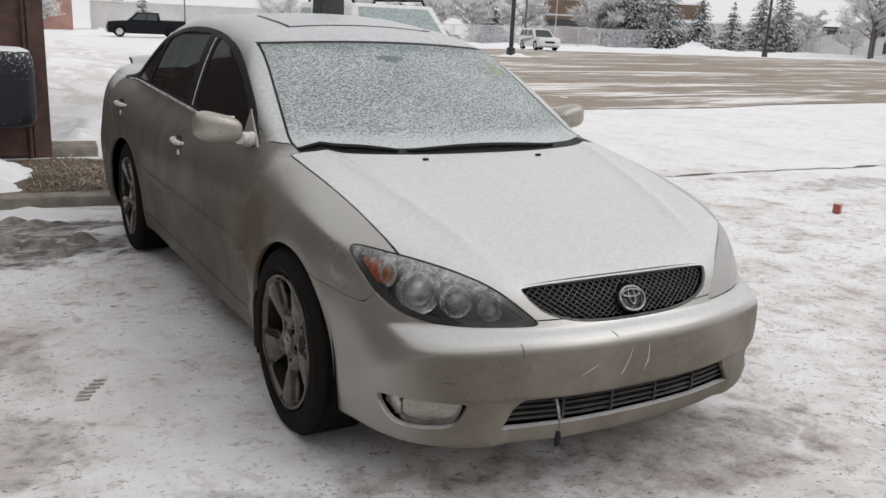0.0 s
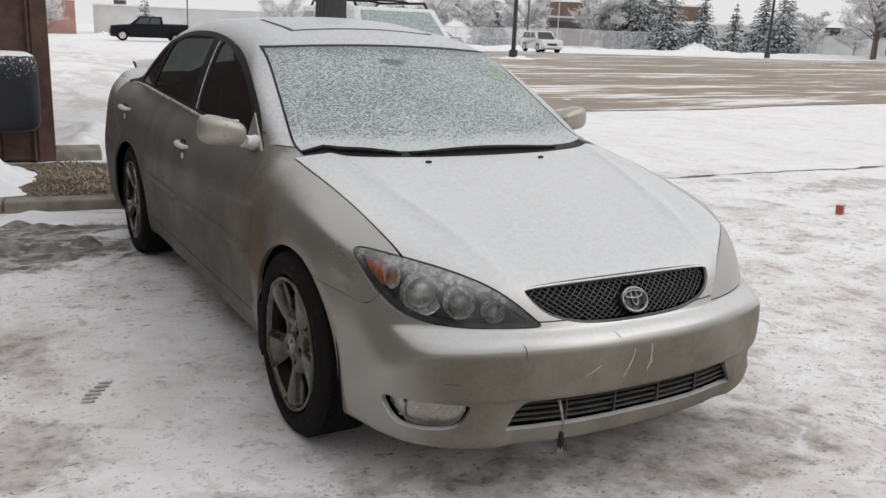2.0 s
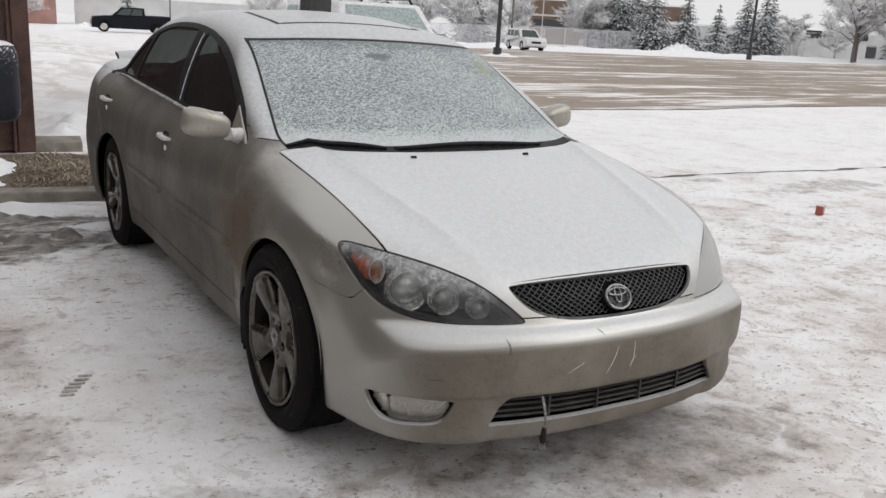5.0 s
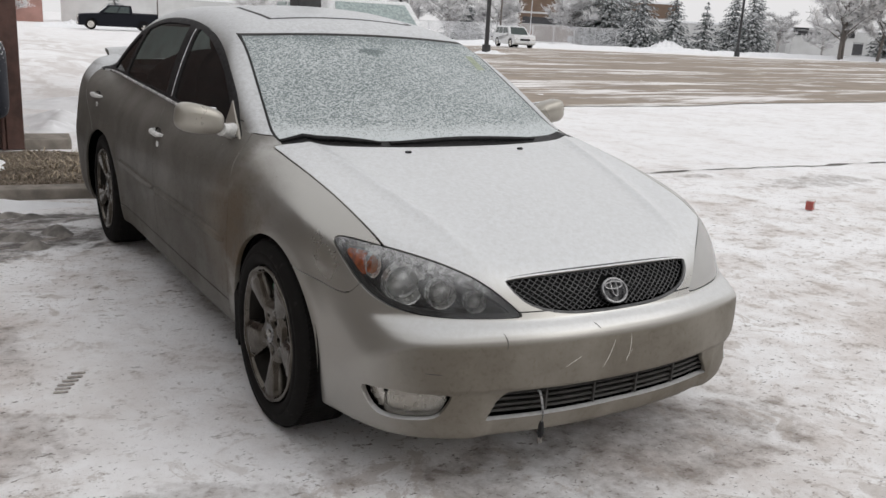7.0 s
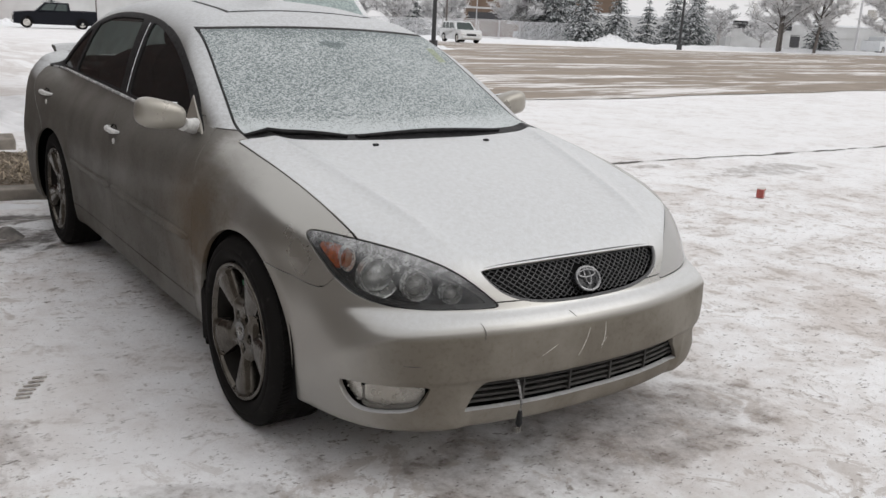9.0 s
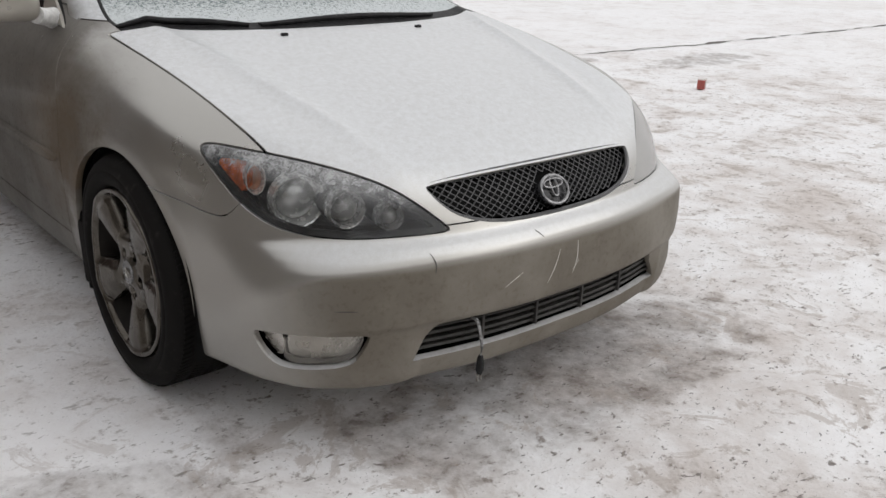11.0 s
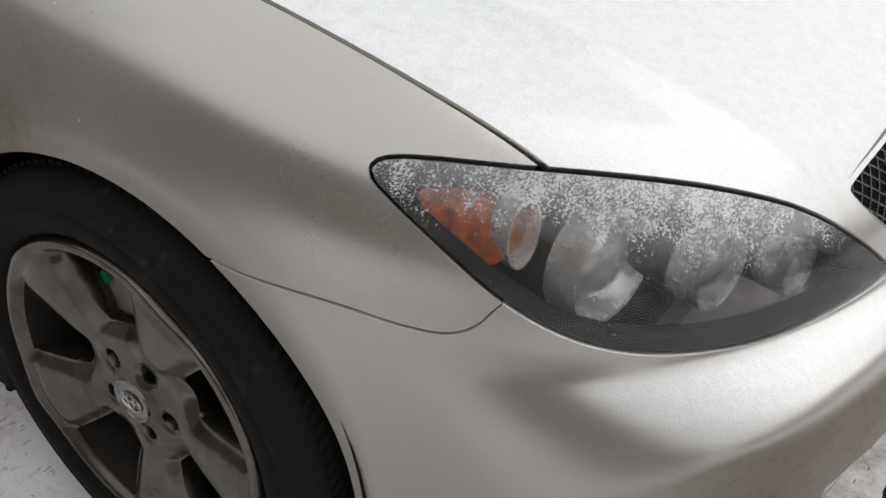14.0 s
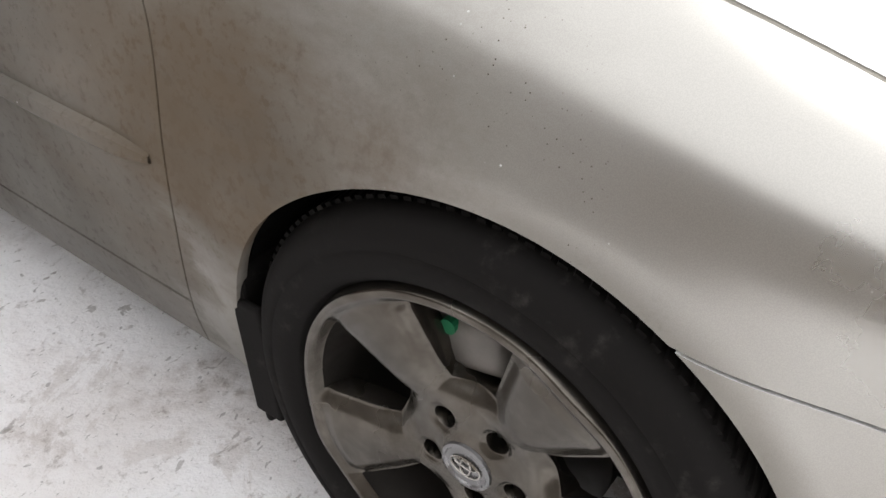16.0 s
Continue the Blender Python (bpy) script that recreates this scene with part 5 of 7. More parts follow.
# rub strips along the doors
for s in (-1, 1):
    for y0, y1 in ((0.468, 1.535), (1.57, 2.34)):
        bm = bmesh.new()
        rows = []
        for k in range(31):
            u = k / 30
            y = y0 + (y1 - y0) * u
            zc = 0.553 - 0.004 * math.cos(u * 2)
            taper = min(1, u * 14 + 0.35, (1 - u) * 14 + 0.35)
            sec = []
            for dz, out in ((-0.019, 0.0), (-0.018, 0.010), (-0.012, 0.013), (0.009, 0.011), (0.015, 0.0)):
                z = zc + dz * taper
                sec.append(bm.verts.new((s * (float(side_x(y, z)) + out * taper), y, z)))
            rows.append(sec)
        for a, b in zip(rows, rows[1:]):
            for k in range(4):
                bm.faces.new((a[k], a[k + 1], b[k + 1], b[k]))
        bmesh.ops.recalc_face_normals(bm, faces=bm.faces)
        smooth(part("door_moulding", bm, paint, car, "body-coloured rub strip"), 30)
    # sweep of the belt seal under the windows
    bm = bmesh.new()
    ys = np.linspace(0.62, 3.16, 60)
    zs = np.interp(ys, [0.6, 1.0, 1.7, 2.6, 3.2], [0.934, 0.943, 0.967, 0.990, 1.000])
    tube(bm, [(s * (float(side_x(y, z)) + 0.002), y, z) for y, z in zip(ys, zs)], 0.008, 6)
    smooth(part("belt_trim", bm, frost_line, car, "window sill trim with a line of frost"))
    bm = bmesh.new()
    ys = np.linspace(1.635, 1.735, 24)
    zs = 0.985 + (ys - 1.635) * 3.25
    tube(bm, [(s * (float(side_x(y, z)) + 0.001), y, z) for y, z in zip(ys, zs)], [0.0012 + 0.0014 * abs(math.sin(k * 2.1)) for k in range(24)], 6)
    part("pillar_frost", bm, snow_clean, car, "thin line of frost on the door edge")


def screen_y(x, z):
    x, z = np.asarray(x, float), np.asarray(z, float)
    lo, hi = np.full(x.shape, -0.3), np.full(x.shape, 1.5)
    for _ in range(34):
        m = (lo + hi) / 2
        o = skin(x, m, z) > 0
        lo, hi = np.where(o, m, lo), np.where(o, hi, m)
    return hi


def top_z(x, y):
    x, y = np.asarray(x, float), np.asarray(y, float)
    lo, hi = np.full(x.shape, 0.6), np.full(x.shape, 1.6)
    for _ in range(34):
        m = (lo + hi) / 2
        o = skin(x, y, m) > 0
        hi, lo = np.where(o, m, hi), np.where(o, lo, m)
    return hi


# wipers along the base of the screen
for x0, x1 in ((-0.33, -0.70), (-0.29, 0.42)):
    bm = bmesh.new()
    pts = []
    for k in range(15):
        u = k / 14
        x = x0 + (x1 - x0) * u
        y = float(cowl(x)) + 0.026 + 0.016 * math.sin(math.pi * u)
        pts.append((x, y, float(top_z(x, y)) + 0.006 + 0.008 * math.sin(math.pi * u)))
    tube(bm, pts, [0.005 + 0.004 * math.sin(math.pi * (0.1 + 0.8 * k / 14)) for k in range(15)], 8)
    arm = smooth(part("wiper", bm, black_plastic, car, "black wiper at the base of the windshield"))
    bm = bmesh.new()
    pts = [(p[0], p[1] + 0.016, float(top_z(p[0], p[1] + 0.016)) + 0.003) for p in pts]
    tube(bm, pts, 0.005, 6)
    part("wiper_blade", bm, black_plastic, arm)
# small pale sticker inside the upper corner of the screen
bm = bmesh.new()
x0, z0 = 0.525, 1.225
quad = [(x0 - 0.022, z0 - 0.03), (x0 + 0.03, z0 - 0.03), (x0 + 0.018, z0 + 0.03), (x0 - 0.03, z0 + 0.03)]
face = [bm.verts.new((x, float(screen_y(x, z)) - 0.0015, z)) for x, z in quad]
rear_side = [bm.verts.new((v.co.x, v.co.y + 0.001, v.co.z)) for v in face]
bm.faces.new(face)
for k in range(4):
    bm.faces.new((face[k], face[(k + 1) % 4], rear_side[(k + 1) % 4], rear_side[k]))
part("sticker", bm, sticker_mat, car, "pale yellow-green sticker under the frost")
# washer nozzles on the hood
for x in (-0.263, 0.263):
    bm = bmesh.new()
    box(bm, 0.024, 0.014, 0.010, Matrix.Translation((x, 0.147, float(top_z(x, 0.147)) + 0.003)), 0.004, 2)
    part("washer_nozzle", bm, black_plastic, car, "small black washer nozzle")

# sunroof: a slightly raised pane with a dark joint
def roof_pane(name, x, y0, y1, lift, material, label):
    bm = bmesh.new()
    n = 16
    g = []
    for i in range(n + 1):
        row = []
        for j in range(n + 1):
            u, v = -1 + 2 * i / n, -1 + 2 * j / n
            xx, yy = x * u * (1 - 0.02 * v * v), (y0 + y1) / 2 + (y1 - y0) / 2 * v * (1 - 0.03 * u * u)
            edge = 1 if max(abs(u), abs(v)) < 0.99 else 0
            row.append(bm.verts.new((xx, yy, float(top_z(xx, yy)) + lift * edge)))
        g.append(row)
    for a, b in zip(g, g[1:]):
        for k in range(n):
            bm.faces.new((a[k], b[k], b[k + 1], a[k + 1]))
    return smooth(part(name, bm, material, car, label), 60)


roof_pane("sunroof_seal", 0.405, 1.315, 1.86, 0.003, black_plastic, "dark sunroof seal")
roof_pane("sunroof", 0.392, 1.328, 1.847, 0.007, paint_top, "closed sunroof panel with frost")

# low rear spoiler
bm = bmesh.new()
pts = [(x, 3.78 - 0.10 * (x / 0.7) ** 2, 1.108 - 0.02 * (x / 0.7) ** 4) for x in np.linspace(-0.70, 0.70, 25)]
rows = []
for x, y, z in pts:
    rows.append([bm.verts.new((x, y - 0.10, z - 0.030)), bm.verts.new((x, y - 0.05, z + 0.012)), bm.verts.new((x, y + 0.06, z + 0.018)), bm.verts.new((x, y + 0.065, z + 0.004)), bm.verts.new((x, y - 0.05, z - 0.040))])
for a, b in zip(rows, rows[1:]):
    for k in range(5):
        bm.faces.new((a[k], a[(k + 1) % 5], b[(k + 1) % 5], b[k]))
bm.faces.new(rows[0]), bm.faces.new(rows[-1])
bmesh.ops.recalc_face_normals(bm, faces=bm.faces)
sp = smooth(part("spoiler", bm, paint_top, car, "rear spoiler with a little snow"))
for x in (-0.45, 0.45):
    bm = bmesh.new()
    box(bm, 0.06, 0.10, 0.12, Matrix.Translation((x, 3.73, 1.06)), 0.012, 2)
    part("spoiler_foot", bm, paint_top, sp)

# cabin seen dimly through the side windows
for x in (-0.37, 0.37):
    seat = blob("front_seat", (0.25, 0.26, 0.09), cloth, car, "grey cloth seat", Matrix.Translation((x, 1.50, 0.62)), (24, 14))
    blob("backrest", (0.24, 0.09, 0.32), cloth, seat, "", Matrix.Translation((x, 1.80, 0.92)) @ Matrix.Rotation(radians(-18), 4, "X"), (24, 14))
    blob("headrest", (0.13, 0.055, 0.08), cloth, seat, "", Matrix.Translation((x, 1.93, 1.24)) @ Matrix.Rotation(radians(-12), 4, "X"), (24, 14))
seat = blob("rear_seat", (0.62, 0.25, 0.10), cloth, car, "grey cloth rear bench", Matrix.Translation((0, 2.55, 0.62)), (24, 14))
bm = bmesh.new()
box(bm, 1.2, 0.5, 0.03, Matrix.Translation((0, 3.2, 1.0)), 0.01, 1)
part("parcel_shelf", bm, cloth, car)
blob("rear_backrest", (0.62, 0.10, 0.30), cloth, seat, "", Matrix.Translation((0, 2.88, 0.88)) @ Matrix.Rotation(radians(-22), 4, "X"), (24, 14))
blob("dashboard", (0.66, 0.22, 0.10), lamp_black, car, "dark dashboard", Matrix.Translation((0, 0.66, 0.86)), (24, 14))
bm = bmesh.new()
m = Matrix.Translation((0.37, 1.02, 0.90)) @ Matrix.Rotation(radians(-62), 4, "X")
tube(bm, [m @ Vector((0.19 * math.cos(k * math.pi / 16), 0.19 * math.sin(k * math.pi / 16), 0)) for k in range(33)], 0.014, 8)
smooth(part("steering_wheel", bm, lamp_black, car))
blob("rear_view_mirror", (0.115, 0.012, 0.034), lamp_black, car, "rear-view mirror", Matrix.Translation((-0.02, 1.00, 1.255)), (24, 14))


# ---- ground ----
def lumps(x, y):
    h = 0.012 * noise.noise(Vector((x * 1.3, y * 1.3, 3.0))) + 0.007 * noise.noise(Vector((x * 4.1, y * 4.1, 7.0))) + 0.003 * noise.noise(Vector((x * 11, y * 11, 1.0)))
    if abs(x) < 1.2 and -0.5 < y < 3.2:
        h *= 0.3
    return h


def ring_ground():
    rad = np.concatenate([np.linspace(0, 8, 160), np.geomspace(8.1, 900, 90)])
    ang = np.linspace(0, 2 * np.pi, 241)[:-1]
    verts, faces = [], []
    for r in rad:
        for a in ang:
            x, y = r * np.cos(a), r * np.sin(a)
            verts.append((x, y, float(ground_height(x, y)) + (lumps(x, y) if r < 40 else 0) - 0.004))
    n = len(ang)
    for i in range(len(rad) - 1):
        for k in range(n):
            a, b = i * n + k, i * n + (k + 1) % n
            faces.append((a, a + n, b + n, b))
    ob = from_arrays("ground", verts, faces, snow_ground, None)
    for p in ob.data.polygons:
        p.use_smooth = True
    return tagged(ob, "packed snow with dirty tracks over asphalt", "ground", kind="structure")


ring_ground()


def strip(name, line, material, label, lift=0.004, category="road"):
    """A wide band laid on the ground along a line, with a ragged edge."""
    verts, faces = [], []
    cols = 14
    pts = []
    for (x0, y0, w0), (x1, y1, w1) in zip(line, line[1:]):
        for k in range(40):
            u = k / 40
            pts.append((x0 + (x1 - x0) * u, y0 + (y1 - y0) * u, w0 + (w1 - w0) * u))
    for i, (x, y, w) in enumerate(pts):
        e0 = 0.5 * noise.noise(Vector((x * 0.35, y * 0.35, 2.0)))
        for k in range(cols + 1):
            o = w * k / cols + (e0 if k == 0 else 0)
            px, py = x + 0.50 * o, y + 0.866 * o
            verts.append((px, py, float(ground_height(px, py)) + lift + (lumps(px, py) if math.hypot(px, py) < 40 else 0)))
    for i in range(len(pts) - 1):
        for k in range(cols):
            a = i * (cols + 1) + k
            faces.append((a, a + cols + 1, a + cols + 2, a + 1))
    ob = from_arrays(name, verts, faces, material, None)
    for p in ob.data.polygons:
        p.use_smooth = True
    return tagged(ob, label, category, kind="structure")


# the sanded lot and road: its near edge runs along x, some eleven metres past the car
strip("road", [(5.6, 9.75, 55), (11.5, 10.0, 55), (39.5, 11.2, 39), (140.0, 17.5, 25)], road_mat, "wide sanded road, brown and wet, streaked with snow", 0.008)


def mound(name, x, y, rx, ry, h, material, label, seed=0, rot=0.0, kind="structure"):
    verts, faces = [], []
    n, m = 40, 14
    c, s = math.cos(rot), math.sin(rot)
    for j in range(m + 1):
        t = j / m
        for i in range(n):
            a = 2 * math.pi * i / n
            k = 1 + 0.22 * noise.noise(Vector((math.cos(a) * 1.7, math.sin(a) * 1.7, seed)))
            u, v = t * rx * k * math.cos(a), t * ry * k * math.sin(a)
            px, py = x + c * u - s * v, y + s * u + c * v
            z = h * (0.5 + 0.5 * math.cos(math.pi * t)) * (1 + 0.5 * noise.noise(Vector((px * 4, py * 4, seed)))) + 0.25 * h * noise.noise(Vector((px * 11, py * 11, seed))) * (1 - t)
            verts.append((px, py, float(ground_height(px, py)) + z - 0.015 * t))
    for j in range(m):
        for i in range(n):
            a, b = j * n + i, j * n + (i + 1) % n
            faces.append((a, a + n, b + n, b))
    ob = from_arrays(name, verts, faces, material, None)
    for p in ob.data.polygons:
        p.use_smooth = True
    return tagged(ob, label, "snow", kind=kind)


mound("snow_bank", -1.72, 5.25, 0.72, 1.05, 0.21, snow_clean, "heap of fresh snow beside the wall", 3)
mound("snow_bank", -2.9, 5.2, 1.1, 0.9, 0.2, snow_clean, "heap of fresh snow beside the wall", 5)
mound("snow_bank", -1.80, 4.70, 0.62, 0.42, 0.17, snow_clean, "heap of trodden snow on the bed", 21)
mound("snow_bank", -0.35, 8.6, 0.6, 0.9, 0.11, snow_clean, "low heap of trodden snow", 8)
mound("snow_bank", -0.55, 7.8, 0.40, 0.45, 0.09, snow_clean, "low heap of trodden snow", 9)
mound("snow_bank", 0.2, 10.5, 1.1, 1.1, 0.10, snow_clean, "low heap of trodden snow", 12)
mound("snow_bank", -1.45, 3.80, 0.75, 0.16, 0.05, snow_clean, "trodden snow along the kerb", 15)
mound("snow_bank", 26.3, 39.1, 1.4, 1.2, 0.20, snow_clean, "snow heaped round the lamp post", 17)


# kerb: concrete lengths end to end
KERB = Matrix.Translation((-1.57, 4.17, 0)) @ Matrix.Rotation(radians(-7.6), 4, "Z")
kerb = tagged(new("kerb"), "low concrete kerb half buried in snow", "kerb", kind="structure")
for k in range(-4, 3):
    bm = bmesh.new()
    box(bm, 1.195, 0.2, 0.20, KERB @ Matrix.Translation((k * 1.2 + 0.6, 0.0, -0.022 + 0.004 * math.sin(k * 7))), 0.015, 2)
    part("kerbstone", bm, concrete, kerb)

# planting bed behind the kerb with frosted stubble
bm = bmesh.new()
rows = []
for i in range(41):
    row = []
    for j in range(25):
        u, v = i / 40, j / 24
        p = KERB @ Vector((-4.5 + u * 6.2, 0.1 + v * 1.75, 0))
        row.append(bm.verts.new((p.x, p.y, 0.045 + 0.03 * noise.noise(Vector((p.x * 3, p.y * 3, 5))) + 0.015 * noise.noise(Vector((p.x * 9, p.y * 9, 5))))))
    rows.append(row)
for a, b in zip(rows, rows[1:]):
    for k in range(24):
        bm.faces.new((a[k], b[k], b[k + 1], a[k + 1]))
ob = part("planting_bed", bm, gravel_mat, None)
for p in ob.data.polygons:
    p.use_smooth = True
tagged(ob, "bed of brown gravel and soil behind the kerb", "ground", kind="structure")
rng = random.Random(4)
verts, faces = [], []
for k in range(900):
    x, y = rng.uniform(-1.3, -0.2), rng.uniform(4.35, 5.75)
    if rng.random() > 1.2 - abs(x + 0.75) - abs(y - 5.0) * 0.6:
        continue
    a, l, w = rng.uniform(0, 6.3), rng.uniform(0.03, 0.10), rng.uniform(0.002, 0.005)
    up = rng.uniform(0.0, 0.05)
    dx, dy = math.cos(a), math.sin(a)
    z = 0.06 + 0.03 * noise.noise(Vector((x * 3, y * 3, 5)))
    i = len(verts)
    verts += [(x - dy * w, y + dx * w, z), (x + dy * w, y - dx * w, z), (x + dx * l + dy * w, y + dy * l - dx * w, z + up), (x + dx * l - dy * w, y + dy * l + dx * w, z + up)]
    faces.append((i, i + 1, i + 2, i + 3))
tagged(from_arrays("stubble", verts, faces, straw, None), "dry frosted stubble lying on the bed", "stubble", kind="stuff")
verts, faces = [], []
for k in range(1500):
    x, y, r = rng.uniform(-1.35, -0.1), rng.uniform(4.3, 5.9), rng.uniform(0.006, 0.018)
    z = 0.048 + 0.03 * noise.noise(Vector((x * 3, y * 3, 5)))
    i = len(verts)
    for dx, dy, dz in ((1, 0, 0), (-0.4, 0.9, 0), (-0.6, -0.8, 0), (0, 0, 1)):
        verts.append((x + dx * r * rng.uniform(0.7, 1.2), y + dy * r * rng.uniform(0.7, 1.2), z + dz * r))
    faces += [(i, i + 1, i + 3), (i + 1, i + 2, i + 3), (i + 2, i, i + 3)]
tagged(from_arrays("pebbles", verts, faces, gravel_mat, None), "small brown pebbles in the bed", "gravel", kind="stuff")
bm = bmesh.new()
box(bm, 0.42, 0.45, 0.12, Matrix.Translation((-0.76, 6.58, 0.035)) @ Matrix.Rotation(radians(-6), 4, "Z"), 0.012, 2)
tagged(part("step_slab", bm, concrete, None), "low concrete slab at the building's corner", "slab")

# ---- the brown boarded building ----
def boarded_wall(name, x0, y0, x1, y1, h, label, wood=None):
    wood = wood or siding_brown
    root = tagged(new(name), label, "wall", kind="structure")
    d = Vector((x1 - x0, y1 - y0, 0))
    L = d.length
    m = Matrix.Translation((x0, y0, 0)) @ Matrix.Rotation(math.atan2(d.y, d.x), 4, "Z")
    bm = bmesh.new()
    box(bm, L, 0.18, h, m @ Matrix.Translation((L / 2, 0.115, h / 2)))
    part("backing", bm, wood, root)
    n = int(L / 0.30)
    w = L / n
    for k in range(n):
        bm = bmesh.new()
        box(bm, w - 0.008, 0.022, h, m @ Matrix.Translation(((k + 0.5) * w, 0.010, h / 2 + 0.02)), 0.003, 1)
        part("board", bm, wood, root)
    return root


boarded_wall("wall_north", -5.6, 6.40, -1.13, 6.40, 3.6, "brown stained board wall of the building")
# unseen wall beside the car, added to darken reflections in its flank
boarded_wall("wall_west", -5.2, -9.0, -5.2, 6.39, 3.6, "unseen weathered grey-brown board wall, added to darken the car's flank", unseen_wall_paint)
# unseen wall behind the camera, added to reflect dark in the bumper
boarded_wall("wall_south", 30.0, -15.0, -5.6, -15.0, 5.0, "unseen grey-brown board wall, added for a dark band in reflections", stucco_dark)
wall_e = boarded_wall("wall_east", -0.99, 6.55, -0.99, 16.0, 3.6, "brown stained board wall of the building")
bm = bmesh.new()
box(bm, 0.15, 0.15, 3.6, Matrix.Translation((-1.06, 6.455, 1.8)), 0.006, 2)
tagged(part("corner_board", bm, siding_brown, None), "brown corner board at the end of the wall", "trim", kind="structure")
bm = bmesh.new()
box(bm, 0.025, 0.04, 3.6, Matrix.Translation((-1.165, 6.375, 1.8)), 0.004, 1)
tagged(part("trim", bm, siding_brown, None), "thin brown batten beside the corner board", "trim", kind="structure")
bm = bmesh.new()
box(bm, 4.9, 10.2, 0.2, Matrix.Translation((-3.35, 11.4, 3.7)))
# unseen eave over the added west wall
box(bm, 0.9, 16.0, 0.2, Matrix.Translation((-5.1, -1.2, 3.7)))
tagged(part("roof_edge", bm, siding_brown, None), "brown flat roof edge of the building", "roof", kind="structure")
# dark square column behind the car
bm = bmesh.new()
box(bm, 0.29, 0.29, 3.6, Matrix.Translation((2.27, 7.4, 1.8)), 0.01, 2)
tagged(part("column", bm, dark_metal, None), "dark square column with a steel cover", "column", kind="structure")

# black box hanging on the wall
box_thing = blob("wall_box", (0.36, 0.20, 0.355), bin_mat, None, "black plastic wall box sprinkled with snow", Matrix.Translation((-1.48, 6.16, 0.685)), (64, 40), 7.0)
tagged(box_thing, category="box")
bm = bmesh.new()
cap = []
for i in range(25):
    row = []
    for j in range(13):
        u, v = -1 + i / 12, -1 + j / 6
        k = max(0.0, 1 - max(abs(u), abs(v)) ** 6)
        row.append(bm.verts.new((-1.48 + 0.33 * u, 6.16 + 0.18 * v, 1.026 + 0.022 * k + 0.006 * noise.noise(Vector((u * 4, v * 4, 2))) - 0.012 * (1 - k))))
    cap.append(row)
for a, b in zip(cap, cap[1:]):
    for k in range(12):
        bm.faces.new((a[k], b[k], b[k + 1], a[k + 1]))
smooth(part("snow_cap", bm, snow_clean, box_thing, "thin cap of snow"))
bm = bmesh.new()
box(bm, 0.3, 0.06, 0.3, Matrix.Translation((-1.48, 6.37, 0.68)))
part("bracket", bm, dark_metal, box_thing)

# churned slush by the kerb: low dark lumps
rng = random.Random(12)
for k in range(9):
    x, y = rng.uniform(-1.75, -1.15), rng.uniform(2.65, 3.15)
    mound("slush_heap", x, y, rng.uniform(0.12, 0.24), rng.uniform(0.07, 0.13), rng.uniform(0.03, 0.055), slush, "low lump of churned grey slush", 60 + k, rng.uniform(0, 3))
for x, y, a, l in ((-1.40, 3.52, 0.2, 0.20), (-1.52, 3.62, -0.1, 0.16), (-1.28, 3.45, 0.4, 0.14)):
    mound("slush_heap", x, y, l, 0.06, 0.035, slush, "low ridge of churned grey slush", 80 + int(l * 100), a)

# print of a boot sole pressed into the snow
PRINT = Matrix.Translation((-1.452, 0.60, 0.0)) @ Matrix.Rotation(radians(62), 4, "Z")
tread = tagged(new("boot_print"), "tread of a boot pressed into the packed snow", "print", kind="structure")
for k in range(6):
    x = -0.085 + k * 0.034
    p = PRINT @ Vector((x, 0, 0))
    bm = bmesh.new()
    box(bm, 0.011, 0.062 - 0.004 * abs(k - 2.5), 0.006, PRINT @ Matrix.Translation((x, 0.006 * math.sin(k), float(lumps(p.x, p.y)) + 0.001)) @ Matrix.Rotation(radians(14), 4, "Z"), 0.002, 1)
    part("tread_bar", bm, pressed_snow, tread)

# litter: a small red carton on the snow
bm = bmesh.new()
M = Matrix.Translation((4.77, 1.94, 0.045)) @ Matrix.Rotation(radians(24), 4, "Z")
box(bm, 0.085, 0.06, 0.085, M, 0.003, 1)
carton = tagged(part("carton", bm, red_card, None), "small red and white carton lying on the snow", "carton")
for dx, w in ((-0.012, 0.010), (0.018, 0.014)):
    bm = bmesh.new()
    box(bm, w, 0.004, 0.05, M @ Matrix.Translation((dx, -0.0315, 0)))
    part("printed_bar", bm, white_card, carton)
bm = bmesh.new()
box(bm, 0.086, 0.061, 0.012, M @ Matrix.Translation((0, 0, 0.041)))
part("flap", bm, white_card, carton)

# long crack in the ice where two slabs meet
bm = bmesh.new()
rows = []
for k in range(161):
    x = 3.4 + k * 0.055
    y = 3.86 - 0.052 * (x - 4.4) + 0.05 * noise.noise(Vector((x * 1.6, 0, 4))) + 0.02 * noise.noise(Vector((x * 6, 0, 4)))
    w = 0.004 + 0.05 * max(0, noise.noise(Vector((x * 2.3, 1, 9))) + 0.25) + 0.03 * max(0, noise.noise(Vector((x * 9, 5, 9))))
    z = float(ground_height(x, y)) + lumps(x, y)
    rows.append((bm.verts.new((x, y - w, z + 0.002)), bm.verts.new((x, y + w, z + 0.002))))
for a, b in zip(rows, rows[1:]):
    bm.faces.new((a[0], b[0], b[1], a[1]))
tagged(part("ice_crack", bm, crack_mat, None), "dark crack in the packed ice", "crack", kind="structure")


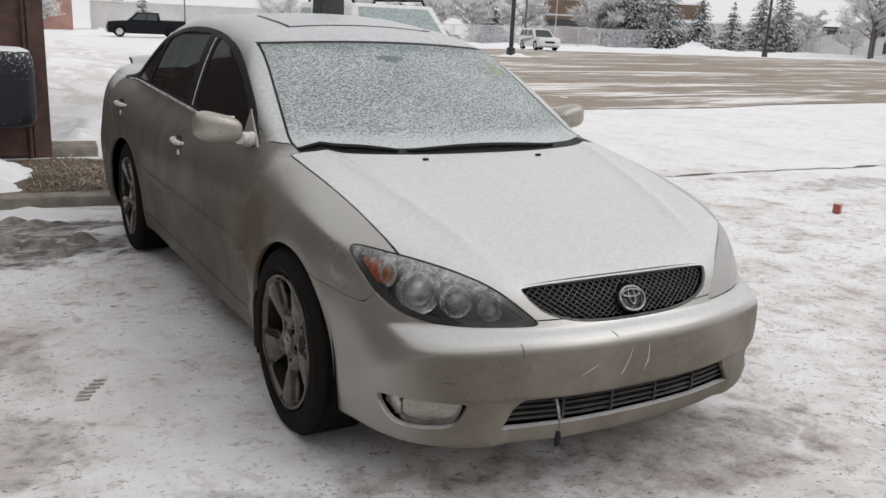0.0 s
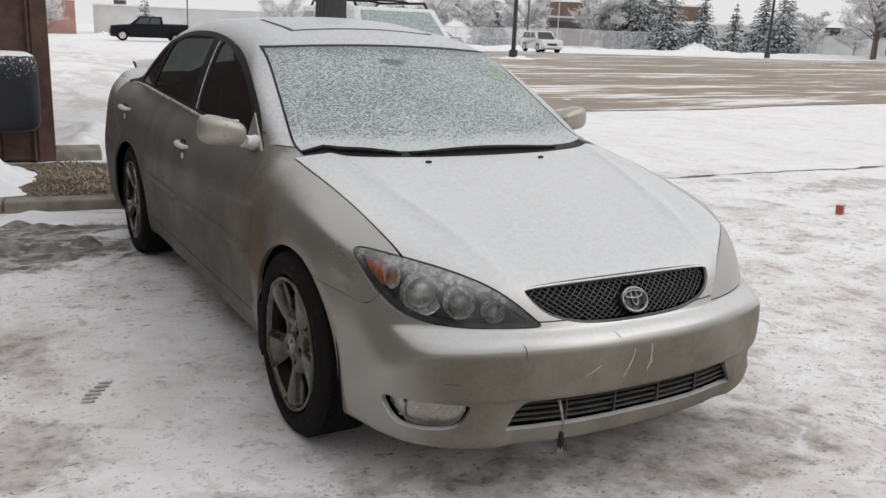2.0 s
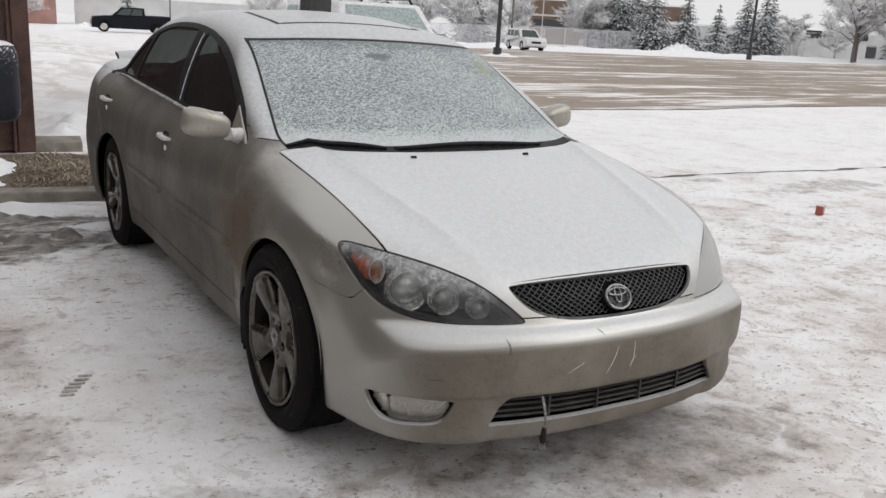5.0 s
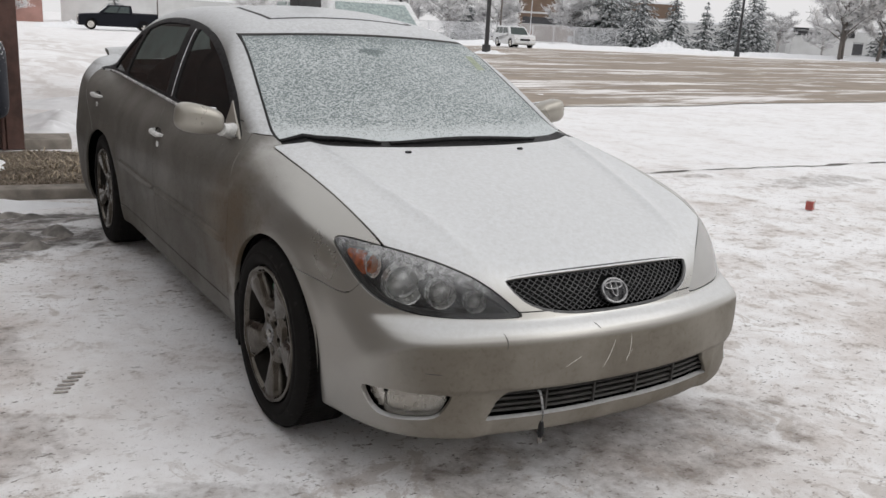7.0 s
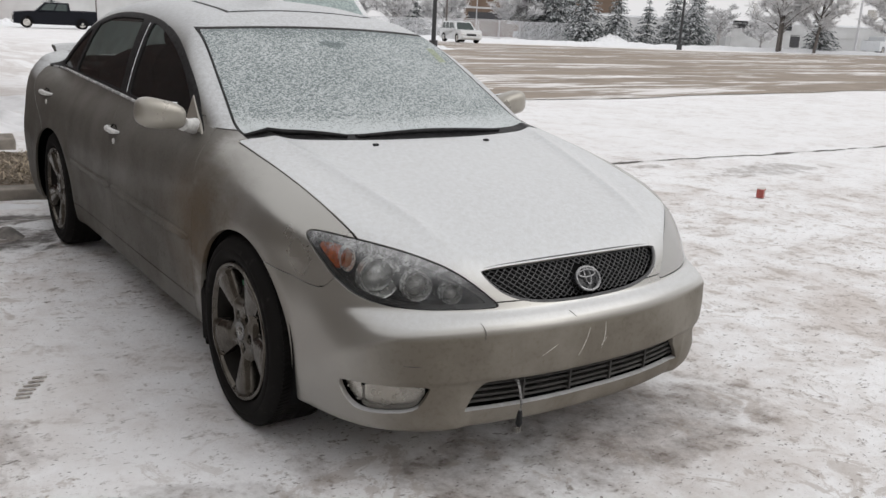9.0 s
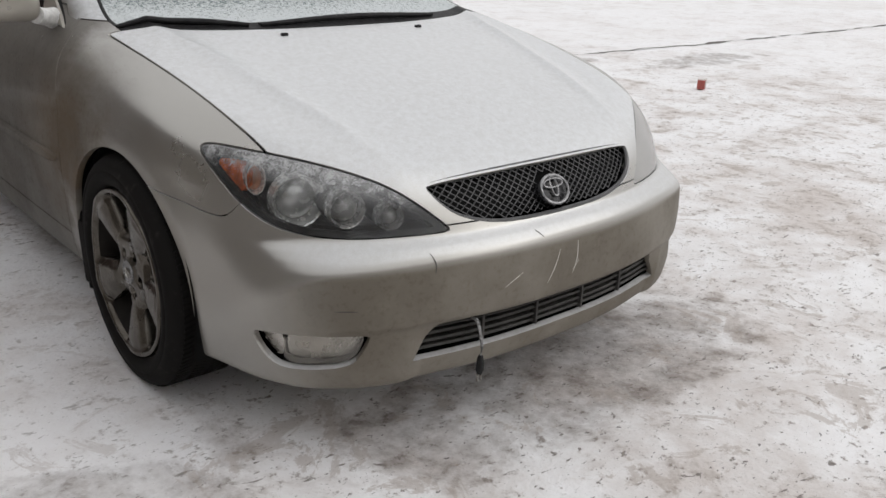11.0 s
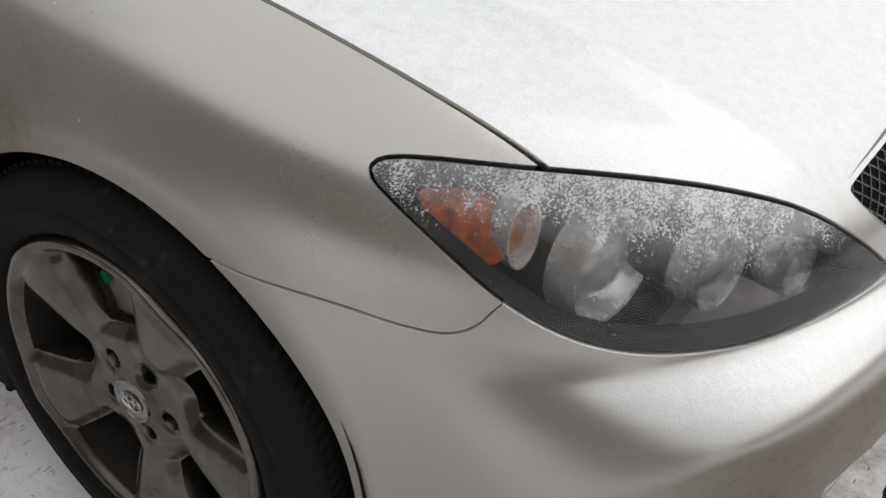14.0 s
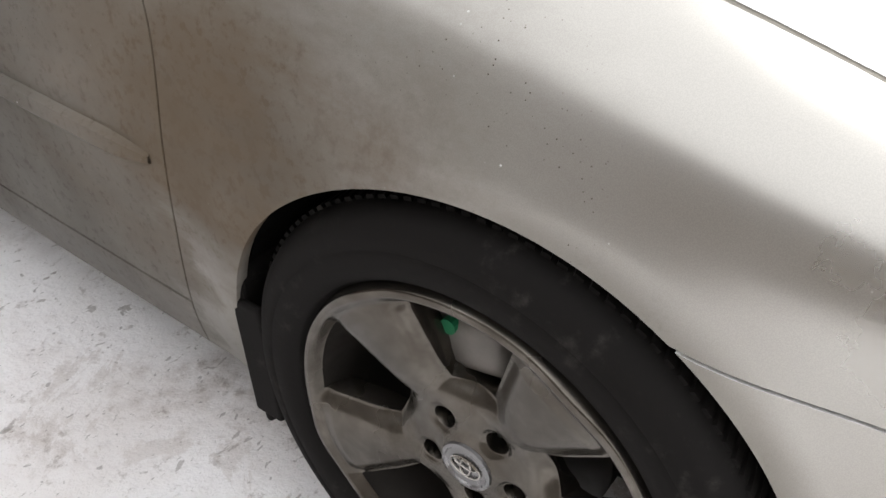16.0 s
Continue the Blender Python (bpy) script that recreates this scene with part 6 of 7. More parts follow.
# ---- vehicles standing about ----
def vehicle(name, m, body_mat, label, L=4.8, W=1.85, H=1.75, kind="suv", rack=False, glass=None):
    """A simple parked vehicle: its nose points along local -y, its wheels stand on local z = 0."""
    root = tagged(new(name), label, "truck" if kind == "pickup" else "car", "parked cars behind the fence" if name == "car" else "")
    root.matrix_world = m
    glass = glass or car_glass
    hw, g = W / 2, 0.24
    belt = H * 0.60
    if kind == "pickup":
        side = [(0.0, 0.50), (0.02, 0.98), (0.12, 1.14), (1.0, 1.24), (1.6, 1.26), (4.0, 1.27), (4.05, 1.34), (L, 1.36), (L, 0.55)]
    elif kind == "suv":
        side = [(0.0, 0.42), (-0.01, 0.72), (0.03, 0.92), (0.16, 1.02), (0.7, 1.07), (1.15, belt), (L - 0.06, belt + 0.03), (L, 0.9), (L - 0.02, 0.42)]
    else:
        side = [(0.0, 0.35), (0.02, 0.60), (0.2, 0.72), (1.3, 0.90), (L - 0.6, 0.98), (L - 0.1, 0.92), (L, 0.6), (L - 0.05, 0.35)]
    wr = {"pickup": 0.41, "suv": 0.37}.get(kind, 0.32)
    axles = (0.95, L - 1.15) if kind == "pickup" else (0.86, L - 0.95)
    bottom = [(L - 0.02, g + 0.08)]
    for ay in axles[::-1]:
        ra = wr * 1.17
        bottom += [(ay + ra * math.cos(t), wr + ra * math.sin(t)) for t in (math.pi * (-0.08 + 1.16 * k / 12) for k in range(13))]
    bottom += [(0.04, g + 0.08)]
    prof = side + bottom
    bm = bmesh.new()
    rings = []
    for u in (-1, -0.97, -0.9, 0, 0.9, 0.97, 1):
        k = 1 - 0.05 * max(0, abs(u) - 0.9) / 0.1
        rings.append([bm.verts.new((u * hw, (y - L / 2) * (1 - 0.03 * abs(u) ** 4), (z - 0.6) * (k if z > 0.9 else 1) + 0.6)) for y, z in prof])
    n = len(prof)
    for a, b in zip(rings, rings[1:]):
        for i in range(n):
            bm.faces.new((a[i], a[(i + 1) % n], b[(i + 1) % n], b[i]))
    caps = [bm.faces.new(rings[0]), bm.faces.new(rings[-1][::-1])]
    bmesh.ops.triangulate(bm, faces=caps)
    bmesh.ops.recalc_face_normals(bm, faces=bm.faces)
    smooth(part("body", bm, body_mat, root), 12)
    bm = bmesh.new()
    box(bm, W * 0.84, L - 0.5, 0.5, Matrix.Translation((0, 0, g + 0.38)))
    part("chassis", bm, dark_void, root)
    # cabin with glass panels
    c0, c1 = {"suv": (1.15, L - 0.10), "sedan": (1.25, L - 0.75), "pickup": (1.55, 4.05)}[kind]
    r0, r1 = {"suv": (1.85, L - 0.30), "sedan": (2.05, L - 1.55), "pickup": (2.3, 3.95)}[kind]
    bz = {"suv": belt, "sedan": 0.93, "pickup": 1.26}[kind]
    y = lambda v: v - L / 2
    bm = bmesh.new()
    tw = hw * (0.84 if kind == "pickup" else 0.78)
    lo = [bm.verts.new(p) for p in ((-hw * 0.95, y(c0), bz - 0.02), (hw * 0.95, y(c0), bz - 0.02), (hw * 0.95, y(c1), bz - 0.02), (-hw * 0.95, y(c1), bz - 0.02))]
    hi = [bm.verts.new(p) for p in ((-tw, y(r0), H - 0.04), (tw, y(r0), H - 0.04), (tw, y(r1), H - 0.03), (-tw, y(r1), H - 0.03))]
    bm.faces.new(hi), bm.faces.new(lo[::-1])
    for i in range(4):
        bm.faces.new((lo[i], lo[(i + 1) % 4], hi[(i + 1) % 4], hi[i]))
    bmesh.ops.bevel(bm, geom=list(bm.edges), offset=0.05, segments=3, affect="EDGES", profile=0.5)
    bmesh.ops.recalc_face_normals(bm, faces=bm.faces)
    smooth(part("cabin", bm, body_mat, root), 40)

    def pane(name, a, b, c, d, mat, off=0.012, thick=0.02):
        p = [Vector(v) for v in (a, b, c, d)]
        nrm = (p[1] - p[0]).cross(p[3] - p[0]).normalized()
        bm = bmesh.new()
        f = [bm.verts.new(v + nrm * off) for v in p]
        k = [bm.verts.new(v - nrm * thick) for v in p]
        bm.faces.new(f)
        for i in range(4):
            bm.faces.new((f[i], f[(i + 1) % 4], k[(i + 1) % 4], k[i]))
        bmesh.ops.recalc_face_normals(bm, faces=bm.faces)
        part(name, bm, mat, root)

    def lerp3(a, b, t):
        return tuple(a[i] + (b[i] - a[i]) * t for i in range(3))
    A, B, C, D = (-hw * 0.95, y(c0), bz), (hw * 0.95, y(c0), bz), (tw, y(r0), H - 0.04), (-tw, y(r0), H - 0.04)
    q = lambda u, v: lerp3(lerp3(A, B, u), lerp3(D, C, u), v)
    pane("windshield", q(0.07, 0.08), q(0.93, 0.08), q(0.91, 0.90), q(0.09, 0.90), glass)
    for s in (-1, 1):
        E0, E1, F0, F1 = (s * hw * 0.95, y(c0), bz), (s * hw * 0.95, y(c1), bz), (s * tw, y(r0), H - 0.04), (s * tw, y(r1), H - 0.03)
        q2 = lambda u, v: lerp3(lerp3(E0, E1, u), lerp3(F0, F1, u), v)
        cuts = ((0.10, 0.42), (0.46, 0.70), (0.73, 0.93)) if kind == "suv" else ((0.10, 0.50), (0.54, 0.90))
        for u0, u1 in cuts:
            pts = [q2(u0, 0.12), q2(u1, 0.12), q2(u1, 0.84), q2(u0 + 0.02, 0.84)]
            pane("side_window", *(pts if s > 0 else pts[::-1]), glass)
    if kind == "pickup":
        bm = bmesh.new()
        box(bm, W * 0.80, L - 4.2, 0.05, Matrix.Translation((0, y((L + 4.1) / 2), 1.35)), 0.01, 1)
        part("bed_cover", bm, black_plastic, root)
    for s in (-1, 1):
        for wy in axles:
            bm = bmesh.new()
            mm = Matrix.Translation((s * (hw - 0.01), y(wy), wr)) @ Matrix.Rotation(radians(90 * s), 4, "Y")
            lathe(bm, [(wr * 0.62, 0.0), (wr * 0.68, 0.02), (wr * 0.95, 0.015), (wr, -0.03), (wr, -0.2), (wr * 0.5, -0.22)], 28, mm)
            wh = smooth(part("wheel", bm, rubber, root), 40)
            bm = bmesh.new()
            lathe(bm, [(wr * 0.63, 0.004), (wr * 0.5, -0.01), (wr * 0.2, 0.012), (0.001, 0.014)], 20, mm)
            part("rim", bm, chrome_dull, wh)
        bm = bmesh.new()
        box(bm, 0.34, 0.10, 0.15, Matrix.Translation((s * hw * 0.72, y(0.07), side[1][1] - 0.03)), 0.03, 2)
        part("headlamp", bm, chrome_soft, root)
        bm = bmesh.new()
        box(bm, 0.20, 0.12, 0.14, Matrix.Translation((s * (hw + 0.07), y(c0 + 0.45), bz + 0.05)), 0.03, 2)
        part("side_mirror", bm, body_mat, root)
    bm = bmesh.new()
    box(bm, W * 0.46, 0.08, 0.17, Matrix.Translation((0, y(0.015), side[1][1] - 0.05)), 0.02, 1)
    part("grille", bm, chrome_dull if kind == "pickup" else mesh_black, root)
    bm = bmesh.new()
    box(bm, W * 0.90, 0.16, 0.20, Matrix.Translation((0, y(0.0), 0.47)), 0.05, 2)
    part("bumper", bm, chrome_soft if kind == "pickup" else body_mat, root)
    if rack:
        for s in (-1, 1):
            bm = bmesh.new()
            tube(bm, [(s * tw * 0.86, y(r0 + 0.1), H - 0.04), (s * tw * 0.86, y(r0 + 0.2), H + 0.05), (s * tw * 0.86, y(r1 - 0.3), H + 0.06), (s * tw * 0.86, y(r1 - 0.15), H - 0.03)], 0.022, 8)
            part("roof_rail", bm, black_plastic, root)
        for v in (0.3, 0.75):
            bm = bmesh.new()
            yy = y(r0 + (r1 - r0) * v)
            tube(bm, [(-tw * 0.86, yy, H + 0.05), (-tw * 0.5, yy, H + 0.085), (tw * 0.5, yy, H + 0.085), (tw * 0.86, yy, H + 0.05)], 0.02, 8)
            part("cross_bar", bm, black_plastic, root)
    return root


def at(x, y, turn=0.0, dz=0.0):
    return Matrix.Translation((x, y, float(ground_height(x, y)) + dz)) @ Matrix.Rotation(radians(turn), 4, "Z")


vehicle("suv", at(4.75, 11.2, -3), white_car, "white sport utility vehicle with a black roof rack on snow", 4.75, 1.90, 1.74, "suv", True, frosted_pane)
vehicle("pickup_truck", at(12.6, 71.2, -97), navy_car, "dark blue crew-cab pickup truck parked across the lot", 6.0, 2.0, 1.95, "pickup")
vehicle("suv", at(40.9, 57.2, -12), white_car, "white sport utility vehicle standing on the road's edge", 4.6, 1.84, 1.70, "suv")
for x, y, a, kind in ((56.5, 80.5, 20, "sedan"), (65.5, 77.0, 35, "sedan"), (68.5, 75.2, 40, "sedan"), (71.5, 73.0, 20, "suv"), (48.0, 86.5, 30, "sedan")):
    vehicle("car", at(x, y, a), frost_car, "parked car white with frost behind the fence", 4.6, 1.78, 1.62 if kind == "suv" else 1.45, kind)
vehicle("pickup_truck", at(90.5, 49.5, 100), frost_car, "frosted pickup truck beside the white building", 5.6, 1.95, 1.85, "pickup")

# ---- poles ----
def pole(name, x, y, h, r, label, material):
    z = float(ground_height(x, y))
    bm = bmesh.new()
    rod(bm, (x, y, z - 0.1), (x, y, z + h), r, r * 0.7, 12)
    ob = tagged(part(name, bm, material, None), label, "pole")
    smooth(ob)
    bm = bmesh.new()
    rod(bm, (x, y, z - 0.1), (x, y, z + 0.5), r * 2.0, r * 1.8, 12)
    part("foot", bm, material, ob)
    return ob


def lamp_post(x, y, h, r, label, material):
    ob = pole("street_lamp", x, y, h, r, label, material)
    z = float(ground_height(x, y)) + h
    bm = bmesh.new()
    tube(bm, [(x, y, z - 0.1), (x + 0.5, y - 0.2, z + 0.25), (x + 1.6, y - 0.6, z + 0.35)], 0.05, 8)
    part("arm", bm, material, ob)
    bm = bmesh.new()
    box(bm, 0.7, 0.28, 0.14, Matrix.Translation((x + 1.8, y - 0.66, z + 0.33)), 0.04, 2)
    part("lamp_head", bm, material, ob)


lamp_post(26.0, 38.9, 9.0, 0.13, "dark steel lamp post in a heap of snow", dark_metal)
lamp_post(58.8, 49.5, 9.0, 0.12, "dark steel lamp post at the road's edge", dark_metal)
pole("utility_pole", 48.1, 69.7, 10.0, 0.10, "thin dark utility pole behind the fence", bark)
pole("utility_pole", 18.9, 84.8, 10.0, 0.07, "thin grey utility pole", bark)
pole("utility_pole", 84.0, 48.4, 11.0, 0.12, "pale frosted utility pole", frost_twig)
pole("utility_pole", 57.5, 77.5, 8.5, 0.06, "thin pale pole before the brown building", frost_twig)


# ---- buildings ----
def building(name, x0, y0, x1, y1, depth, h, material, label, windows=(), band=None, snow=True):
    """A flat-roofed building whose face runs from (x0, y0) to (x1, y1)."""
    d = Vector((x1 - x0, y1 - y0, 0))
    L = d.length
    z = min(float(ground_height(x0, y0)), float(ground_height(x1, y1))) - 0.5
    m = Matrix.Translation((x0, y0, z)) @ Matrix.Rotation(math.atan2(d.y, d.x), 4, "Z")
    root = tagged(new(name), label, "building")
    bm = bmesh.new()
    box(bm, L, depth, h, m @ Matrix.Translation((L / 2, depth / 2, h / 2)))
    part("wall", bm, material, root)
    bm = bmesh.new()
    box(bm, L + 0.3, depth + 0.3, 0.25, m @ Matrix.Translation((L / 2, depth / 2, h + 0.1)), 0.03, 1)
    part("roof", bm, snow_clean if snow else dark_metal, root, "flat roof with snow")
    for u, zc, w, hh in windows:
        bm = bmesh.new()
        box(bm, w, 0.12, hh, m @ Matrix.Translation((u * L, -0.03, zc + 0.5)))
        win = part("window", bm, window_dark, root, "dark window")
        bm = bmesh.new()
        box(bm, w + 0.2, 0.10, 0.10, m @ Matrix.Translation((u * L, -0.06, zc + 0.5 - hh / 2)))
        part("sill", bm, wall_white, win)
    if band:
        bm = bmesh.new()
        box(bm, L, 0.2, band[1], m @ Matrix.Translation((L / 2, -0.05, band[0] + 0.5)))
        part("fascia", bm, band[2], root)
    return root


building("building", -4.0, 108.0, 11.5, 106.5, 12, 4.3, wall_red, "low red-brown building veiled by frost", ((0.5, 1.5, 3.0, 1.2),))
building("building", 15.0, 118.0, 52.0, 109.0, 14, 4.0, wall_white, "long pale building with a small sign", ((0.5, 1.4, 2.2, 1.4), (0.7, 1.4, 2.2, 1.4)))
building("building", 74.0, 103.0, 91.2, 88.6, 16, 6.6, wall_brown, "brown flat-roofed building behind the trees", ((0.12, 2.9, 4.0, 1.0), (0.30, 2.9, 4.0, 1.0), (0.5, 2.9, 4.0, 1.0), (0.72, 2.9, 3.0, 1.0), (0.88, 2.9, 2.0, 1.0)), (4.0, 0.25, wall_white))
building("building", 85.0, 88.0, 112.0, 55.0, 14, 3.9, wall_white, "long white windowless building", ((0.22, 2.2, 0.9, 0.5), (0.40, 2.4, 0.7, 0.6), (0.62, 1.3, 1.4, 1.6)), (2.0, 0.08, wall_white))
building("annex", 90.2, 68.5, 95.0, 63.5, 6, 3.3, wall_white, "small white annex with a dark sloping roof", (), (2.75, 0.9, dark_metal))
building("building", 109.0, 58.0, 122.0, 30.0, 14, 4.3, wall_white, "white building with roof vents", ((0.3, 1.3, 2.6, 1.2), (0.6, 1.3, 2.6, 1.2)))
for x, y, w in ((107.5, 60.5, 0.9), (110.0, 56.0, 0.4), (92.5, 67.5, 0.35)):
    bm = bmesh.new()
    box(bm, w, w, 1.3, Matrix.Translation((x + 3, y + 2, 4.6)), 0.03, 1)
    tagged(part("roof_vent", bm, chrome_dull, None), "grey metal vent on the flat roof", "vent")
bm = bmesh.new()
box(bm, 1.5, 0.15, 0.5, Matrix.Translation((17.9, 115.6, 2.5)) @ Matrix.Rotation(radians(-13.6), 4, "Z"))
sign = tagged(part("sign", bm, window_dark, None), "dark sign board on the pale building", "sign")

# frosted mesh fence along the yard
fence = tagged(new("fence"), "tall wire fence white with rime", "fence", kind="structure")
p0, p1 = Vector((38.0, 83.5, 0)), Vector((63.2, 66.5, 0))
n = 14
for k in range(n + 1):
    p = p0.lerp(p1, k / n)
    z = float(ground_height(p.x, p.y))
    bm = bmesh.new()
    rod(bm, (p.x, p.y, z), (p.x, p.y, z + 2.0), 0.05, n=8)
    part("post", bm, frost_twig, fence)
    if k < n:
        q = p0.lerp(p1, (k + 1) / n)
        zq = float(ground_height(q.x, q.y))
        bm = bmesh.new()
        rod(bm, (p.x, p.y, z + 1.95), (q.x, q.y, zq + 1.95), 0.03, n=6)
        part("rail", bm, frost_twig, fence)
        verts, faces = [], []
        cells = 26
        for sgn in (1, -1):
            for c in range(-12, cells + 12):
                for j in range(12):
                    ua, ub = (c + sgn * j) / cells, (c + sgn * (j + 1)) / cells
                    if 0 <= min(ua, ub) and max(ua, ub) <= 1:
                        a, b = p.lerp(q, ua), p.lerp(q, ub)
                        za, zb = z + (zq - z) * ua + 0.05 + 1.88 * j / 12, z + (zq - z) * ub + 0.05 + 1.88 * (j + 1) / 12
                        i = len(verts)
                        verts += [(a.x, a.y, za - 0.022), (a.x, a.y, za + 0.022), (b.x, b.y, zb + 0.022), (b.x, b.y, zb - 0.022)]
                        faces.append((i, i + 1, i + 2, i + 3))
        tagged(from_arrays("wire_mesh", verts, faces, fence_frost, fence), kind="stuff")


# ---- trees ----
def spruce(x, y, h, w, seed, label="tall spruce heavy with hoarfrost"):
    rng = random.Random(seed)
    z0 = float(ground_height(x, y))
    bm = bmesh.new()
    rod(bm, (0, 0, -0.2), (0, 0, h * 0.97), 0.05 + h * 0.014, 0.02, 8)
    root = tagged(part("spruce", bm, bark, None), label, "tree", group="frosted spruces")
    root.location = (x, y, z0)
    verts, faces = [], []
    tiers = int(h * 3.4)
    for t in range(tiers):
        u = (t + rng.uniform(-0.3, 0.3)) / (tiers - 1)
        u = min(max(u, 0.0), 1.0)
        zc = h * (0.05 + 0.95 * u)
        reach = w / 2 * ((1 - u) ** 0.9) * rng.uniform(0.85, 1.1) + 0.08
        boughs = max(5, int(16 * (1 - u) + 5))
        for k in range(boughs):
            a = 6.283 * (k + rng.uniform(0, 1)) / boughs
            r = reach * rng.uniform(0.72, 1.15)
            bits = max(2, int(r * 6))
            for b in range(bits):
                q = (b + rng.uniform(0.2, 1.0)) / bits
                spread = rng.uniform(-0.16, 0.16) * r * q
                px, py = math.cos(a) * r * q - math.sin(a) * spread, math.sin(a) * r * q + math.cos(a) * spread
                pz = zc - r * 0.34 * q * q + rng.uniform(-0.05, 0.05) + (0.12 * r if q > 0.8 else 0)
                s = rng.uniform(0.20, 0.42) * (0.65 + 0.35 * (1 - u))
                ta = a + rng.uniform(-0.7, 0.7)
                dx, dy = math.cos(ta) * s, math.sin(ta) * s
                i = len(verts)
                drop = rng.uniform(0.06, 0.24)
                verts += [(px - dy * 0.42, py + dx * 0.42, pz - 0.05), (px + dx * 0.95, py + dy * 0.95, pz - drop), (px + dy * 0.42, py - dx * 0.42, pz - 0.05), (px - dx * 0.3, py - dy * 0.3, pz + 0.08)]
                faces += [(i, i + 1, i + 3), (i + 1, i + 2, i + 3)]
    from_arrays("crown", verts, faces, needles, root, label="frosted needle branches")
    return root


def leafless(x, y, h, w, seed, label="leafless tree white with rime", twigs=900, trunk=0.16, stems=1, wood=None):
    """A forked trunk, limbs that fork twice, and a cloud of short rimed twigs along them."""
    rng = random.Random(seed)
    z0 = float(ground_height(x, y))
    bm = bmesh.new()
    limbs = []
    for s in range(stems):
        lean = rng.uniform(-0.08, 0.08) if stems == 1 else (s - (stems - 1) / 2) * 0.16
        top = Vector((lean * h * 0.6, rng.uniform(-0.2, 0.2), h * 0.62))
        b0 = Vector(((s - (stems - 1) / 2) * 0.4, 0, -0.2))
        knee = b0.lerp(top, 0.5) + Vector((rng.uniform(-0.12, 0.12), 0, 0))
        tube(bm, [b0, knee, top], [trunk, trunk * 0.75, trunk * 0.4], 8)
        for k in range(11):
            u = 0.28 + 0.72 * (k + rng.random()) / 11
            a = 2.4 * k + rng.uniform(-0.4, 0.4)
            base = b0.lerp(knee, u * 2) if u < 0.5 else knee.lerp(top, u * 2 - 1)
            out = w * 0.46 * (1.05 - 0.55 * abs(u - 0.55)) * rng.uniform(0.7, 1.05)
            tip = base + Vector((math.cos(a) * out, math.sin(a) * out, h * rng.uniform(0.16, 0.34)))
            mid = base.lerp(tip, 0.5) + Vector((0, 0, 0.03 * h))
            tube(bm, [base, mid, tip], [trunk * 0.36, trunk * 0.22, trunk * 0.07], 6)
            limbs.append((base, mid, tip))
            for j in range(3):
                q = base.lerp(mid, 0.5) if j == 0 else mid.lerp(tip, 0.3 * j)
                aa = a + rng.uniform(-1.1, 1.1)
                l = out * rng.uniform(0.35, 0.6)
                e = q + Vector((math.cos(aa) * l, math.sin(aa) * l, l * rng.uniform(0.1, 0.9)))
                g = q.lerp(e, 0.5) + Vector((0, 0, 0.05 * l))
                tube(bm, [q, g, e], [trunk * 0.16, trunk * 0.1, trunk * 0.04], 5)
                limbs += [(q, g, e)] * 2
    root = smooth(tagged(part("tree", bm, wood or bark_frost, None), label, "tree", group="rimed trees"))
    root.location = (x, y, z0)
    verts, faces = [], []
    for k in range(twigs * 2):
        base, mid, tip = rng.choice(limbs)
        u = rng.uniform(0.2, 1.05)
        p = base.lerp(mid, u * 2) if u < 0.5 else mid.lerp(tip, u * 2 - 1)
        a, e = rng.uniform(0, 6.283), rng.uniform(-0.3, 1.0)
        l = rng.uniform(0.15, 0.55) * (w / 5)
        d = Vector((math.cos(a) * math.cos(e), math.sin(a) * math.cos(e), math.sin(e)))
        for b in range(4):
            dd = (d + Vector((rng.uniform(-0.8, 0.8), rng.uniform(-0.8, 0.8), rng.uniform(-0.4, 0.7)))).normalized()
            q = p + d * l * rng.uniform(0.0, 0.9)
            e2 = q + dd * l * 0.7
            sd = dd.cross(Vector((rng.uniform(-1, 1), rng.uniform(-1, 1), 1))).normalized() * rng.uniform(0.02, 0.05)
            i = len(verts)
            verts += [tuple(q - sd), tuple(q + sd), tuple(e2 + sd * 0.5), tuple(e2 - sd * 0.5)]
            faces.append((i, i + 1, i + 2, i + 3))
    from_arrays("crown", verts, faces, rime_leaf, root, label="twigs thick with rime")
    return root


for k, (x, y, h, w) in enumerate(((61.3, 64.1, 7.4, 4.0), (63.9, 62.2, 6.4, 3.0), (67.9, 61.8, 4.9, 2.7), (63.9, 72.4, 9.6, 5.6), (67.5, 73.5, 9.0, 4.6), (73.1, 60.4, 7.0, 3.2), (82.5, 70.9, 7.6, 4.4), (85.0, 69.5, 7.0, 4.0),
                                  (78.1, 48.6, 4.3, 3.6), (16.2, 91.0, 4.2, 2.4), (55.0, 87.0, 7.6, 5.0), (92.0, 38.0, 6.0, 3.2), (46.0, 93.0, 6.6, 3.6))):
    spruce(x, y, h, w * 1.3, 20 + k, "tall spruce heavy with hoarfrost" if h > 5 else "small spruce white with hoarfrost")
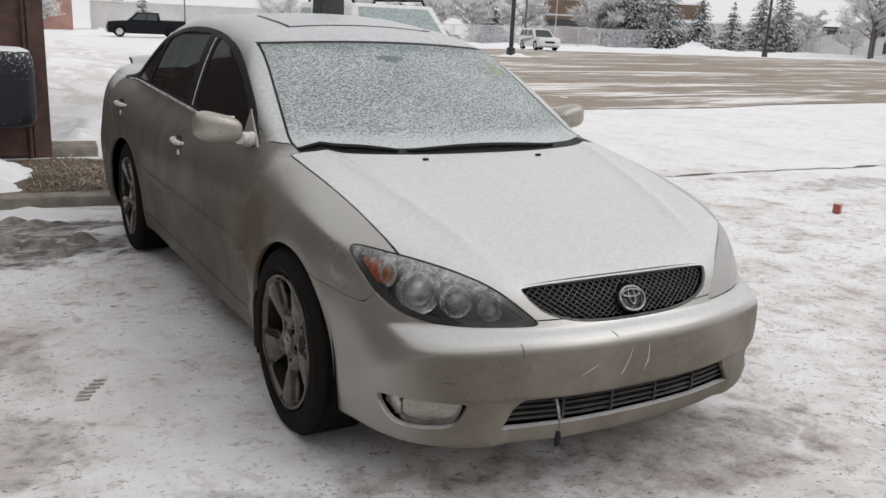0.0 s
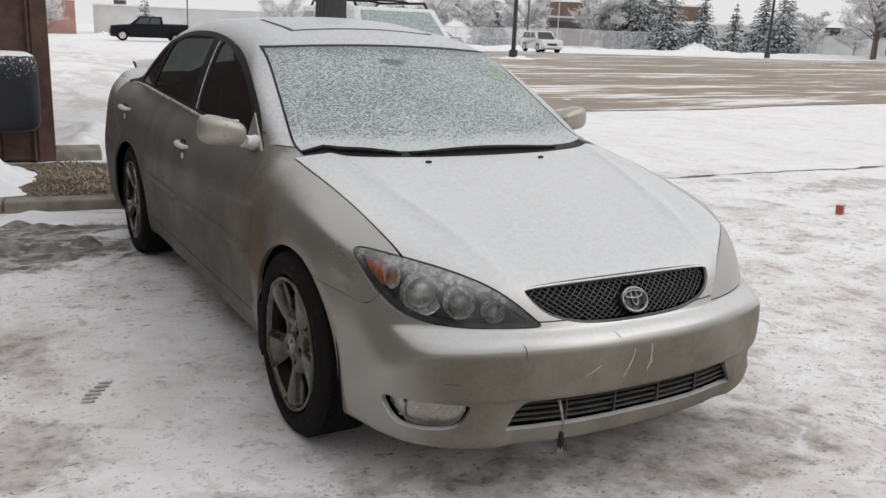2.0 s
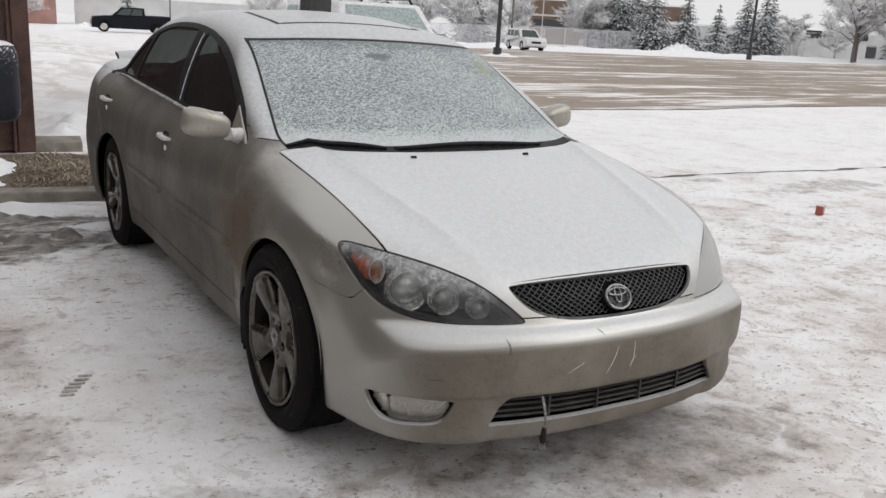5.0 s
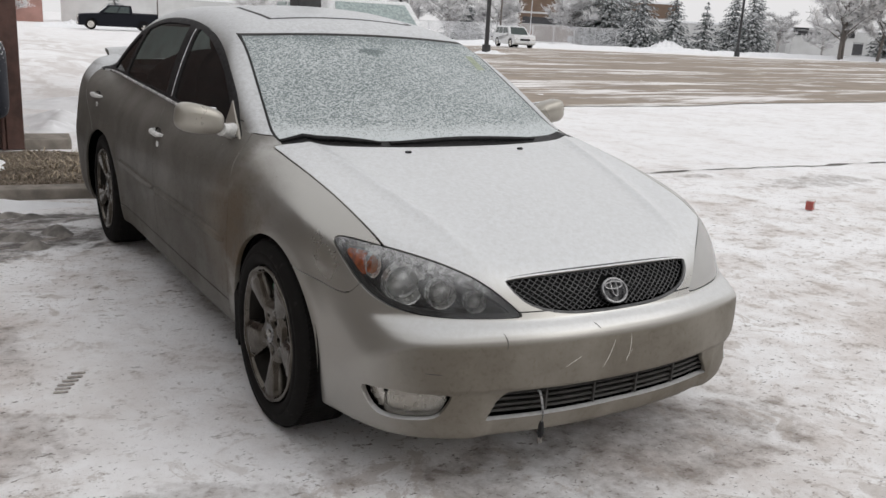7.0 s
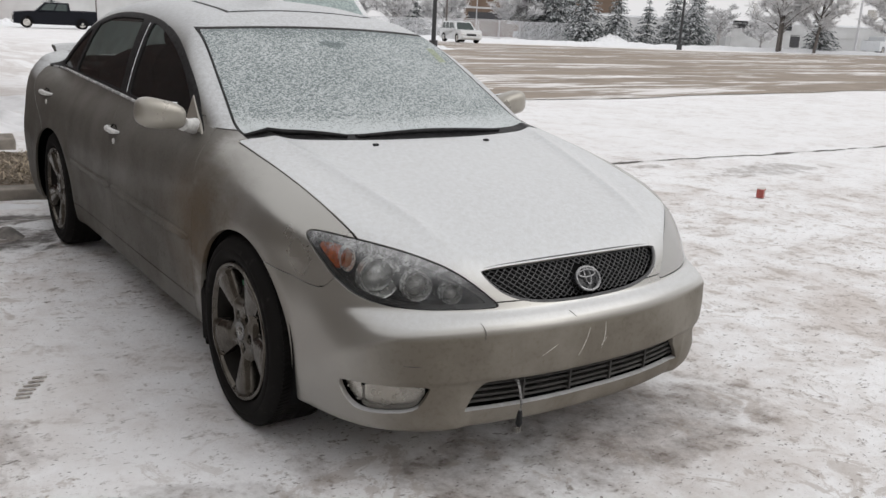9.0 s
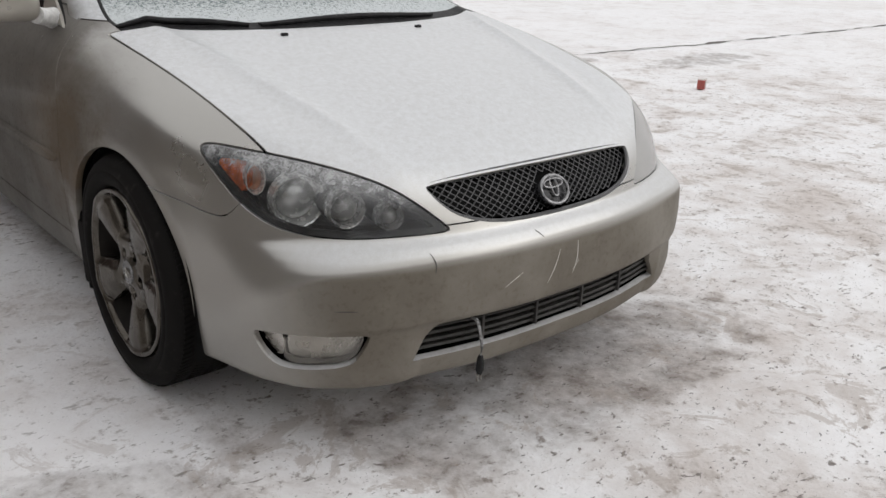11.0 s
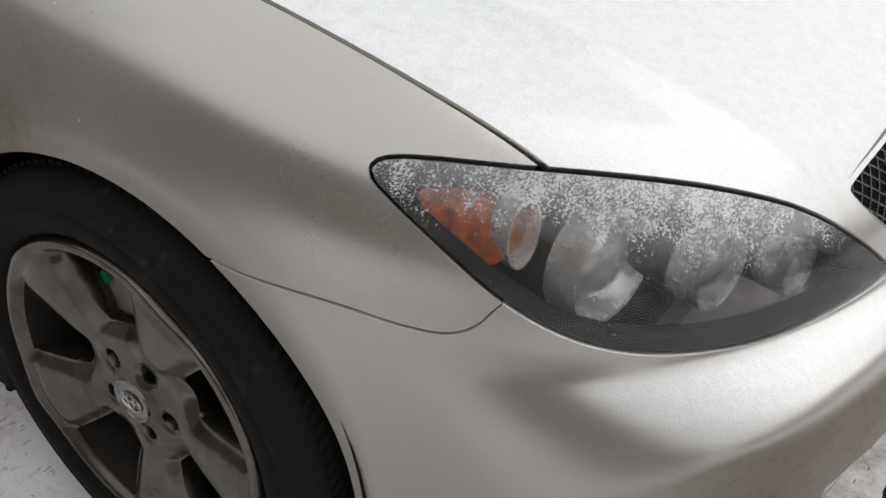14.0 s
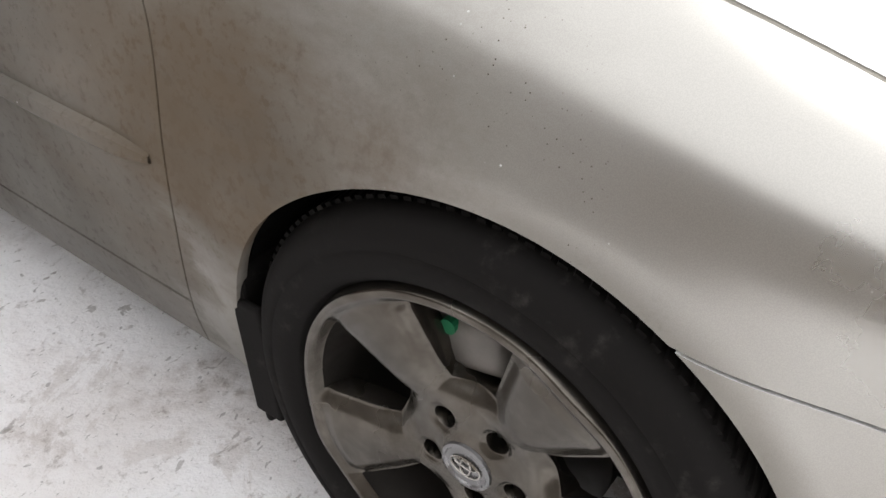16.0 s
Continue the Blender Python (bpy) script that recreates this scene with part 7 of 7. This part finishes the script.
for k, (x, y, h, w, tw, stems) in enumerate(((80.3, 62.6, 5.4, 3.4, 900, 1), (71.9, 48.8, 8.0, 6.5, 1100, 2), (74.8, 47.0, 7.6, 6.0, 1000, 1), (81.3, 43.2, 7.5, 6.0, 900, 1), (46.1, 85.0, 6.8, 6.0, 900, 1), (50.5, 83.5, 6.2, 5.0, 800, 2),
                                         (55.0, 80.5, 5.6, 6.0, 1100, 1), (62.0, 74.8, 6.2, 6.0, 2600, 3), (43.0, 96.0, 6.5, 6.0, 700, 1), (34.0, 100.0, 5.0, 6.0, 600, 1), (7.0, 103.0, 4.5, 5.5, 600, 2), (84.5, 60.0, 3.8, 4.0, 700, 1))):
    leafless(x, y, h, w * 1.1, 50 + k, twigs=int(tw * 1.3), stems=stems, wood=bark if k in (1, 2, 3) else None)

# ploughed snow along the far side of the road
def berm(name, pts, h, w, label, seed):
    verts, faces = [], []
    line = []
    for (x0, y0), (x1, y1) in zip(pts, pts[1:]):
        for k in range(60):
            line.append((x0 + (x1 - x0) * k / 60, y0 + (y1 - y0) * k / 60))
    cols = 8
    for i, (x, y) in enumerate(line):
        a, b = line[max(0, i - 1)], line[min(len(line) - 1, i + 1)]
        d = Vector((b[0] - a[0], b[1] - a[1])).normalized()
        for c in range(cols + 1):
            u = c / cols
            o = w * (u - 0.5)
            px, py = x - d.y * o, y + d.x * o
            hh = h * math.sin(math.pi * u) ** 0.7 * (1 + 0.5 * noise.noise(Vector((px * 0.5, py * 0.5, seed))) + 0.25 * noise.noise(Vector((px * 2, py * 2, seed))))
            verts.append((px, py, float(ground_height(px, py)) + hh - 0.03))
    for i in range(len(line) - 1):
        for c in range(cols):
            a = i * (cols + 1) + c
            faces.append((a, a + cols + 1, a + cols + 2, a + 1))
    ob = from_arrays(name, verts, faces, snow_clean, None)
    for p in ob.data.polygons:
        p.use_smooth = True
    return tagged(ob, label, "snow", kind="structure")


berm("snow_berm", [(8.0, 79.0), (40.0, 66.0), (64.0, 55.5), (110.0, 30.0)], 0.35, 5.0, "ploughed snow along the far edge of the road", 3)
mound("snow_bank", 10.2, 78.0, 2.0, 0.9, 0.5, snow_clean, "small heap of ploughed snow", 41)
mound("snow_bank", 61.5, 60.5, 3.6, 2.0, 0.9, snow_clean, "heap of ploughed snow under the spruces", 31)
